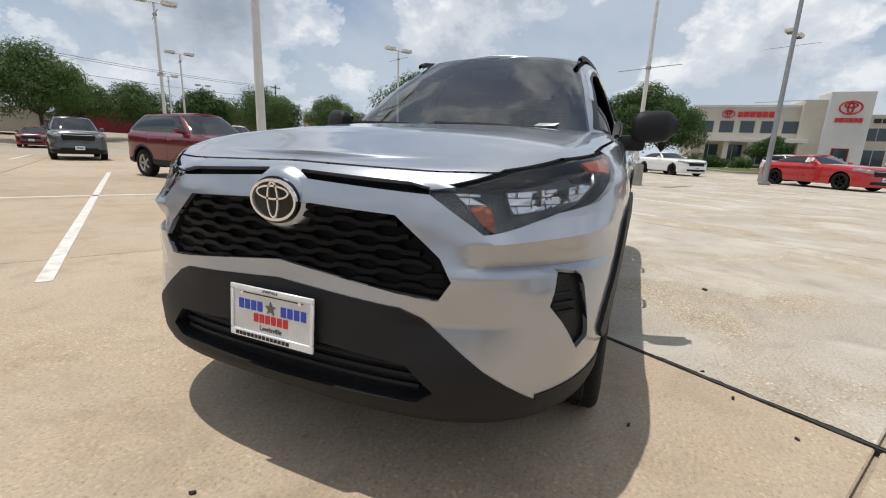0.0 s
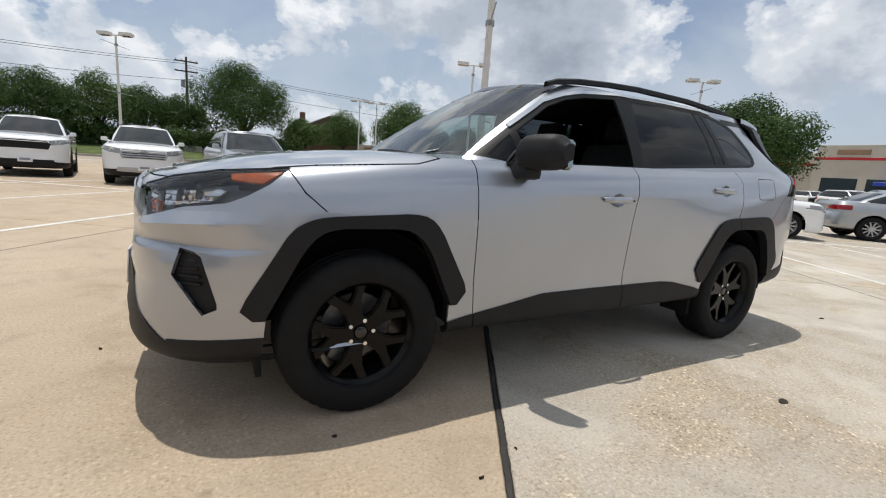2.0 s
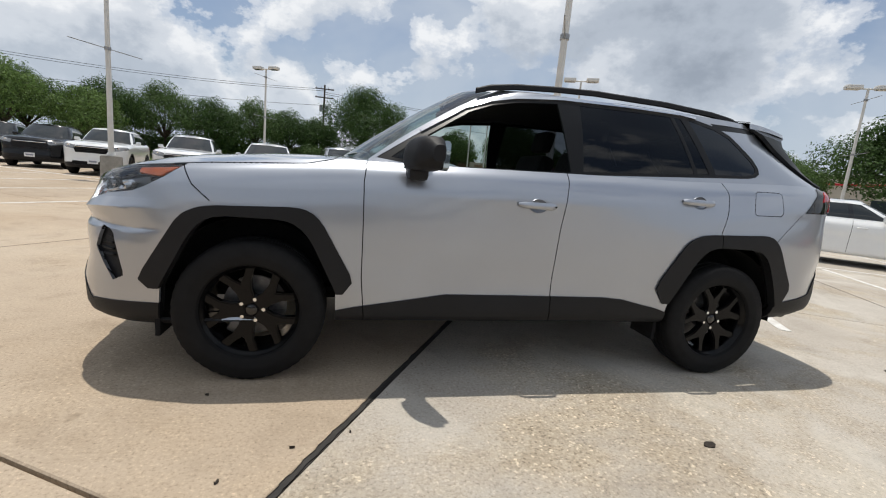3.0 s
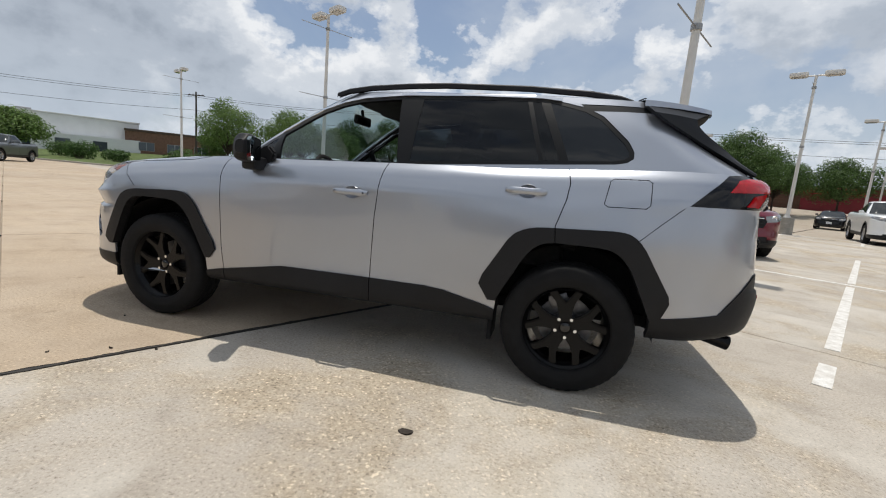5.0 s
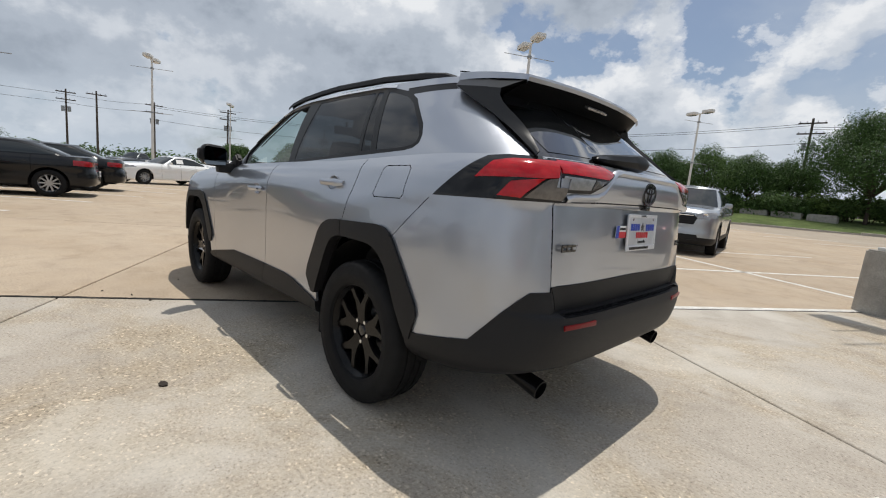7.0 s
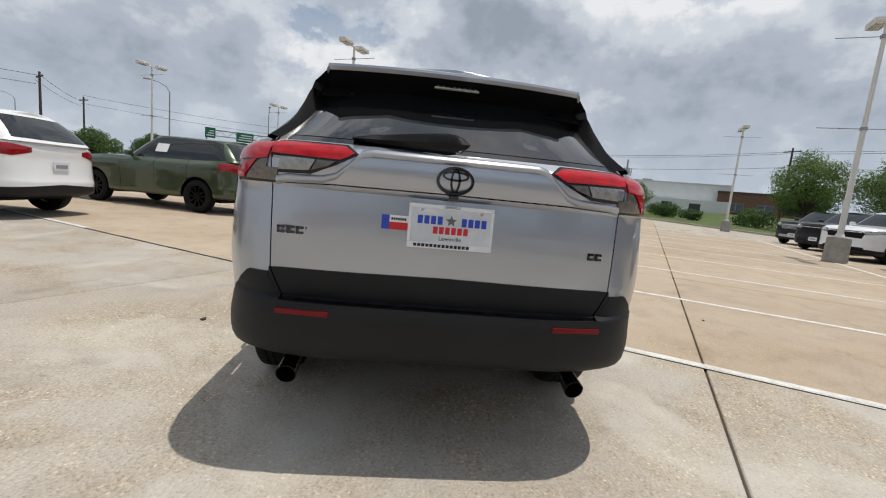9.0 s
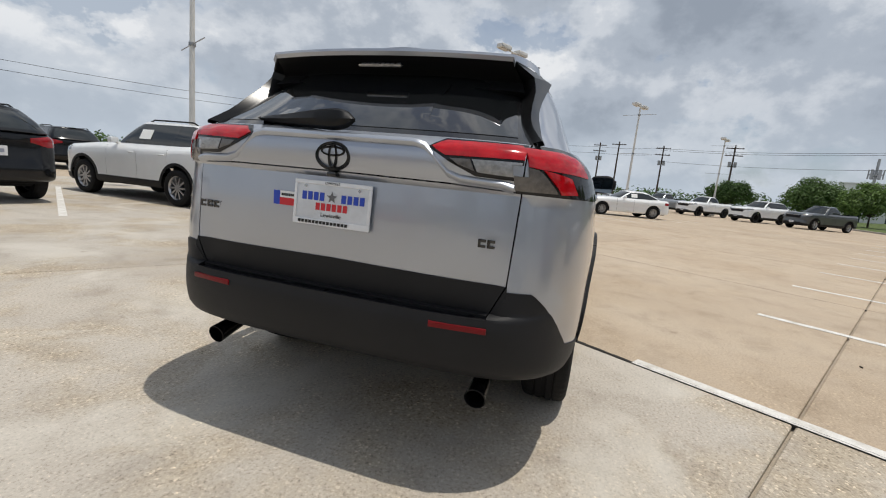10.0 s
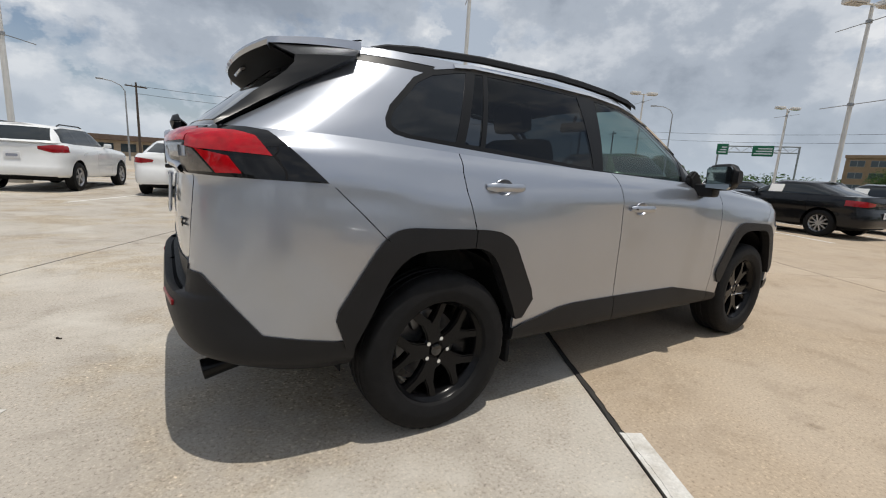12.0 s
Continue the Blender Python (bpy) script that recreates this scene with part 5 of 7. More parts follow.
    l.new(oi.outputs["Random"], mr.inputs["Value"])
    sc = n.new("ShaderNodeVectorMath")
    sc.operation = "SCALE"
    l.new(col, sc.inputs[0])
    l.new(mr.outputs[0], sc.inputs["Scale"])
    l.new(sc.outputs[0], b.inputs["Base Color"])
    b.inputs["Roughness"].default_value = 0.82
    bp = n.new("ShaderNodeBump")
    bp.inputs["Strength"].default_value, bp.inputs["Distance"].default_value = 0.35, 0.004
    l.new(noi(110, 5, 0.7), bp.inputs["Height"])
    l.new(bp.outputs[0], b.inputs["Normal"])
    return m


TAN = concrete("tan_concrete", (0.388, 0.307, 0.224), (0.455, 0.376, 0.288), 0.9, show=0.4)
PALE = concrete("worn_pale_concrete", (0.372, 0.330, 0.278), (0.475, 0.437, 0.383), 1.1, show=1.0, smear=0.5)
FARC = concrete("far_concrete", (0.335, 0.282, 0.222), (0.390, 0.342, 0.280), 0.5, 0.0, show=0.3)
TAR = mat("joint_sealant", (0.035, 0.032, 0.029), 0.8, vary=0.35, scale=6, bump=0.4, bscale=40)
LINE = mat("worn_white_line_paint", (0.50, 0.47, 0.42), 0.7, vary=0.0, scale=9, color2=(0.74, 0.73, 0.70), fine=0.10, fscale=120)
GRASS = mat("mown_grass", (0.088, 0.118, 0.040), 0.9, spec=0.2, vary=0.35, scale=0.8, fine=0.35, fscale=14, bump=0.8, bscale=12)
KERB = mat("concrete_kerb", (0.36, 0.33, 0.29), 0.85, vary=0.15, scale=3, fine=0.1, fscale=60)

b = bmesh.new()
xs = [-600, -300, -160, -110, -95, -85, -75, -65, -55, -40, -20, 0, 20, 40, 60, 90, 140, 300, 600]
ys = [-600, -300, -140, -100, -80, -70, -66, -62, -58, -54, -50, -46, -42, -38, -30, -15, 0, 20, 40, 80, 150, 300, 600]
grid = [[b.verts.new((x, y, rise(x, y) - 0.03)) for y in ys] for x in xs]
for p, q in zip(grid[:-1], grid[1:]):
    for k in range(len(ys) - 1):
        b.faces.new((p[k], q[k], q[k + 1], p[k + 1]))
ground = tagged(part("ground", b, FARC), "pale tan concrete of a large open car park", "ground", kind="structure")

pavement = tagged(empty("pavement", pose(0, 0, 0), "concrete car park slabs with dark sealed joints", "pavement"), kind="structure")
slab_mesh = {}
for key, gv0, gv1 in (("n", 0.008, 0.008), ("left", 0.008, 0.014), ("right", 0.014, 0.008)):
    b = bmesh.new()
    box(b, 0.008, SL - 0.008, gv0, SL - gv1, -0.06, 0.0, 0.006, None, 1)
    me = bpy.data.meshes.new("slab")
    b.to_mesh(me)
    b.free()
    slab_mesh[key] = me
PV = {}
for key, me in slab_mesh.items():
    for nm, mt in (("tan", TAN), ("pale", PALE)):
        c = me.copy()
        c.materials.append(mt)
        PV[key, nm] = c
SLABROT = math.degrees(math.atan2(UX.y, UX.x))
for i in range(-6, 6):
    for j in range(-8, 12):
        key = "left" if j == -1 else "right" if j == 0 else "n"
        # local x runs along u, local y along -v
        nm = "tan" if j >= 0 and not (i < -1 and j > 4) else "pale"
        if j < 0 and i >= 2:
            nm = "tan" if (i * 3 + j) % 4 == 0 else "pale"
        o = new("slab", PV[{"left": "right", "right": "left", "n": "n"}[key], nm])
        p = uv(i * SL, (j + 1) * SL)
        o.matrix_basis = Matrix.Translation(p) @ pose(0, 0, 0, 0, 0, SLABROT)
        o.parent = pavement
for j in range(-8, 13):
    b = bmesh.new()
    w = 0.0145 if j == 0 else 0.009
    box(b, -6 * SL, 6 * SL, -w, w, -0.02, -0.001 if j == 0 else -0.002)
    o = part("joint", b, TAR, pavement, smooth=0, m=Matrix.Translation(uv(0, j * SL)) @ pose(0, 0, 0, 0, 0, SLABROT))
b = bmesh.new()
rows = []
for k in range(900):
    u = -9 + 15 * k / 899
    half = [0.013 + 0.012 * noise.noise(Vector((u * 3.1, sd, 0.3))) + 0.009 * noise.noise(Vector((u * 14, sd, 1.7))) + 0.006 * noise.noise(Vector((u * 45, sd, 4.0))) for sd in (2.0, 8.0)]
    rows.append([Vector((u, -max(0.006, half[0]), 0.0012)), Vector((u, -max(0.003, half[0] * 0.6), 0.0028)), Vector((u, max(0.003, half[1] * 0.6), 0.0028)), Vector((u, max(0.006, half[1]), 0.0012))])
sheet(b, rows)
part("tar_seal", thicken(b, 0.004), TAR, pavement, m=Matrix.Translation(uv(0, 0)) @ pose(0, 0, 0, 0, 0, SLABROT))
for i in range(-6, 7):
    b = bmesh.new()
    box(b, -12 * SL, 8 * SL, -0.009, 0.009, -0.0195, -0.0025)
    part("joint", b, TAR, pavement, smooth=0, m=Matrix.Translation(uv(i * SL, 0)) @ pose(0, 0, 0, 0, 0, SLABROT))


def paint(u0, u1, v0, v1, skew=0.0):
    b = bmesh.new()
    box(b, u0, u1, -v1, -v0, 0.0005, 0.004)
    if skew:
        bmesh.ops.transform(b, matrix=pose(u1, -v0, 0) @ pose(0, 0, 0, 0, 0, -skew) @ pose(-u1, v0, 0), verts=b.verts)
    o = part("parking_line", b, LINE, None, smooth=0, m=Matrix.Translation(uv(0, 0)) @ pose(0, 0, 0, 0, 0, SLABROT))
    tagged(o, "worn white painted parking line on concrete", "line", kind="structure")


for k in range(-7, 10):
    v = k * 2.74 + (0.045 if k == 0 else 0)
    a = -3.70
    if k == -1:
        paint(-4.22, -3.66, v - 0.05, v + 0.05)
        a = -4.72
    if k == 1:
        paint(-15.6, -3.85, v - 0.12, v - 0.02, 1.3)
        continue
    paint(-9.2, a, v - 0.05, v + 0.05)
    paint(-15.2, -9.7, v - 0.05, v + 0.05)
    paint(3.65, 9.2, v - 0.05, v + 0.05)
    paint(-28.5, -23.0, v - 0.05, v + 0.05)
paint(-9.52, -9.40, -18, 24)
# dry leaves and small dark scraps on the slabs
LEAF = mat("dry_leaf", (0.030, 0.022, 0.016), 0.8, vary=0.4, scale=50)
rl = random.Random(4)
scraps = [(1.50, 1.03), (-0.72, 1.576), (1.30, 1.62), (1.08, 1.45), (0.86, 1.36), (2.45, -0.15), (0.25, -3.0), (-2.9, 0.9)]
for x, y in scraps:
    b = bmesh.new()
    n = 7
    L, w = rl.uniform(0.010, 0.022), rl.uniform(0.004, 0.008)
    if (x, y) == (-0.72, 1.576):
        L, w = 0.035, 0.02
    top = [b.verts.new((L * math.cos(2 * math.pi * k / n) * rl.uniform(0.8, 1.1), w * math.sin(2 * math.pi * k / n) * rl.uniform(0.7, 1.2), rl.uniform(0.003, 0.012))) for k in range(n)]
    low = [b.verts.new((v.co.x * 0.95, v.co.y * 0.95, 0.0005)) for v in top]
    b.faces.new(top)
    b.faces.new(low[::-1])
    for k in range(n):
        b.faces.new((top[k], low[k], low[(k + 1) % n], top[(k + 1) % n]))
    tagged(part("dry_leaf", b, LEAF, None, smooth=0, m=pose(x, y, 0, 0, 0, rl.uniform(0, 180))), "dry dark leaf scrap lying on the concrete", "leaf", "fallen leaf scraps")

# grass beyond the kerb
def lawn(pts, label):
    b = bmesh.new()
    cx, cy = sum(p[0] for p in pts) / len(pts), sum(p[1] for p in pts) / len(pts)
    ring = []
    for t in (1.0, 0.85, 0.6, 0.3):
        row = []
        for k in range(len(pts)):
            (ax, ay), (bx, by) = pts[k], pts[(k + 1) % len(pts)]
            for s in range(6):
                x, y = ax + (bx - ax) * s / 6, ay + (by - ay) * s / 6
                x, y = cx + (x - cx) * t, cy + (y - cy) * t
                row.append(Vector((x, y, rise(x, y) + 0.13 + 0.25 * (1 - t) + 0.05 * noise.noise(Vector((x * 0.2, y * 0.2, 1))))))
        row.append(row[0].copy())
        ring.append(row)
    low = [Vector((p.x, p.y, p.z - 0.5)) for p in ring[0]]
    sheet(b, [low] + ring + [[Vector((cx, cy, rise(cx, cy) + 0.45))] * len(low)])
    bmesh.ops.remove_doubles(b, verts=b.verts, dist=1e-4)
    bmesh.ops.recalc_face_normals(b, faces=b.faces)
    tagged(part("grass", b, GRASS), label, "grass", kind="structure")
    b = bmesh.new()
    for (ax, ay), (bx, by) in zip(pts, pts[1:] + pts[:1]):
        n = max(1, int(math.hypot(bx - ax, by - ay) / 6))
        for s in range(n):
            p = Vector((ax + (bx - ax) * s / n, ay + (by - ay) * s / n, 0))
            q = Vector((ax + (bx - ax) * (s + 1) / n, ay + (by - ay) * (s + 1) / n, 0))
            z = rise(*((p + q) / 2).xy)
            L = (q - p).length
            box(b, -L / 2, L / 2, -0.09, 0.09, -0.3, 0.15, 0.02, Matrix.Translation((p + q) / 2 + Vector((0, 0, z))) @ (q - p).to_track_quat("X", "Z").to_matrix().to_4x4(), 1)
    tagged(part("kerb", b, KERB), "pale concrete kerb along the grass", "kerb", kind="structure")


lawn([(24.5, -26), (62, -24.5), (120, -30), (130, -75), (30, -62)], "mown green grass beyond the car park kerb")
lawn([(-9, -46.5), (6, -42.5), (22, -40), (24, -60), (-9, -62)], "mown green grass strip with low bushes")
lawn([(-60, 6), (-42, 9), (-44, 30), (-62, 30)], "small lawn before the showroom")
lawn([(60, 4), (180, -4), (190, 60), (70, 45)], "grass verge along the far road")

# ---- poles, buildings, fences ----
POLEW = mat("white_painted_steel", (0.62, 0.61, 0.58), 0.45, 0.1, vary=0.06, scale=4)
POLEG = mat("grey_steel", (0.30, 0.31, 0.32), 0.5, 0.4, vary=0.1, scale=4)
CONC = mat("rough_cast_concrete", (0.30, 0.285, 0.255), 0.9, vary=0.2, scale=5, fine=0.12, fscale=70, bump=0.3, bscale=60)
WOODP = mat("weathered_timber_pole", (0.07, 0.055, 0.045), 0.9, vary=0.25, scale=6)
WIRE = mat("black_cable", (0.02, 0.02, 0.02), 0.7)


def lamp_pole(name, h, heads=True, thick=0.085):
    e = empty(name, pose(0, 0, 0), "white steel lamp pole on a round concrete foot", "lamp pole", "car park lamp poles")
    b = bmesh.new()
    cyl(b, (0, 0, -0.1), (0, 0, 0.78), 0.32, 0.30, 32)
    bmesh.ops.bevel(b, geom=[x for x in b.edges if x.calc_length() < 0.2], offset=0.02, segments=2, affect="EDGES")
    part("foot", b, CONC, e, "round concrete foot")
    b = bmesh.new()
    box(b, -0.15, 0.15, -0.15, 0.15, 0.78, 0.82, 0.01)
    cyl(b, (0, 0, 0.82), (0, 0, 0.90), 0.13, 0.10, 20)
    part("base_plate", b, POLEW, e)
    b = bmesh.new()
    cyl(b, (0, 0, 0.80), (0, 0, h), thick, thick * 0.62, 20)
    part("pole", b, POLEW, e)
    for z in (4.1, 6.75):
        b = bmesh.new()
        cyl(b, (-1.15, 0, z), (1.15, 0, z), 0.014, seg=8)
        cyl(b, (0, 0, z - 0.05), (0, 0, z + 0.05), thick * 1.1, seg=16)
        part("banner_arm", b, POLEG, e)
    if heads:
        b = bmesh.new()
        cyl(b, (0, -0.35, h - 0.02), (0, 0.35, h - 0.02), 0.035, seg=10)
        part("cross_arm", b, POLEW, e)
        for s in (-1, 1):
            b = bmesh.new()
            box(b, -0.20, 0.20, 0.28 if s > 0 else -0.98, 0.98 if s > 0 else -0.28, h - 0.06, h + 0.15, 0.07)
            hd = part("lamp_head", b, POLEW, e)
            b = bmesh.new()
            box(b, -0.15, 0.15, s * 0.63 - 0.27, s * 0.63 + 0.27, h - 0.075, h - 0.058, 0.01, None, 1)
            part("lens", b, CLEARL, hd)
    return e


P0 = lamp_pole("lamp_pole", 7.3)
spots = [(-3.2, -5.6), (8.5, -13.3), (-14.6, 1.0), (-11.9, -20.9), (-20.9, -31.6), (-13.6, -43.5), (-23.8, -14.3), (6.8, -30.0), (-11.7, -43.4), (29.9, -3.7), (44.7, -12.9), (27.4, 17.8), (25.7, -22.9), (17.7, 3.3), (6.2, 10.1), (3.9, 33.9), (39.2, 13.1), (-6.0, 15.2), (-25.1, 7.5), (-40.3, -53.8), (-30.4, -46.6)]
P0.matrix_basis = pose(spots[0][0], spots[0][1], 0, 0, 0, 62)
for x, y in spots[1:]:
    copy_thing(P0, pose(x, y, rise(x, y), 0, 0, 62))


def flagpole(x, y, h):
    e = empty("flag_pole", pose(x, y, rise(x, y)), "tall bare grey steel flag pole beside the lawn", "flag pole")
    b = bmesh.new()
    cyl(b, (0, 0, 0), (0, 0, h), 0.115, 0.06, 20)
    part("shaft", b, POLEG, e)
    b = bmesh.new()
    cyl(b, (0, 0, 0), (0, 0, 0.12), 0.22, 0.26, 20)
    part("collar", b, POLEG, e)


flagpole(-21.2, 6.6, 13)


def utility_pole(x, y, h, turn, extra=False):
    e = empty("utility_pole", pose(x, y, rise(x, y), 0, 0, turn), "dark wooden utility pole with cross arms", "utility pole", "utility poles")
    b = bmesh.new()
    cyl(b, (0, 0, -0.3), (0, 0, h), 0.17, 0.11, 12)
    part("post", b, WOODP, e)
    for z in (h - 0.5, h - 1.6)[: 2 if extra else 1]:
        b = bmesh.new()
        box(b, -1.2, 1.2, -0.07, 0.07, z - 0.07, z + 0.07, 0.01, None, 1)
        part("cross_arm", b, WOODP, e)
        for k in (-1.05, -0.45, 0.45, 1.05):
            b = bmesh.new()
            cyl(b, (k, 0, z + 0.07), (k, 0, z + 0.24), 0.04, 0.025, 8)
            part("insulator", b, POLEG, e)
    if extra:
        for s in (-1, 1):
            b = bmesh.new()
            cyl(b, (s * 0.38, 0.1, h - 3.4), (s * 0.38, 0.1, h - 2.6), 0.22, 0.22, 14)
            part("transformer", b, POLEG, e)


UP = [(4.6, -59, 10.5, 0, True), (52, -51, 10.5, 10, False), (88, -2.5, 11, 80, True), (80, -5.5, 10.5, 80, False), (82, -13, 10.5, 80, True), (75, -22, 10.5, 80, True), (48, 41, 9.5, 50, False), (-5, 67, 9.5, 20, False), (-62, -62, 10, 0, False), (70, 52, 10, 60, False)]
for a in UP:
    utility_pole(*a)


def wires(p, q, sag, zs, label="thin black overhead cables between poles"):
    e = empty("overhead_cable", pose(0, 0, 0), label, "cable")
    for k, z in enumerate(zs):
        b = bmesh.new()
        pts = []
        for i in range(25):
            t = i / 24
            x, y = p[0] + (q[0] - p[0]) * t, p[1] + (q[1] - p[1]) * t
            pts.append((x, y + 0.4 * k, z + rise(*p[:2]) * (1 - t) + rise(*q[:2]) * t - sag * 4 * t * (1 - t)))
        tube(b, pts, 0.022, 5)
        part("strand", b, WIRE, e)


wires((-62, -62), (4.6, -59), 1.0, (9.6, 9.3, 7.6))
wires((4.6, -59), (52, -51), 1.0, (10.0, 9.7, 7.8))
wires((52, -51), (82, -13), 1.0, (10.0, 9.7, 7.8))
wires((82, -13), (88, -2.5), 0.3, (10.2, 9.0))
wires((88, -2.5), (70, 52), 1.0, (10.2, 9.0))
wires((70, 52), (48, 41), 0.3, (9.2, 8.6))
wires((48, 41), (-5, 67), 1.0, (9.1, 8.2))


def street_light(x, y, h, turn):
    e = empty("street_light", pose(x, y, rise(x, y), 0, 0, turn), "grey road light with a bent arm", "street light", "road lights")
    b = bmesh.new()
    cyl(b, (0, 0, 0), (0, 0, h - 0.9), 0.10, 0.06, 12)
    part("post", b, POLEG, e)
    b = bmesh.new()
    tube(b, [(0, 0, h - 0.95), (0.3, 0, h - 0.45), (1.0, 0, h - 0.1), (1.8, 0, h)], 0.045)
    part("arm", b, POLEG, e)
    b = bmesh.new()
    box(b, 1.7, 2.35, -0.14, 0.14, h - 0.06, h + 0.08, 0.05)
    part("lamp_head", b, POLEG, e)


for a in ((46, 26.5, 9.5, 120), (70, 62, 9.5, 120), (58, 20, 9.5, 200), (20, 62, 9.5, 160), (-5.5, 55, 8, 180), (95, 18, 9.5, 160)):
    street_light(*a)

# ---- buildings ----
CREAM = mat("cream_render_wall", (0.50, 0.46, 0.39), 0.85, vary=0.06, scale=0.6, fine=0.05, fscale=30)
GREYW = mat("pale_grey_panel", (0.56, 0.56, 0.55), 0.6, vary=0.04, scale=0.8)
WHITEW = mat("white_panel_wall", (0.66, 0.67, 0.67), 0.7, vary=0.05, scale=0.5)
BRICK = mat("brown_brick", (0.17, 0.095, 0.065), 0.9, vary=0.25, scale=2.5, fine=0.2, fscale=20)
TANBR = mat("tan_brick", (0.30, 0.20, 0.13), 0.9, vary=0.12, scale=1.2, fine=0.1, fscale=12)
SHADEGL = mat("dark_window_glass", (0.035, 0.05, 0.06), 0.06, 0, 0, 0.8)
REDS = mat("red_sign_plastic", (0.50, 0.02, 0.03), 0.4)
ROOFM = mat("brown_shingle", (0.09, 0.065, 0.05), 0.9, vary=0.3, scale=3)
DARKRW = mat("dark_red_wall", (0.16, 0.02, 0.025), 0.8, vary=0.2, scale=0.7)
FENCE = mat("stained_fence_board", (0.10, 0.06, 0.04), 0.9, vary=0.3, scale=3)


def slab_box(name, parent, mt, x0, x1, y0, y1, z0, z1, bev=0.02):
    b = bmesh.new()
    box(b, x0, x1, y0, y1, z0, z1, bev, None, 1)
    return part(name, b, mt, parent, smooth=0)


def window(parent, x, y0, y1, z0, z1, fm=POLEG):
    """A framed pane on a wall that faces +x."""
    w = slab_box("window", parent, fm, x - 0.12, x + 0.05, y0, y1, z0, z1)
    n = max(1, round((y1 - y0) / 1.3))
    for i in range(n):
        a, c = y0 + (y1 - y0) * i / n + 0.06, y0 + (y1 - y0) * (i + 1) / n - 0.06
        slab_box("pane", w, SHADEGL, x, x + 0.065, a, c, z0 + 0.07, z1 - 0.07, 0.0)
    return w


def ring_sign(parent, x, y, z, r, mt):
    for ry, rz, dy, dz in ((1.0, 0.68, 0, 0), (0.55, 0.24, 0, 0.24), (0.24, 0.54, 0, -0.04)):
        b = bmesh.new()
        ellipse_ring(b, y + dy * r, z + dz * r, ry * r, rz * r, 0.17 * r, x, x + 0.12)
        part("ring_sign", b, mt, parent, smooth=0)


def letter_blocks(parent, x, y, z, w, h, n, mt):
    for i in range(n):
        a = y + w / 2 - w * i / n
        slab_box("sign_block", parent, mt, x, x + 0.1, a - w / n * 0.82, a, z - h / 2, z + h / 2, 0.0)


# showroom; its front faces +x
show = empty("showroom", pose(-72, 0, 0.35), "cream two-storey car showroom with a grey sign tower", "building")
slab_box("wall", show, CREAM, -18, 0, 8.6, 22.0, 0, 8.3)
slab_box("wall", show, CREAM, -18, 0.9, 21.0, 23.6, 0, 9.0)
slab_box("wall", show, CREAM, -18, -1.0, 27.5, 48, 0, 7.3)
slab_box("parapet", show, GREYW, -18, 0.12, 8.5, 22.05, 8.1, 8.45)
slab_box("canopy", show, GREYW, 0, 3.2, 9.0, 21.5, 3.3, 3.75)
for y in (9.4, 12.2, 15.0, 17.8, 20.6):
    slab_box("column", show, CREAM, 2.3, 2.9, y, y + 0.6, 0, 3.3)
for i in range(5):
    y = 9.2 + i * 2.5
    window(show, 0.0, y, y + 1.8, 4.6, 6.3)
for i in range(4):
    y = 9.6 + i * 3.0
    window(show, 0.0, y, y + 2.4, 0.3, 3.0)
for i in range(5):
    y = 28.5 + i * 3.5
    window(show, -1.0, y, y + 2.6, 3.9, 5.6)
    window(show, -1.0, y, y + 2.6, 0.4, 2.8)
slab_box("sign_tower", show, GREYW, -3, 1.6, 23.4, 27.9, 0, 9.9, 0.04)
slab_box("entrance", show, DARKRW, 1.6, 1.75, 24.6, 26.4, 0, 2.8)
slab_box("entrance_glass", show, SHADEGL, 1.75, 1.82, 24.8, 26.2, 0, 2.6)
ring_sign(show, 1.62, 25.6, 7.9, 1.15, REDS)
letter_blocks(show, 1.62, 25.6, 6.35, 2.9, 0.55, 6, REDS)
ring_sign(show, 0.03, 12.6, 7.2, 0.75, REDS)
letter_blocks(show, 0.03, 15.8, 7.15, 4.4, 0.75, 6, REDS)
letter_blocks(show, -0.98, 33, 6.5, 8.0, 0.55, 9, BLACKINK)

service = empty("service_building", pose(-63, 0, 0.1), "long cream service building with a red stripe", "building")
slab_box("wall", service, CREAM, -14, 0, -24, -14.5, 0, 7.2)
slab_box("wall", service, CREAM, -14, -2.5, -14.5, -7.0, 0, 5.4)
slab_box("wall", service, CREAM, -14, -4.0, -60, -24, 0, 6.6)
slab_box("red_stripe", service, REDS, -14, 0.06, -24.05, -14.45, 5.5, 5.8)
slab_box("red_stripe", service, REDS, -14, -2.44, -14.5, -6.95, 4.1, 4.35)
slab_box("red_stripe", service, REDS, -14, -3.94, -60, -24.05, 5.0, 5.3)
slab_box("sign_panel", service, TANBR, 0.0, 0.1, -22, -19, 6.1, 6.7)
for y0, y1 in ((-23, -19.6), (-18.8, -15.4)):
    slab_box("bay_door", service, SHADEGL, -0.1, 0.05, y0, y1, 0, 3.4)
for i in range(6):
    y = -56 + i * 5
    slab_box("bay_door", service, SHADEGL, -4.1, -3.95, y, y + 3.6, 0, 3.2)
slab_box("awning", service, BLUEINK, 0.0, 1.0, -17.9, -15.9, 2.7, 3.1)
window(service, -2.5, -13.5, -11.5, 1.2, 2.8)
window(service, -2.5, -10.5, -8.8, 1.2, 2.8)

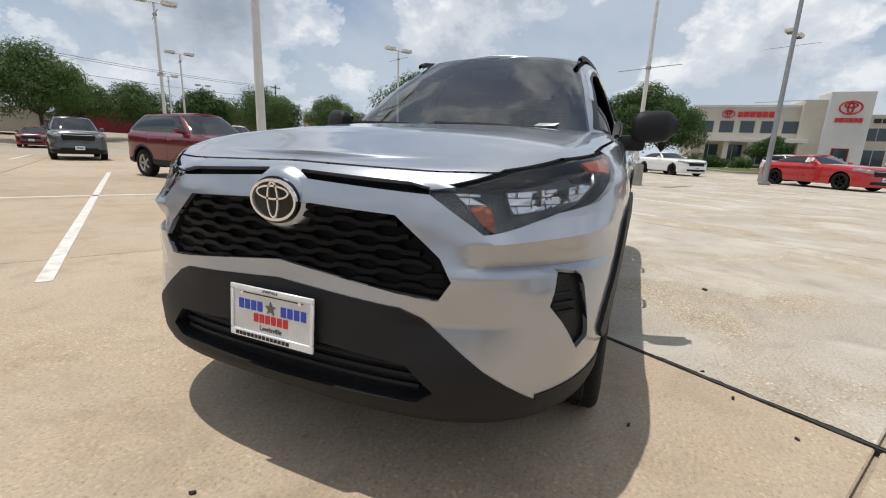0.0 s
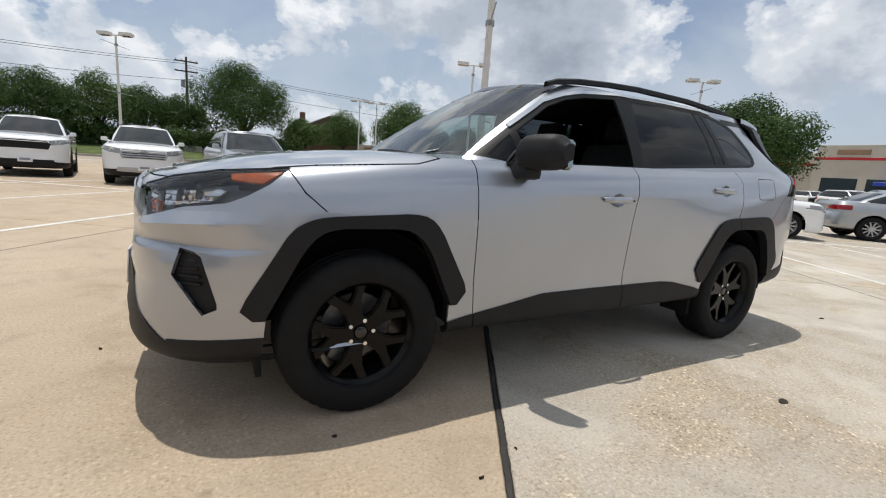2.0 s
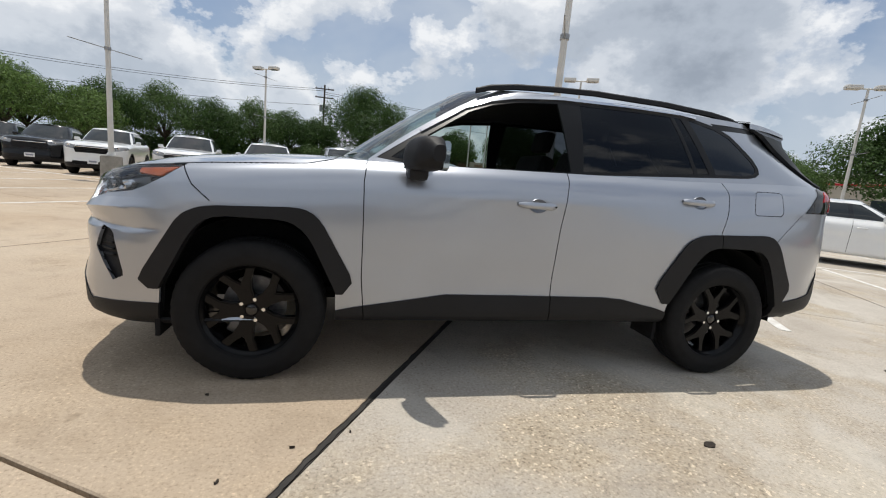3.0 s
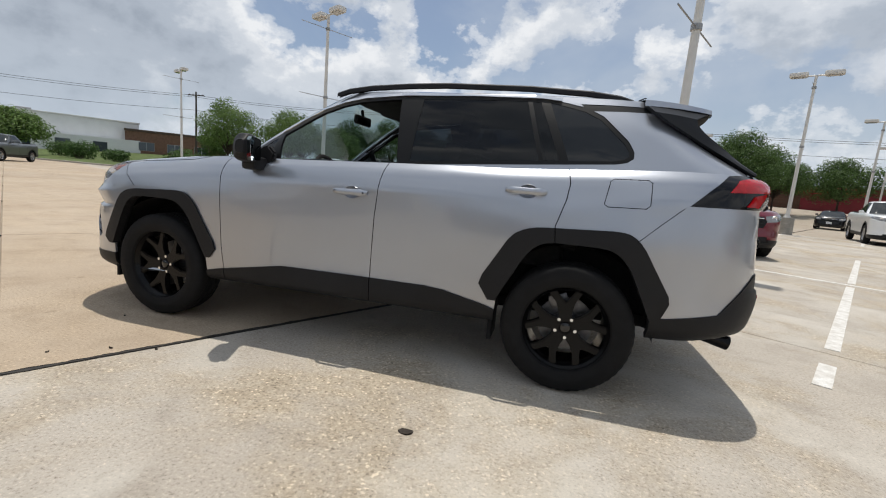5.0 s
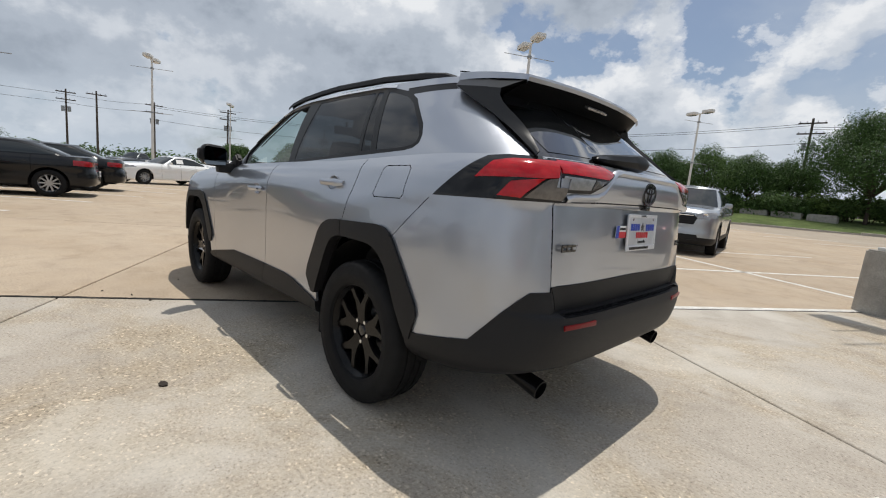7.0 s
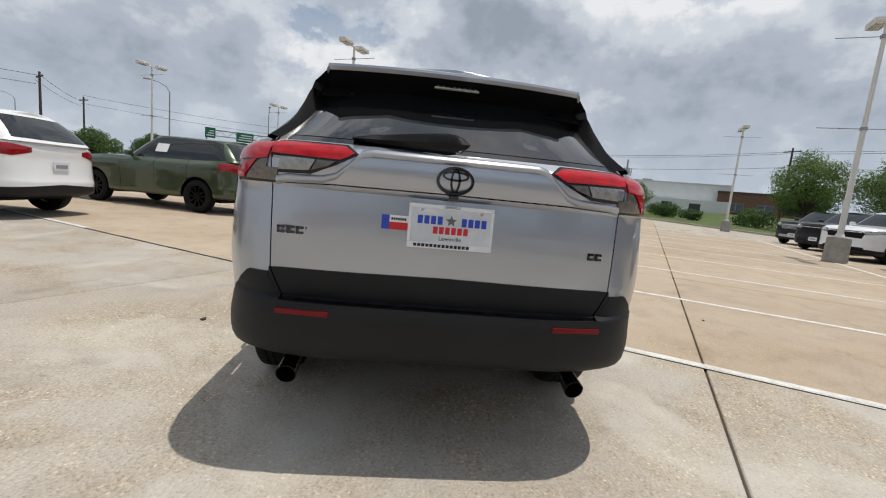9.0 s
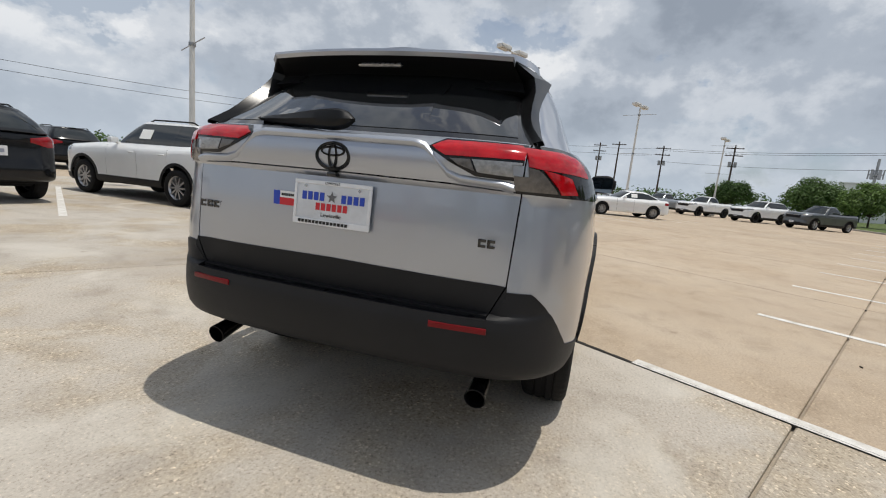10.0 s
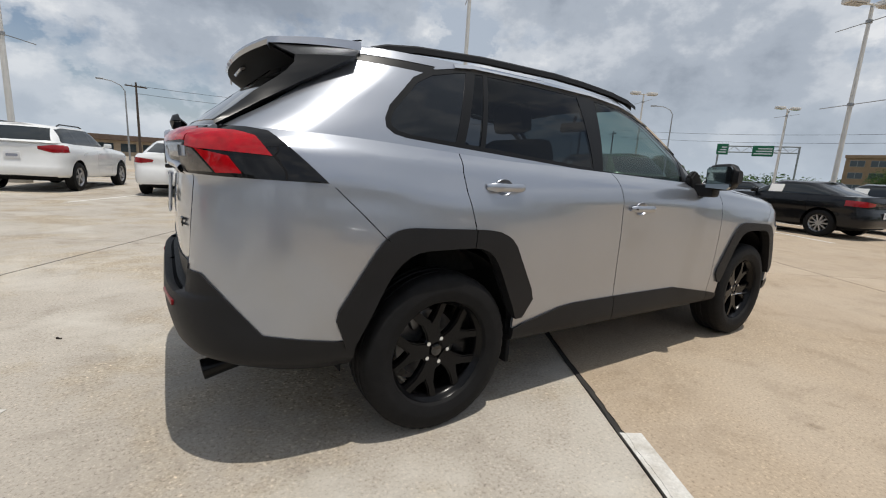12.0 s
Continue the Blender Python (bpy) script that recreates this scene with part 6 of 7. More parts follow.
ware = empty("warehouse", pose(84, -52, 0.4, 0, 0, 146), "white flat-roofed warehouse with a long plain wall", "building")
slab_box("wall", ware, WHITEW, -30, 0, -11, 13, 0, 6.6)
slab_box("lower_wall", ware, WHITEW, 0, 2.5, -11, 13, 0, 3.4)
slab_box("parapet", ware, GREYW, -30, 0.15, -11.1, 13.1, 6.5, 6.8)
slab_box("rooftop_unit", ware, POLEG, -8, -6.5, -4, -2, 6.8, 7.5)
for i in range(4):
    slab_box("doorway", ware, SHADEGL, 2.4, 2.55, -9 + i * 5, -7 + i * 5, 0, 2.6)
brown = empty("brown_building", pose(70, -66, 0.9, 0, 0, 135), "low brown brick building behind trees", "building")
slab_box("wall", brown, BRICK, -20, 0, -9, 7, 0, 4.6)
slab_box("parapet", brown, ROOFM, -20, 0.15, -9.1, 7.1, 4.6, 5.0)
for i in range(3):
    window(brown, 0.0, -7 + i * 4.5, -4.5 + i * 4.5, 1.2, 2.8)
mast = empty("phone_mast", pose(95, -50, 0.5), "grey phone mast with panel aerials", "mast")
b = bmesh.new()
cyl(b, (0, 0, 0), (0, 0, 11.5), 0.3, 0.2, 12)
part("shaft", b, POLEG, mast)
for k in range(6):
    a = k * math.pi / 3
    b = bmesh.new()
    box(b, -0.1, 0.1, -0.2, 0.2, 7.9, 9.6, 0.03, pose(1.0 * math.cos(a), 1.0 * math.sin(a), 0, 0, 0, math.degrees(a)), 1)
    part("aerial", b, POLEG, mast)
b = bmesh.new()
cyl(b, (0, 0, 8.6), (0, 0, 8.8), 1.0, 1.0, 12)
part("platform", b, POLEG, mast)

office = empty("office_building", pose(150, 26, 0.6, 0, 0, 180), "tan brick three-storey office block far off", "building")
slab_box("wall", office, TANBR, -25, 0, -13, 13, 0, 9.6)
slab_box("parapet", office, TANBR, -25, 0.3, -13.2, 13.2, 9.4, 10.2)
for s in range(3):
    for i in range(6):
        window(office, 0.0, -12 + i * 4.1, -9 + i * 4.1, 1.0 + s * 3.1, 2.6 + s * 3.1)

house = empty("house", pose(-14, -74, 1.6, 0, 0, 90), "brown brick house with a shingle gable roof", "house")
slab_box("wall", house, BRICK, -5, 4, -5, 6, 0, 3.6)
b = bmesh.new()
prism(b, [(-5.6, 3.4), (6.6, 3.4), (0.6, 6.6)], lambda u, v, t: (t, u, v), -5.6, 4.6)
part("roof", b, ROOFM, house, smooth=0)
b = bmesh.new()
prism(b, [(-1.0, 2.2), (5.5, 2.2), (5.5, 2.5), (2.2, 4.0), (-1.0, 2.5)], lambda u, v, t: (t, u, v), 4.4, 7.0)
part("porch_roof", b, ROOFM, house, smooth=0)
slab_box("chimney", house, BRICK, -2, -1.2, -3, -2.2, 3, 7.2)
window(house, 4.0, -3.5, -1.5, 1.0, 2.3)
window(house, 4.0, 1.5, 3.5, 1.0, 2.3)
h2 = empty("house", pose(-60, -74, 1.6, 0, 0, 60), "brown house with a broad low roof", "house")
slab_box("wall", h2, BRICK, -6, 4, -8, 8, 0, 3.2)
b = bmesh.new()
prism(b, [(-8.6, 3.0), (8.6, 3.0), (0.0, 6.0)], lambda u, v, t: (t, u, v), -6.6, 4.6)
part("roof", b, ROOFM, h2, smooth=0)

shed = empty("low_red_building", pose(-37, -62, 1.3, 0, 0, 62), "low dark red shop front behind trees", "building")
slab_box("wall", shed, DARKRW, -8, 0, -9, 9, 0, 3.4)
slab_box("fascia", shed, REDS, 0, 0.2, -7, 1, 2.4, 3.2)

cont = empty("storage_container", pose(-18.5, -55, rise(-18.5, -55), 0, 0, -12), "beige ribbed steel storage container", "container")
slab_box("box_wall", cont, CREAM, -3.2, 3.2, -1.2, 1.2, 0.15, 2.6)
for i in range(16):
    slab_box("rib", cont, CREAM, -3.05 + i * 0.4, -2.9 + i * 0.4, 1.2, 1.24, 0.3, 2.5, 0.0)
slab_box("vent_panel", cont, TANBR, 1.2, 2.6, 1.24, 1.27, 2.0, 2.3, 0.0)

fence = tagged(empty("fence", pose(0, 0, 0), "tall brown stained board fence", "fence"), kind="structure")
fb = bmesh.new()
box(fb, -0.068, 0.068, -0.012, 0.012, -0.3, 2.0, 0.0)
fm = bpy.data.meshes.new("board")
fb.to_mesh(fm)
fb.free()
fm.materials.append(FENCE)
for i in range(280):
    x = -36 + i * 0.165
    y = -64.5 + 0.03 * math.sin(x)
    o = new("board", fm)
    o.matrix_basis = pose(x, y, rise(x, y) + 0.03 * math.sin(i * 1.7))
    o.parent = fence
b = bmesh.new()
for z in (0.4, 1.6):
    box(b, -36, 10.2, -64.46, -64.40, 1.55 + z - 0.05, 1.55 + z + 0.05)
part("rail", b, FENCE, fence, smooth=0)

for x, y, L in ((1.5, -51.0, 2.2), (4.2, -51.3, 2.4), (6.9, -51.6, 2.4)):
    e = empty("concrete_block", pose(x, y, rise(x, y), 0, 0, -6), "grey concrete barrier block beside the grass", "barrier", "concrete blocks")
    b = bmesh.new()
    box(b, -L / 2, L / 2, -0.4, 0.4, 0, 0.85, 0.05)
    part("block", b, CONC, e)
    b = bmesh.new()
    box(b, -L / 2 + 0.1, L / 2 - 0.1, -0.3, 0.3, 0.85, 0.95, 0.03)
    part("ridge", b, CONC, e)

# road sign gantry
GREEN = mat("green_road_sign", (0.01, 0.14, 0.07), 0.5)
gan = empty("sign_gantry", pose(99.5, 39.4, 0.3, 0, 0, 112), "steel road gantry with green signs", "gantry")
for s in (-6.7, 6.7):
    for d in (-0.5, 0.5):
        slab_box("leg", gan, POLEG, s - 0.13, s + 0.13, d - 0.13, d + 0.13, 0, 9.0)
for z in (7.7, 8.9):
    for d in (-0.5, 0.5):
        slab_box("chord", gan, POLEG, -6.7, 6.7, d - 0.08, d + 0.08, z - 0.08, z + 0.08)
for k in range(10):
    b = bmesh.new()
    x = -6.7 + k * 1.34
    cyl(b, (x, -0.5, 7.7 if k % 2 else 8.9), (x + 1.34, -0.5, 8.9 if k % 2 else 7.7), 0.05, seg=6)
    part("brace", b, POLEG, gan)
for x0, x1, z0, z1 in ((5.0, 7.0, 7.2, 9.3), (-2.7, 0.8, 7.0, 9.0)):
    for yy in (-0.85, 0.85):
        p = slab_box("road_sign", gan, GREEN, x0, x1, yy - 0.05, yy + 0.05, z0, z1)
        for r in range(3):
            slab_box("sign_bar", p, WHITEP, x0 + 0.25, x1 - 0.3 - 0.3 * r, yy - 0.07, yy + 0.07, z0 + 0.3 + 0.5 * r, z0 + 0.52 + 0.5 * r, 0.0)

# low shops across the road
SHOPW = mat("tan_shop_wall", (0.36, 0.29, 0.21), 0.85, vary=0.12, scale=1.5)
SHOPR = mat("brown_shop_roof", (0.12, 0.085, 0.065), 0.8, vary=0.2, scale=2)
shop = empty("low_shop", pose(-6.0, 97, 0.0, 0, 0, 0), "low tan shop building with brown roof", "building")
slab_box("wall", shop, SHOPW, -7, 7, -4, 4, 0, 2.6)
slab_box("roof", shop, SHOPR, -7.6, 7.6, -4.8, 4.6, 2.6, 3.5)
for k in range(4):
    slab_box("shop_window", shop, SHADEGL, -6 + 3.2 * k, -3.8 + 3.2 * k, -4.06, -3.98, 0.7, 2.1)

# ---- other vehicles ----
def carpaint(name, c, metal=0.3):
    return mat(name, c, 0.28, metal, 1.0, vary=0.03, scale=3)


PW = carpaint("white_paint", (0.78, 0.79, 0.79), 0.0)
PS = carpaint("silver_paint", (0.38, 0.40, 0.42), 0.6)
PR = carpaint("ruby_red_paint", (0.13, 0.001, 0.011), 0.2)
PR2 = carpaint("bright_red_paint", (0.42, 0.012, 0.015), 0.1)
PK = mat("black_paint", (0.004, 0.0045, 0.006), 0.22, 0, 0.25, 0.35, vary=0.03, scale=3)
PG = carpaint("graphite_paint", (0.085, 0.092, 0.098), 0.5)
BGRED = mat("tail_lamp_red", (0.26, 0.004, 0.008), 0.14, 0, 0.5, 0.4, vary=0.2, scale=12)
POL = carpaint("olive_green_paint", (0.045, 0.065, 0.028), 0.3)
ALLOY = mat("silver_alloy", (0.42, 0.42, 0.43), 0.35, 0.8)
BGL = mat("car_window", (0.018, 0.022, 0.024), 0.03, 0, 0, 0.7)


def bg_wheel(spokes, material):
    t = bmesh.new()
    lathe(t, [(0.64, 0.10), (0.70, 0.115), (0.90, 0.115), (0.98, 0.095), (1.0, 0.06), (1.0, -0.06), (0.97, -0.1), (0.7, -0.11)], 40)
    r = bmesh.new()
    lathe(r, [(0.56, -0.06), (0.58, 0.06), (0.62, 0.085), (0.655, 0.10)], 40)
    star = []
    for k in range(spokes):
        a, h, w = 2 * math.pi * k / spokes, math.pi / spokes, 0.075 if spokes < 8 else 0.05
        star += [(0.16 * math.cos(a - h * 0.98), 0.16 * math.sin(a - h * 0.98)), (0.61 * math.cos(a - w / 0.61), 0.61 * math.sin(a - w / 0.61)), (0.61 * math.cos(a + w / 0.61), 0.61 * math.sin(a + w / 0.61))]
    prism(r, star, lambda u, v, t: (u, t, v), 0.02, 0.082)
    bk = bmesh.new()
    lathe(bk, [(0.0, -0.02), (0.56, -0.02)], 24)
    out = []
    for nm, bb, mt in (("tyre", t, RUBBER), ("rim", r, material), ("brake_disc", bk, MATTBLK)):
        me = bpy.data.meshes.new(nm)
        bb.to_mesh(me)
        bb.free()
        me.materials.append(mt)
        me.shade_smooth()
        me.set_sharp_from_angle(angle=radians(35))
        out.append(me)
    return out


BW = {("a", 10): bg_wheel(10, ALLOY), ("k", 10): bg_wheel(10, RIMBLK), ("a", 5): bg_wheel(5, ALLOY), ("k", 5): bg_wheel(5, RIMBLK), ("k", 7): bg_wheel(7, RIMBLK)}


def vehicle(name, label, category, at, heading, paint, kind="suv", L=4.7, W=1.87, H=1.70, wb=2.72, hood=1.05, belt=1.14, wr=0.36, rim=("a", 5), clad=True, grille=CLAD, paper=None, rails=False, spare=False, badge=False, group="parked cars"):
    e = empty(name, pose(at[0], at[1], rise(*at), 0, 0, heading), label, category, group)
    h, w = L / 2, W / 2
    fx, rx = wb / 2 + (0.0 if kind != "pickup" else 0.05), -wb / 2
    deck = {"suv": belt + 0.07, "sedan": belt + 0.04, "coupe": belt + 0.05, "pickup": belt + 0.06}[kind]
    zk = (h - 0.1, h - 0.55, h - 1.5, -h + 1.3, -h + 0.5, -h + 0.05)
    n = (14, 44, 14)
    gc = 0.20 + (0.06 if kind in ("suv", "pickup") else -0.02)
    R = lambda zf, zs, zr, dx, dr, k, nf=3.4, nr=4.6: half_ring(h - dx, -h + dr, w * k, nf, nr, h - 0.85, -h + 0.8, zk, (zf, zf + (zs - zf) * 0.25, zs, zs + (zr - zs) * 0.4, zr, zr), n)
    rings = [
        R(gc, gc + 0.05, gc + 0.10, 0.07, 0.10, 0.93),
        R(gc + 0.08, gc + 0.10, gc + 0.15, 0.01, 0.02, 0.975),
        R(gc + 0.25, gc + 0.25, gc + 0.32, 0.0, 0.0, 0.985),
        R(0.62, 0.62, 0.66, 0.02, 0.02, 0.985),
        R(hood - 0.22, belt - 0.24, deck - 0.28, 0.03, 0.06, 1.0),
        R(hood - 0.10, belt - 0.10, deck - 0.10, 0.07, 0.06, 0.985),
        R(hood - 0.03, belt, deck, 0.16, 0.10, 0.90),
    ]
    g = bmesh.new()
    gl = g.faces.layers.int.new("tag")
    sheet(g, loft(rings, {3, 5}, 3))
    crown = lambda x: 0.05 * smoothstep(h, h - 0.5, x) if x > 0 else 0.03
    for f in cap(g, rings[-1], 0, len(rings[-1]), crown, 8, 3):
        f[gl] = 9
    bmesh.ops.remove_doubles(g, verts=g.verts, dist=1e-5)
    lt = lambda c: c.y > 0.45 * w
    for cx in (fx, rx):
        circ = lambda r, flat: [(cx + r * math.cos(math.pi * k / 14), wr + flat + r * math.sin(math.pi * k / 14)) for k in range(15)] + [(cx - r, 0.05), (cx + r, 0.05)]
        if clad:
            cut(g, gl, circ(wr * 1.34, 0.0), "side", lt, 1, {0})
        cut(g, gl, circ(wr * 1.18, 0.0), "side", lt, 2, {0, 1})
    if clad:
        cut(g, gl, [(fx - wr * 1.1, 0.1), (fx - wr * 1.1, gc + 0.20), (rx + wr * 1.1, gc + 0.22), (rx + wr * 1.1, 0.1)], "side", lt, 1, {0})
        cut(g, gl, [(-0.01, 0.1), (-0.01, gc + 0.22), (w + 0.1, gc + 0.16), (w + 0.1, 0.1)], "end", lambda c: c.x > fx + wr, 1, {0})
        cut(g, gl, [(-0.01, 0.1), (-0.01, gc + 0.30), (w + 0.1, gc + 0.24), (w + 0.1, 0.1)], "end", lambda c: c.x < rx - wr, 1, {0})
    nose_t = lambda c: c.x > fx + 0.2
    tail_t = lambda c: c.x < rx - 0.2
    wrap_f, wrap_r = lambda c: c.x > h - 0.62, lambda c: c.x < -h + (0.40 if kind != "pickup" else 0.16)
    cut(g, gl, [(-0.01, hood - 0.36), (-0.01, hood - 0.12), (w * 0.50, hood - 0.13), (w * 0.58, hood - 0.22), (w * 0.52, hood - 0.37)], "end", nose_t, 3, {0})
    cut(g, gl, [(-0.01, gc + 0.10), (-0.01, gc + 0.24), (w * 0.62, gc + 0.24), (w * 0.66, gc + 0.12)], "end", nose_t, 3, {0, 1})
    cut(g, gl, [(w * 0.57, hood - 0.245), (w * 0.53, hood - 0.12), (w * 0.80, hood - 0.075), (w * 1.02, hood - 0.05), (w * 1.02, hood - 0.14), (w * 0.8, hood - 0.22)], "end", wrap_f, 4, {0})
    if kind == "suv":
        tl = [(w * 0.50, deck - 0.17), (w * 0.50, deck - 0.10), (w * 0.80, deck - 0.055), (w * 1.02, deck - 0.05), (w * 1.02, deck - 0.22), (w * 0.78, deck - 0.24)]
    elif kind == "pickup":
        tl = [(w * 0.80, deck - 0.42), (w * 0.80, deck - 0.08), (w * 1.02, deck - 0.08), (w * 1.02, deck - 0.42)]
    else:
        tl = [(w * 0.48, deck - 0.20), (w * 0.46, deck - 0.14), (w * 0.80, deck - 0.10), (w * 1.02, deck - 0.09), (w * 1.02, deck - 0.22), (w * 0.75, deck - 0.235)]
    cut(g, gl, tl, "end", wrap_r, 5, {0})
    if not clad:
        cut(g, gl, [(-0.01, 0.1), (-0.01, gc + 0.14), (w * 0.8, gc + 0.12), (w * 0.8, 0.1)], "end", tail_t, 3, {0})
    G2 = {0, 1}
    doors = {"suv": (0.62, -0.28, -1.12), "sedan": (0.60, -0.30, -1.05), "coupe": (0.55, -0.80), "pickup": (0.72, -0.18, -0.92)}[kind]
    for dx in doors:
        dx = dx * wb / 2.7
        strip(g, gl, [(dx, gc + 0.12), (dx + 0.02, belt + 0.1)], 0.008, "side", lt, 6, G2)
    # cabin
    base_f, top_f, top_r, base_r = {"suv": (0.28, 0.02, -0.80, -0.985), "sedan": (0.23, -0.02, -0.48, -0.80), "coupe": (0.16, -0.06, -0.50, -0.82), "pickup": (0.30, 0.10, -0.25, -0.36)}[kind]
    base_f, top_f, top_r, base_r = (k * h for k in (base_f, top_f, top_r, base_r))
    if spare:
        base_f, top_f, top_r, base_r = 0.22 * h, 0.10 * h, -0.97 * h, -0.985 * h
    rings2 = []
    for t in (0, 0.35, 0.7, 1.0):
        m = lambda a, c: a + (c - a) * t
        kx = 4 * t * (1 - t)
        zf, zr = m(hood + 0.02, H - 0.07), m(deck - 0.01, H - 0.09)
        zs = m(belt - 0.02, H - 0.06)
        rings2.append(half_ring(m(base_f + 0.15, top_f) + 0.03 * kx, m(base_r, top_r) - 0.03 * kx, m(w * 0.885, w * 0.66) + 0.03 * kx, 3.6, 4.0, m(base_f - 0.45, top_f - 0.5), m(base_r + 0.5, top_r + 0.5), (h, base_f - 0.2, 0.0, -0.5, base_r + 0.3, -h), (zf, zf, zs, zs, zr, zr), (12, 34, 12)))
    c2 = bmesh.new()
    cl = c2.faces.layers.int.new("tag")
    sheet(c2, loft(rings2, set(), 4))
    for f in cap(c2, rings2[-1], 0, len(rings2[-1]), lambda x: 0.05, 8, 2.5):
        f[cl] = 9
    bmesh.ops.remove_doubles(c2, verts=c2.verts, dist=1e-5)
    z0, z1 = belt + 0.035, H - 0.105
    cut(c2, cl, [(base_f - 0.22, z0 - 0.01), (top_f - 0.12, z1 - 0.01), (top_f - 0.35, z1), (top_r + 0.35, z1), (top_r + 0.05, z1 - 0.05), (base_r + 0.30, z0 + 0.06), (base_r + 0.38, z0 + 0.02)], "side", lambda c: c.y > 0.3 * w, 7, {0, 9})
    pil = {"suv": (-0.28, -1.12), "sedan": (-0.30,), "coupe": (), "pickup": (-0.18,)}[kind]
    for dx in pil:
        dx = dx * wb / 2.7
        strip(c2, cl, [(dx, belt - 0.05), (dx - 0.06, H)], 0.075, "side", lambda c: c.y > 0.3 * w, 10, {7})
    cut(c2, cl, [(-0.01, hood - 0.1), (w * 0.80, hood - 0.1), (w * 0.79, hood + 0.10), (w * 0.63, H - 0.09), (-0.01, H - 0.075)], "end", lambda c: c.x > top_f - 0.12, 8, {0, 7})
    cut(c2, cl, [(-0.01, deck + 0.03), (w * 0.74, deck + 0.04), (w * 0.60, H - 0.13), (-0.01, H - 0.12)], "end", lambda c: c.x < top_r + 0.1, 11, {0, 7})
    sk = lambda nm, src, tags, mt, d=0.0, lab="": part(nm, thicken(push(take(*src, tags), d), 0.012), mt, e, lab)
    bodysrc, cabsrc = (g, gl), (c2, cl)
    sk("body", bodysrc, {0, 9}, paint)
    if clad:
        sk("cladding", bodysrc, {1}, CLAD, 0.006)
    sk("grille", bodysrc, {3}, grille, -0.01)
    for sd in (False, "right"):
        part("headlight", thicken(push(take(g, gl, {4}, sd), 0.003), 0.01), CLEARL, e)
        part("tail_light", thicken(push(take(g, gl, {5}, sd), 0.004), 0.01), BGRED, e)
        for dx in doors:
            part("door_gap", thicken(push(take(g, gl, {6}, sd, lambda c: abs(c.x - dx * wb / 2.7) < 0.2), -0.006), -0.005), SEAM, e)
        part("side_window", thicken(push(take(c2, cl, {7}, sd), -0.003), 0.004), BGL, e)
        for dx in pil:
            part("pillar", thicken(take(c2, cl, {10}, sd, lambda c: abs(c.x - dx * wb / 2.7) < 0.2), 0.004), GLOSSBLK, e)
    sk("roof", cabsrc, {0, 9}, paint)
    sk("windscreen", cabsrc, {8}, BGL, -0.002)
    sk("rear_window", cabsrc, {11}, BGL, -0.002)
    g.free()
    c2.free()
    ty, rm, dk = BW[rim]
    for cx in (fx, rx):
        for s in (1, -1):
            o = new("wheel", rm)
            o.parent = e
            o.matrix_basis = pose(cx, s * (w - 0.125), wr, 0, 0, 0 if s > 0 else 180) @ Matrix.Diagonal((wr, 1, wr, 1))
            for nm, me in (("tyre", ty), ("brake_disc", dk)):
                q = new(nm, me)
                q.parent = o
    b = bmesh.new()
    box(b, -h + 0.25, h - 0.25, -w * 0.72, w * 0.72, gc + 0.06, gc + 0.3, 0.03)
    for cx in (fx, rx):
        box(b, cx - wr * 1.2, cx + wr * 1.2, -w * 0.70, w * 0.70, gc, wr * 2.25, 0.02)
    part("underbody", b, MATTBLK, e)
    for s in (1, -1):
        b = bmesh.new()
        box(b, -0.07, 0.06, -0.085, 0.085, -0.060, 0.060, 0.035, pose(base_f - 0.30, s * (w * 0.90 + 0.115), belt + 0.075))
        cyl(b, (base_f - 0.30, s * w * 0.86, belt), (base_f - 0.28, s * (w * 0.90 + 0.06), belt + 0.05), 0.03, seg=8)
        part("door_mirror", b, paint, e)
        for dx in doors[1:]:
            b = bmesh.new()
            box(b, -0.09, 0.09, -0.012, 0.012, -0.014, 0.014, 0.008, pose(dx * wb / 2.7 + 0.17, s * (w * 0.99 + 0.008), belt - 0.15), 1)
            part("door_handle", b, paint, e)
        if rails:
            b = bmesh.new()
            tube(b, [(top_f - 0.30, s * w * 0.61, H - 0.055), (top_f - 0.42, s * w * 0.61, H - 0.012), (top_r + 0.45, s * w * 0.61, H - 0.018), (top_r + 0.32, s * w * 0.61, H - 0.065)], 0.016)
            part("roof_rail", b, CLAD, e)
    for sx, z in ((1, 0.50), (-1, 0.86 if kind == "suv" else 0.62)):
        b = bmesh.new()
        box(b, -0.006, 0.006, -0.155, 0.155, -0.078, 0.078, 0.003, pose(sx * (h + 0.012) - (0.035 if sx < 0 and kind == "suv" else 0) * sx, 0, z), 1)
        pl = part("number_plate", b, WHITEP, e)
        b = bmesh.new()
        box(b, -0.004, 0.004, -0.11, 0.11, -0.03, 0.03, 0.0, pose(sx * (h + 0.019) - (0.035 if sx < 0 and kind == "suv" else 0) * sx, 0, z))
        part("plate_bar", b, mat("plate_print", (0.25, 0.27, 0.33), 0.5), pl, smooth=0)
    # grille bars, fog lamps and lamp cells of the nose
    hf = lambda y: h - 0.85 + 0.82 * (1 - min(1, abs(y) / w) ** 3.4) ** (1 / 3.4)
    for k in range(4):
        b = bmesh.new()
        z = hood - 0.335 + 0.058 * k
        lim = w * (0.50 if k else 0.48)
        rows = [[Vector((hf(y) + dx, y, z + dz)) for dx, dz in ((-0.03, -0.010), (0.004, -0.010), (0.008, 0.0), (0.004, 0.010), (-0.03, 0.010))] for y in [-lim + lim * i / 6 for i in range(13)]]
        sheet(b, rows)
        bmesh.ops.recalc_face_normals(b, faces=b.faces)
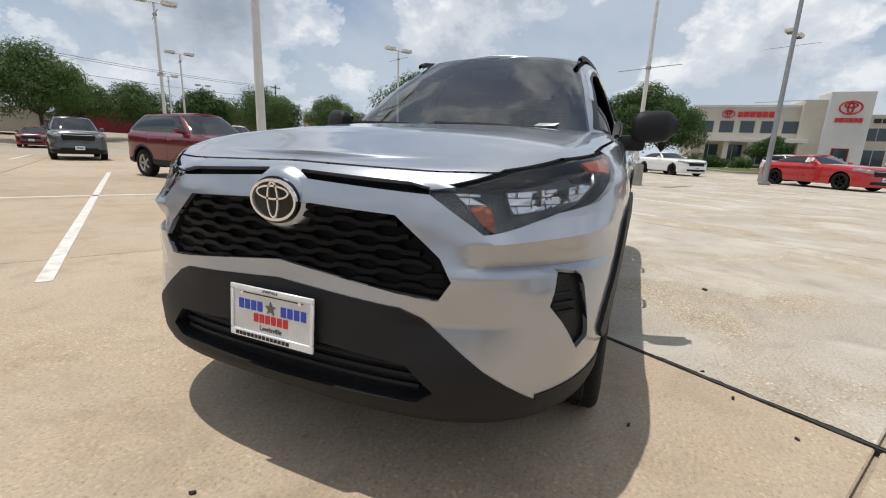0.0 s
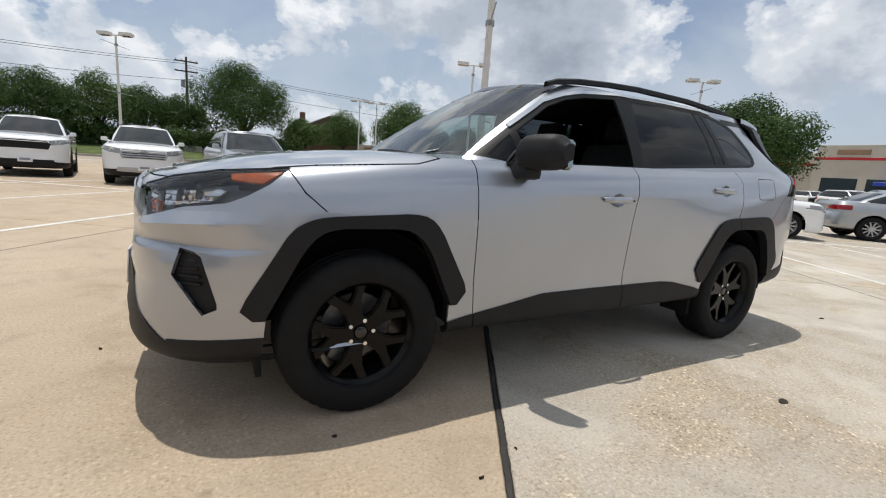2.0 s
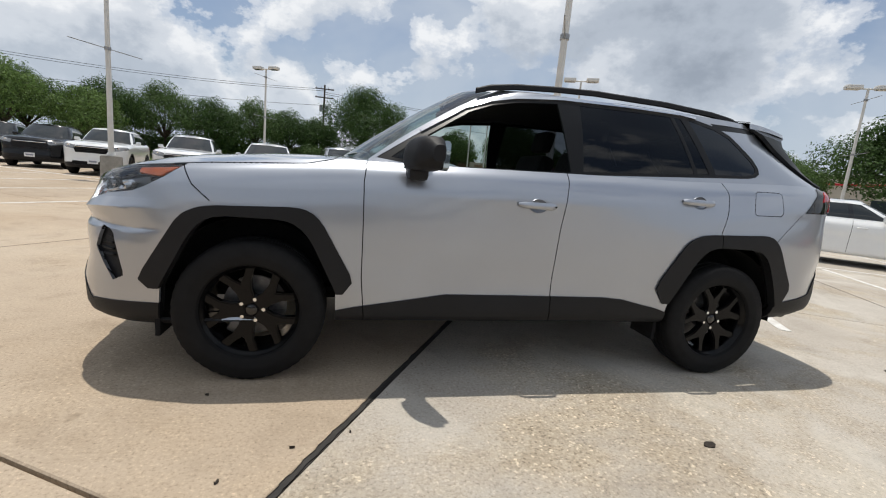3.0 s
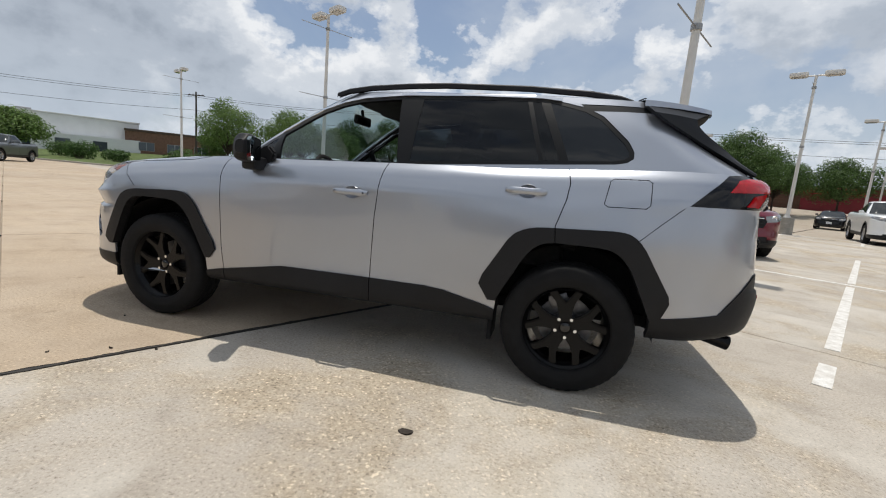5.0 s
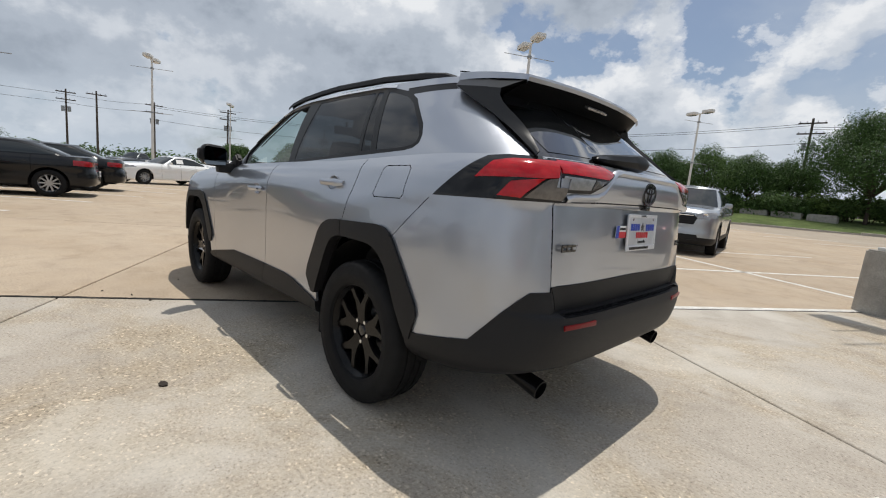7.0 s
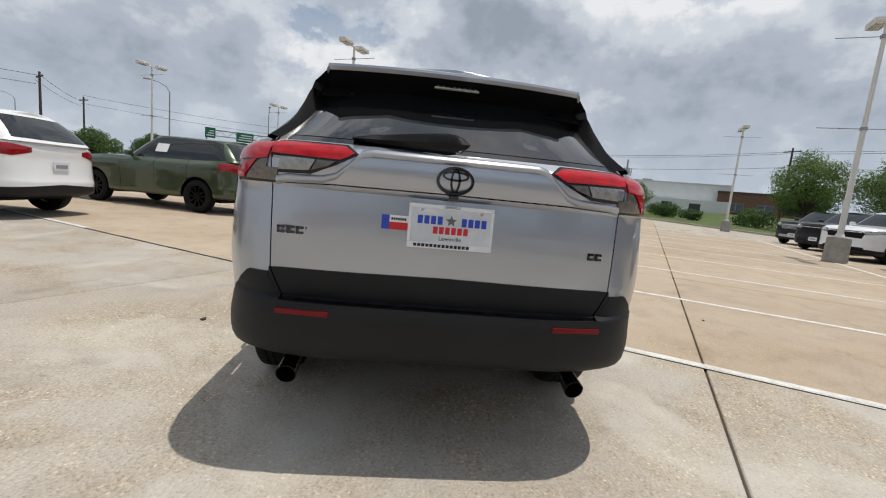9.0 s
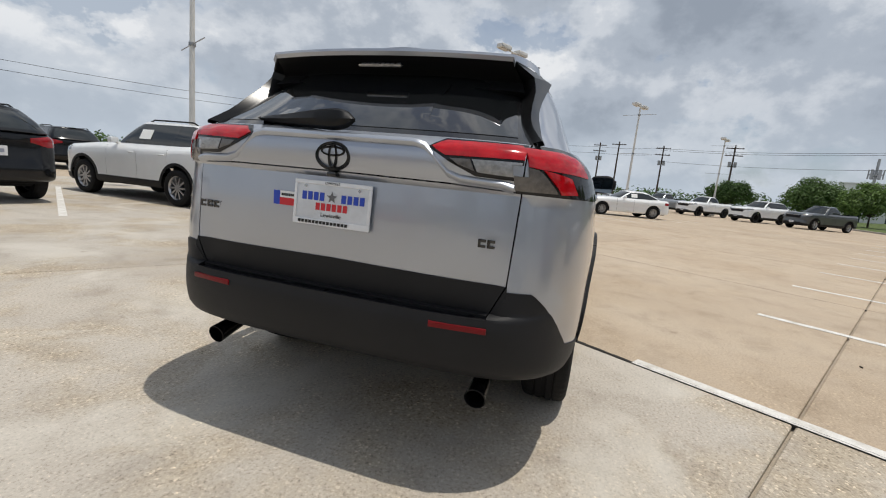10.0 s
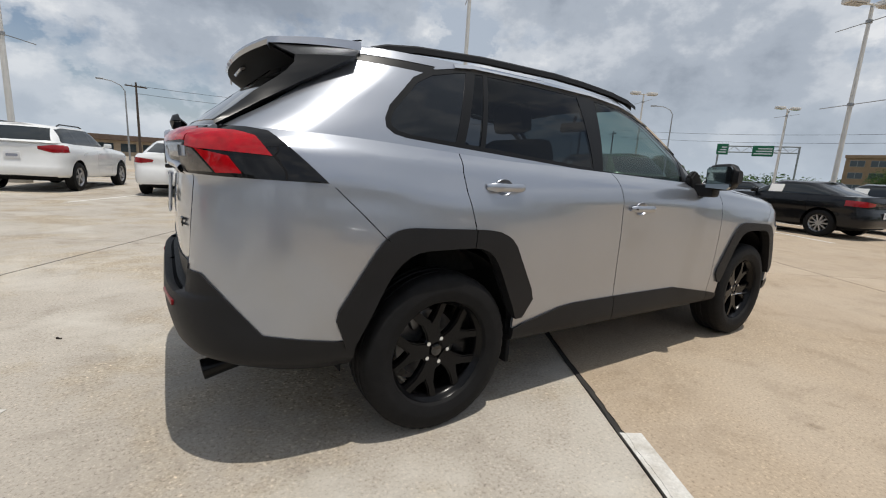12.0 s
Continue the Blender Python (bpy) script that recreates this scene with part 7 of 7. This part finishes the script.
        part("grille_bar", b, CHROME if k == 3 else CLAD, e)
    for s in (1, -1):
        b = bmesh.new()
        lathe(b, [(0.0, 0.01), (0.035, 0.012), (0.05, 0.02), (0.055, 0.0)], 16)
        bmesh.ops.transform(b, matrix=pose(hf(w * 0.70) - 0.012, s * w * 0.70, gc + 0.19, 0, 0, -90 + s * 25), verts=b.verts)
        part("fog_lamp", b, CLEARL, e)
        b = bmesh.new()
        lathe(b, [(0.0, 0.004), (0.03, 0.006), (0.055, 0.014), (0.060, 0.0)], 18)
        bmesh.ops.transform(b, matrix=pose(hf(w * 0.73) - 0.030, s * w * 0.73, hood - 0.150, 0, 0, -90 + s * 28), verts=b.verts)
        part("lamp_cell", b, CHROME, e)
    if badge:
        b = bmesh.new()
        ellipse_ring(b, 0, hood - 0.20, 0.085, 0.06, 0.022, h - 0.03, h + 0.012, 24)
        ellipse_ring(b, 0, hood - 0.18, 0.046, 0.02, 0.016, h - 0.03, h + 0.012, 24)
        part("front_badge", b, CHROME, e, "oval ring badge")
    if kind == "pickup":
        b = bmesh.new()
        box(b, -h + 0.12, base_r - 0.08, -w * 0.80, w * 0.80, deck + 0.012, deck + 0.03)
        part("bed_opening", b, MATTBLK, e, smooth=0)
    if spare:
        b = bmesh.new()
        lathe(b, [(0.0, 0.12), (0.2, 0.12), (0.36, 0.10), (0.40, 0.05), (0.40, -0.08)], 30)
        bmesh.ops.transform(b, matrix=pose(-h - 0.05, 0.1, 0.98, 0, 0, 90), verts=b.verts)
        part("spare_wheel", b, RUBBER, e)
    if paper is not None:
        for s in (1, -1):
            b = bmesh.new()
            box(b, -0.17, 0.17, -0.004, 0.004, -0.11, 0.11, 0.0, pose(paper - (0.38 if kind == "suv" else 0.22), s * (w * 0.775 + 0.032), (belt + H) / 2 - 0.04, s * 24, 0, 0))
            part("window_sheet", b, PAPER, e, "white paper sheet in the window")
    return e


SUVK = dict(kind="suv", L=4.6, W=1.86, H=1.69, wb=2.69, hood=1.05, belt=1.13)
vehicle("red_suv", "dark red compact SUV with black trim, parked nose out", "car", (-5.18, -9.6), 86, PR, **SUVK, rim=("a", 5), badge=True)
HL = dict(kind="suv", L=4.9, W=1.93, H=1.73, wb=2.79, hood=1.10, belt=1.16, clad=True, rails=True)
vehicle("silver_suv", "silver midsize SUV with black grille and roof rails", "car", (0.95, -11.3), 99, PS, **HL, rim=("a", 5), badge=True)
vehicle("white_suv", "white midsize SUV with chrome barred grille", "car", (3.85, -14.3), 96, PW, **HL, rim=("a", 5), grille=ALLOY, badge=True)
RUN = dict(kind="suv", L=4.83, W=1.93, H=1.80, wb=2.79, hood=1.16, belt=1.22, wr=0.385, clad=True, rails=True)
vehicle("white_suv", "white boxy off-road SUV with dark grille", "car", (7.0, -16.1), 100, PW, **RUN, rim=("k", 7))
vehicle("white_suv", "white boxy off-road SUV with black grille", "car", (10.3, -17.2), 102, PW, **RUN, rim=("k", 7), grille=MATTBLK)
vehicle("black_suv", "black boxy off-road SUV among parked cars", "car", (13.6, -19.3), 105, PK, **RUN, rim=("k", 7))
vehicle("black_suv", "black boxy off-road SUV at the row's end", "car", (16.8, -21.2), 108, PK, **RUN, rim=("a", 5), grille=ALLOY)
PU = dict(kind="pickup", L=5.35, W=1.88, H=1.79, wb=3.25, hood=1.16, belt=1.20, wr=0.38, clad=True)
vehicle("grey_pickup", "dark grey pickup truck facing the aisle", "pickup", (-8.4, -22.0), 66, PG, **PU, rim=("k", 5))
vehicle("white_pickup", "white full-size pickup truck with dark grille", "pickup", (-15.6, -20.5), 70, PW, **{**PU, "L": 5.8, "W": 2.05, "H": 1.9, "hood": 1.25, "belt": 1.28, "wr": 0.41}, rim=("a", 5))
vehicle("white_sedan", "white compact sedan with silver alloy wheels", "car", (-10.32, -4.43), 138, PW, "sedan", L=4.63, W=1.78, H=1.435, wb=2.70, hood=0.93, belt=0.98, wr=0.325, rim=("a", 10), clad=False)
vehicle("silver_sedan", "silver compact sedan parked in its row", "car", (-15.4, -1.8), 130, PS, "sedan", L=4.63, W=1.78, H=1.435, wb=2.70, hood=0.93, belt=0.98, wr=0.325, rim=("a", 10), clad=False)
vehicle("white_coupe", "white muscle coupe with black wheels", "car", (-29.5, 3.2), 32, PW, "coupe", L=5.02, W=1.92, H=1.45, wb=2.95, hood=0.98, belt=1.02, wr=0.36, rim=("k", 5), clad=False)
vehicle("red_muscle_car", "bright red muscle car with black wheels", "car", (-21.9, 8.9), 32, PR2, "sedan", L=5.04, W=1.9, H=1.46, wb=3.05, hood=0.98, belt=1.03, wr=0.36, rim=("k", 5), clad=False, paper=0.15)
vehicle("grey_pickup", "dark grey crew cab pickup by the grass", "pickup", (35.2, -17.6), 122, PG, **PU, rim=("a", 5))
vehicle("white_suv", "white boxy off-road SUV beside pickup trucks", "car", (38.0, -14.6), 125, PW, **RUN, rim=("k", 7))
vehicle("white_pickup", "white crew cab pickup in a row of trucks", "pickup", (40.6, -11.2), 130, PW, **PU, rim=("k", 5))
vehicle("silver_pickup", "silver crew cab pickup in a row of trucks", "pickup", (42.8, -8.0), 130, PS, **PU, rim=("a", 5))
vehicle("grey_pickup", "dark grey pickup in a row of trucks", "pickup", (45.2, -5.0), 130, PG, **PU, rim=("k", 5))
vehicle("white_sedan", "white large sedan with dark alloy wheels", "car", (22.6, -2.9), 110, PW, "sedan", L=4.9, W=1.86, H=1.445, wb=2.84, hood=0.93, belt=0.98, wr=0.34, rim=("a", 10), clad=False, paper=-0.1)
vehicle("black_sedan", "black sloping-roof sedan with silver wheels", "car", (12.58, 2.90), 80, PK, "sedan", L=4.64, W=1.83, H=1.39, wb=2.81, hood=0.93, belt=0.99, wr=0.335, rim=("a", 10), clad=False, paper=0.0)
vehicle("black_sedan", "black sedan beside another dark car", "car", (15.6, 1.9), 80, PK, "sedan", L=4.64, W=1.83, H=1.42, wb=2.81, hood=0.93, belt=0.99, wr=0.335, rim=("a", 10), clad=False, paper=0.0)
vehicle("white_suv", "white luxury SUV with silver wheels, rear turned outward", "car", (4.1, 8.45), 87, PW, "suv", L=4.89, W=1.94, H=1.74, wb=2.93, hood=1.08, belt=1.16, wr=0.375, rim=("a", 10), clad=True, rails=True, paper=0.0)
vehicle("green_suv", "olive green large SUV with black wheels", "car", (8.1, 6.3), 72, POL, "suv", L=5.1, W=1.93, H=1.80, wb=3.04, hood=1.12, belt=1.18, wr=0.385, rim=("k", 10), clad=False, paper=0.0)
vehicle("black_suv", "black luxury SUV with chrome rear trim", "car", (0.85, 10.25), 86, PK, "suv", L=4.66, W=1.89, H=1.64, wb=2.87, hood=1.05, belt=1.12, wr=0.365, rim=("a", 5), clad=False, rails=True, paper=0.0)
vehicle("white_suv", "white compact luxury SUV with silver wheels", "car", (-4.75, 13.85), 76, PW, "suv", L=4.66, W=1.89, H=1.66, wb=2.82, hood=1.05, belt=1.12, wr=0.365, rim=("a", 5), clad=False, rails=True)
vehicle("white_sedan", "white sedan with rounded boot, rear turned outward", "car", (-1.75, 12.95), 80, PW, "sedan", L=4.7, W=1.84, H=1.48, wb=2.74, hood=0.96, belt=1.02, wr=0.335, rim=("a", 10), clad=False)
vehicle("red_off_roader", "red boxy off-roader with rear spare wheel", "car", (2.4, 25.0), 72, PR2, "suv", L=4.3, W=1.87, H=1.86, wb=2.76, hood=1.15, belt=1.18, wr=0.40, rim=("k", 5), clad=True, spare=True)
vehicle("black_suv", "black SUV parked farther along the row", "car", (9.0, 20.6), 75, PK, "suv", L=4.7, W=1.9, H=1.7, wb=2.8, hood=1.05, belt=1.13, wr=0.365, rim=("a", 5), clad=False, rails=True)
# rows farther off
far = [(-44, 22, 20, PW, "suv"), (-47, 15, 20, PS, "sedan"), (-40, 12.5, 25, PW, "suv"), (-36, -3.5, 60, PK, "suv"), (-39, -7.5, 60, PW, "pickup"), (-34, -9.5, 60, PW, "suv"), (-44, -14, 60, PK, "sedan"), (-50, -18, 60, PW, "suv"), (-22, -37, 60, PK, "sedan"), (-26, -35, 60, PG, "sedan"), (-30, -33.5, 60, PW, "suv"), (-15, -40, 60, PR, "sedan"), (31, 8.5, 80, PK, "suv"), (34.5, 6.5, 80, PG, "sedan"), (38, 4.5, 80, PW, "suv"), (27.5, 10.5, 80, PK, "sedan"), (47, 0, 120, PW, "pickup"), (49, 3.5, 120, PS, "pickup"), (51, 7.0, 120, PW, "suv"), (-37, -30, 60, PK, "suv"), (18, 27, 75, PK, "suv"), (22, 25, 75, PW, "sedan"), (-12, 33, 80, PS, "suv"), (60, 28, 20, PW, "suv")]
for x, y, a, p, k in far:
    nm = {PW: "white", PS: "silver", PK: "black", PG: "grey", PR: "red"}[p]
    dims = {"suv": dict(L=4.7, W=1.88, H=1.70), "sedan": dict(L=4.65, W=1.82, H=1.45, hood=0.95, belt=1.0, wr=0.33), "pickup": dict(L=5.4, W=1.92, H=1.82, wb=3.2, hood=1.16, belt=1.2, wr=0.38)}[k]
    vehicle(nm + "_" + k, nm + " " + {"suv": "SUV", "sedan": "sedan", "pickup": "pickup truck"}[k] + " parked in a far row", "car" if k != "pickup" else "pickup", (x, y), a, p, k, clad=k != "sedan", rim=("a", 5), **dims)

# ---- trees and bushes ----
def leafmat(name, c):
    m = bpy.data.materials.new(name)
    m.use_nodes = True
    n, l = m.node_tree.nodes, m.node_tree.links
    b = n["Principled BSDF"]
    geo = n.new("ShaderNodeNewGeometry")
    r = n.new("ShaderNodeValToRGB")
    r.color_ramp.elements[0].color = (*(k * 0.55 for k in c), 1)
    r.color_ramp.elements[1].color = (*(min(1, k * 1.55) for k in c), 1)
    l.new(geo.outputs["Random Per Island"], r.inputs[0])
    l.new(r.outputs[0], b.inputs["Base Color"])
    b.inputs["Roughness"].default_value = 0.6
    b.inputs["Specular IOR Level"].default_value = 0.3
    tr = n.new("ShaderNodeBsdfTranslucent")
    l.new(r.outputs[0], tr.inputs[0])
    mx = n.new("ShaderNodeMixShader")
    mx.inputs[0].default_value = 0.34
    l.new(b.outputs[0], mx.inputs[1])
    l.new(tr.outputs[0], mx.inputs[2])
    l.new(mx.outputs[0], n["Material Output"].inputs[0])
    return m


BARK = mat("grey_brown_bark", (0.06, 0.045, 0.035), 0.95, vary=0.3, scale=6, bump=0.6, bscale=20)
LEAF1 = leafmat("deep_green_leaf", (0.052, 0.100, 0.026))
LEAF2 = leafmat("mid_green_leaf", (0.078, 0.135, 0.038))
LEAF3 = leafmat("bright_green_leaf", (0.118, 0.188, 0.050))


def leaves(blobs, count, size, rng):
    """Many small leaf sprays over a cluster of rounded masses, thicker near their skins."""
    co, fa = [], []
    tot = sum(r * r for *_, r in blobs)
    for x, y, z, r in blobs:
        for _ in range(int(count * r * r / tot)):
            d = Vector((rng.gauss(0, 1), rng.gauss(0, 1), rng.gauss(0, 1))).normalized()
            k = r * (0.62 + 0.46 * rng.random() ** 0.7) * (1 + 0.42 * noise.noise(d * 2.6 + Vector((x, y, z))))
            c = Vector((x, y, z)) + Vector((d.x, d.y, d.z * 0.86)) * k
            nrm = (d + Vector((rng.uniform(-1, 1), rng.uniform(-1, 1), rng.uniform(-0.4, 1.2))) * 0.8).normalized()
            t = nrm.orthogonal().normalized()
            s = nrm.cross(t)
            a = rng.uniform(0, 6.28)
            t, s = t * math.cos(a) + s * math.sin(a), s * math.cos(a) - t * math.sin(a)
            L, w = size * rng.uniform(0.7, 1.4), size * rng.uniform(0.35, 0.6)
            i = len(co)
            co += [c - t * L * 0.5, c + s * w * 0.5 + nrm * w * 0.15, c + t * L * 0.5, c - s * w * 0.5 + nrm * w * 0.15]
            fa.append((i, i + 1, i + 2, i + 3))
    return co, fa


def tree(x, y, h, r, leafm, seed, label, trunk=0.28, dense=5200, size=0.34, airy=0.0):
    rng = random.Random(seed)
    e = empty("tree", pose(x, y, rise(x, y)), label, "tree", "trees round the lot")
    b = bmesh.new()
    fork = h * (0.26 + 0.05 * rng.random())
    cyl(b, (0, 0, -0.2), (0.03, 0.02, fork), trunk * 0.075 * h / 2 + 0.06, trunk * 0.05 * h / 2 + 0.04, 10)
    blobs = []
    n = 15 + int(2 * r)
    for k in range(n):
        a = 2 * math.pi * k / n * 2.4 + rng.uniform(-0.3, 0.3)
        t = k / (n - 1)
        rad = r * (0.74 * math.sin(math.pi * (0.25 + 0.70 * t))) * rng.uniform(0.75, 1.1)
        z = fork + (h - fork) * (0.22 + 0.62 * t)
        rr = r * rng.uniform(0.27, 0.46) * (1.0 - 0.2 * t)
        p = Vector((rad * math.cos(a), rad * math.sin(a), z))
        blobs.append((p.x, p.y, p.z, rr))
        mid = Vector((p.x * 0.4, p.y * 0.4, fork + (z - fork) * 0.5))
        cyl(b, (0.03, 0.02, fork - 0.1), mid, 0.02 * h * 0.5, 0.012 * h * 0.5, 7)
        cyl(b, mid, p, 0.012 * h * 0.5, 0.008, 6)
    blobs.append((0, 0, fork + (h - fork) * 0.52, r * 0.55))
    part("trunk", b, BARK, e)
    co, fa = leaves(blobs, dense, size, rng)
    me = bpy.data.meshes.new("crown")
    me.from_pydata(co, [], fa)
    me.materials.append(leafm)
    o = new("crown", me)
    o.parent = e
    tagged(o, kind="stuff")
    return e


def bush(x, y, h, r, leafm, seed, label, dense=1500, size=0.26):
    rng = random.Random(seed)
    e = empty("bush", pose(x, y, rise(x, y)), label, "bush", "bushes round the lot")
    b = bmesh.new()
    for k in range(5):
        a = k * 1.26
        cyl(b, (0, 0, -0.1), (r * 0.5 * math.cos(a), r * 0.5 * math.sin(a), h * 0.6), 0.05, 0.015, 6)
    part("stem", b, BARK, e)
    blobs = [(r * 0.55 * math.cos(k * 1.1), r * 0.55 * math.sin(k * 1.1), h * rng.uniform(0.30, 0.72), r * rng.uniform(0.42, 0.6)) for k in range(6)]
    co, fa = leaves(blobs, dense, size, rng)
    me = bpy.data.meshes.new("foliage")
    me.from_pydata([c if c.z > 0.02 else Vector((c.x, c.y, 0.02)) for c in co], [], fa)
    me.materials.append(leafm)
    o = new("foliage", me)
    o.parent = e
    tagged(o, kind="stuff")


D, M, B = LEAF1, LEAF2, LEAF3
big, row, airy = "large dark green broadleaf tree with dense crown", "mid-green broadleaf tree in a tree line", "bright green open-crowned tree on the grass"
for k, (x, y, h, r, m, lab, cnt) in enumerate([
    (-1.3, -53.0, 10.2, 5.2, D, big, 11000), (-18.5, -46.5, 8.0, 4.2, M, big, 8000), (-13.6, -57, 6.5, 3.2, M, row, 4500), (-30, -52, 6.2, 3.6, M, row, 5000), (-37, -50, 6.4, 3.6, D, row, 5000),
    (-40, -43, 7.6, 3.8, M, row, 6000), (-46, -37, 7.2, 3.8, M, row, 6000), (-24, -52, 6.4, 3.2, M, row, 4500), (-50, -50, 7.5, 4.0, D, row, 4500), (-8, -56, 5.0, 2.8, M, row, 4000),
    (29, -43.5, 7.2, 3.8, M, row, 4500), (24.3, -47, 7.0, 3.9, D, row, 4500), (20, -49, 7.6, 3.9, M, row, 4500), (15.8, -51, 6.6, 3.7, D, row, 4500), (12, -53, 7.2, 3.7, M, row, 4500), (8.3, -54.5, 6.4, 3.4, D, row, 4500), (5.0, -56, 6.0, 3.1, D, row, 4000),
    (34, -37, 8.0, 3.5, B, airy, 3600), (28.5, -40, 7.4, 3.4, B, airy, 3600), (40, -43, 5.5, 2.8, M, row, 3000), (24, -43, 6.2, 3.2, B, airy, 3400),
    (62, -28, 5.4, 3.6, M, row, 3500), (56, -31, 5.0, 3.0, B, row, 3000), (66, -20, 4.6, 3.2, D, row, 3000), (72, -34, 5.0, 3.4, M, row, 3000),
    (-27.5, -13.6, 6.6, 4.0, D, big, 8000), (-38, 1.0, 6.8, 3.6, D, big, 7000), (-44, 3.2, 6.8, 3.6, D, big, 7000), (-53, 14, 3.6, 2.0, D, "small dark tree on the showroom lawn", 3000), (-50, 34, 4.6, 2.4, M, "small tree before the showroom", 3000),
    (64, 38, 4.8, 3.4, D, row, 3000), (57, 42, 4.4, 3.0, M, row, 2600), (-85, -12, 12, 5, M, row, 3500), (-90, -22, 11.5, 5, M, row, 3500), (-58, -44, 7.5, 4.0, M, row, 4000), (-64, -34, 7.2, 4.0, D, row, 4000), (110, 10, 6, 5, D, row, 2400), (118, 22, 6, 5, D, row, 2400),
]):
    tree(x, y, h, r, m, 100 + k, lab, dense=int(cnt * (3.6 if math.hypot(x, y) < 62 else 2.2)), size=0.19 if math.hypot(x, y) < 62 else 0.32)
rb = random.Random(9)
for k in range(26):
    t = k / 25
    x, y = 30 - 36 * t + rb.uniform(-0.6, 0.6), -48.5 - 6.5 * t + rb.uniform(-1, 1)
    bush(x, y, rb.uniform(2.2, 3.6), rb.uniform(1.6, 2.2), (D, M, D, B)[k % 4], 300 + k, "dense green bush in the hedge line", 2200)
for k, (x, y, h, r) in enumerate([(50, -33, 2.2, 1.6), (54, -36, 2.0, 1.6), (46, -34, 1.6, 1.3), (60, -38, 2.0, 1.5), (42, -38, 2.4, 1.7), (38, -36, 2.2, 1.7), (-58, 10, 1.6, 1.3), (-60, 13, 1.5, 1.2), (-56, 18, 1.4, 1.1), (-62, 20, 1.6, 1.3), (-62, 8, 1.8, 1.4)]):
    bush(x, y, h, r, (D, M)[k % 2], 400 + k, "clipped green shrub by the building", 1200)
# far woods on the skyline
rw = random.Random(12)
co, fa = [], []
for k in range(120):
    a = radians(-18 + 150 * k / 119 if k < 70 else -160 + 90 * (k - 70) / 49)
    d = rw.uniform(170, 210)
    bl = [(d * math.cos(a) + rw.uniform(-4, 4), d * math.sin(a) + rw.uniform(-4, 4), rw.uniform(1.2, 2.8) + rise(d * math.cos(a), d * math.sin(a)), rw.uniform(2.5, 4.2)) for _ in range(2)]
    c, f = leaves(bl, 170, 1.3, rw)
    fa += [tuple(i + len(co) for i in q) for q in f]
    co += c
me = bpy.data.meshes.new("far_woods")
me.from_pydata(co, [], fa)
me.materials.append(LEAF1)
tagged(new("far_woods", me), "distant line of dark green woods", "trees", kind="stuff")
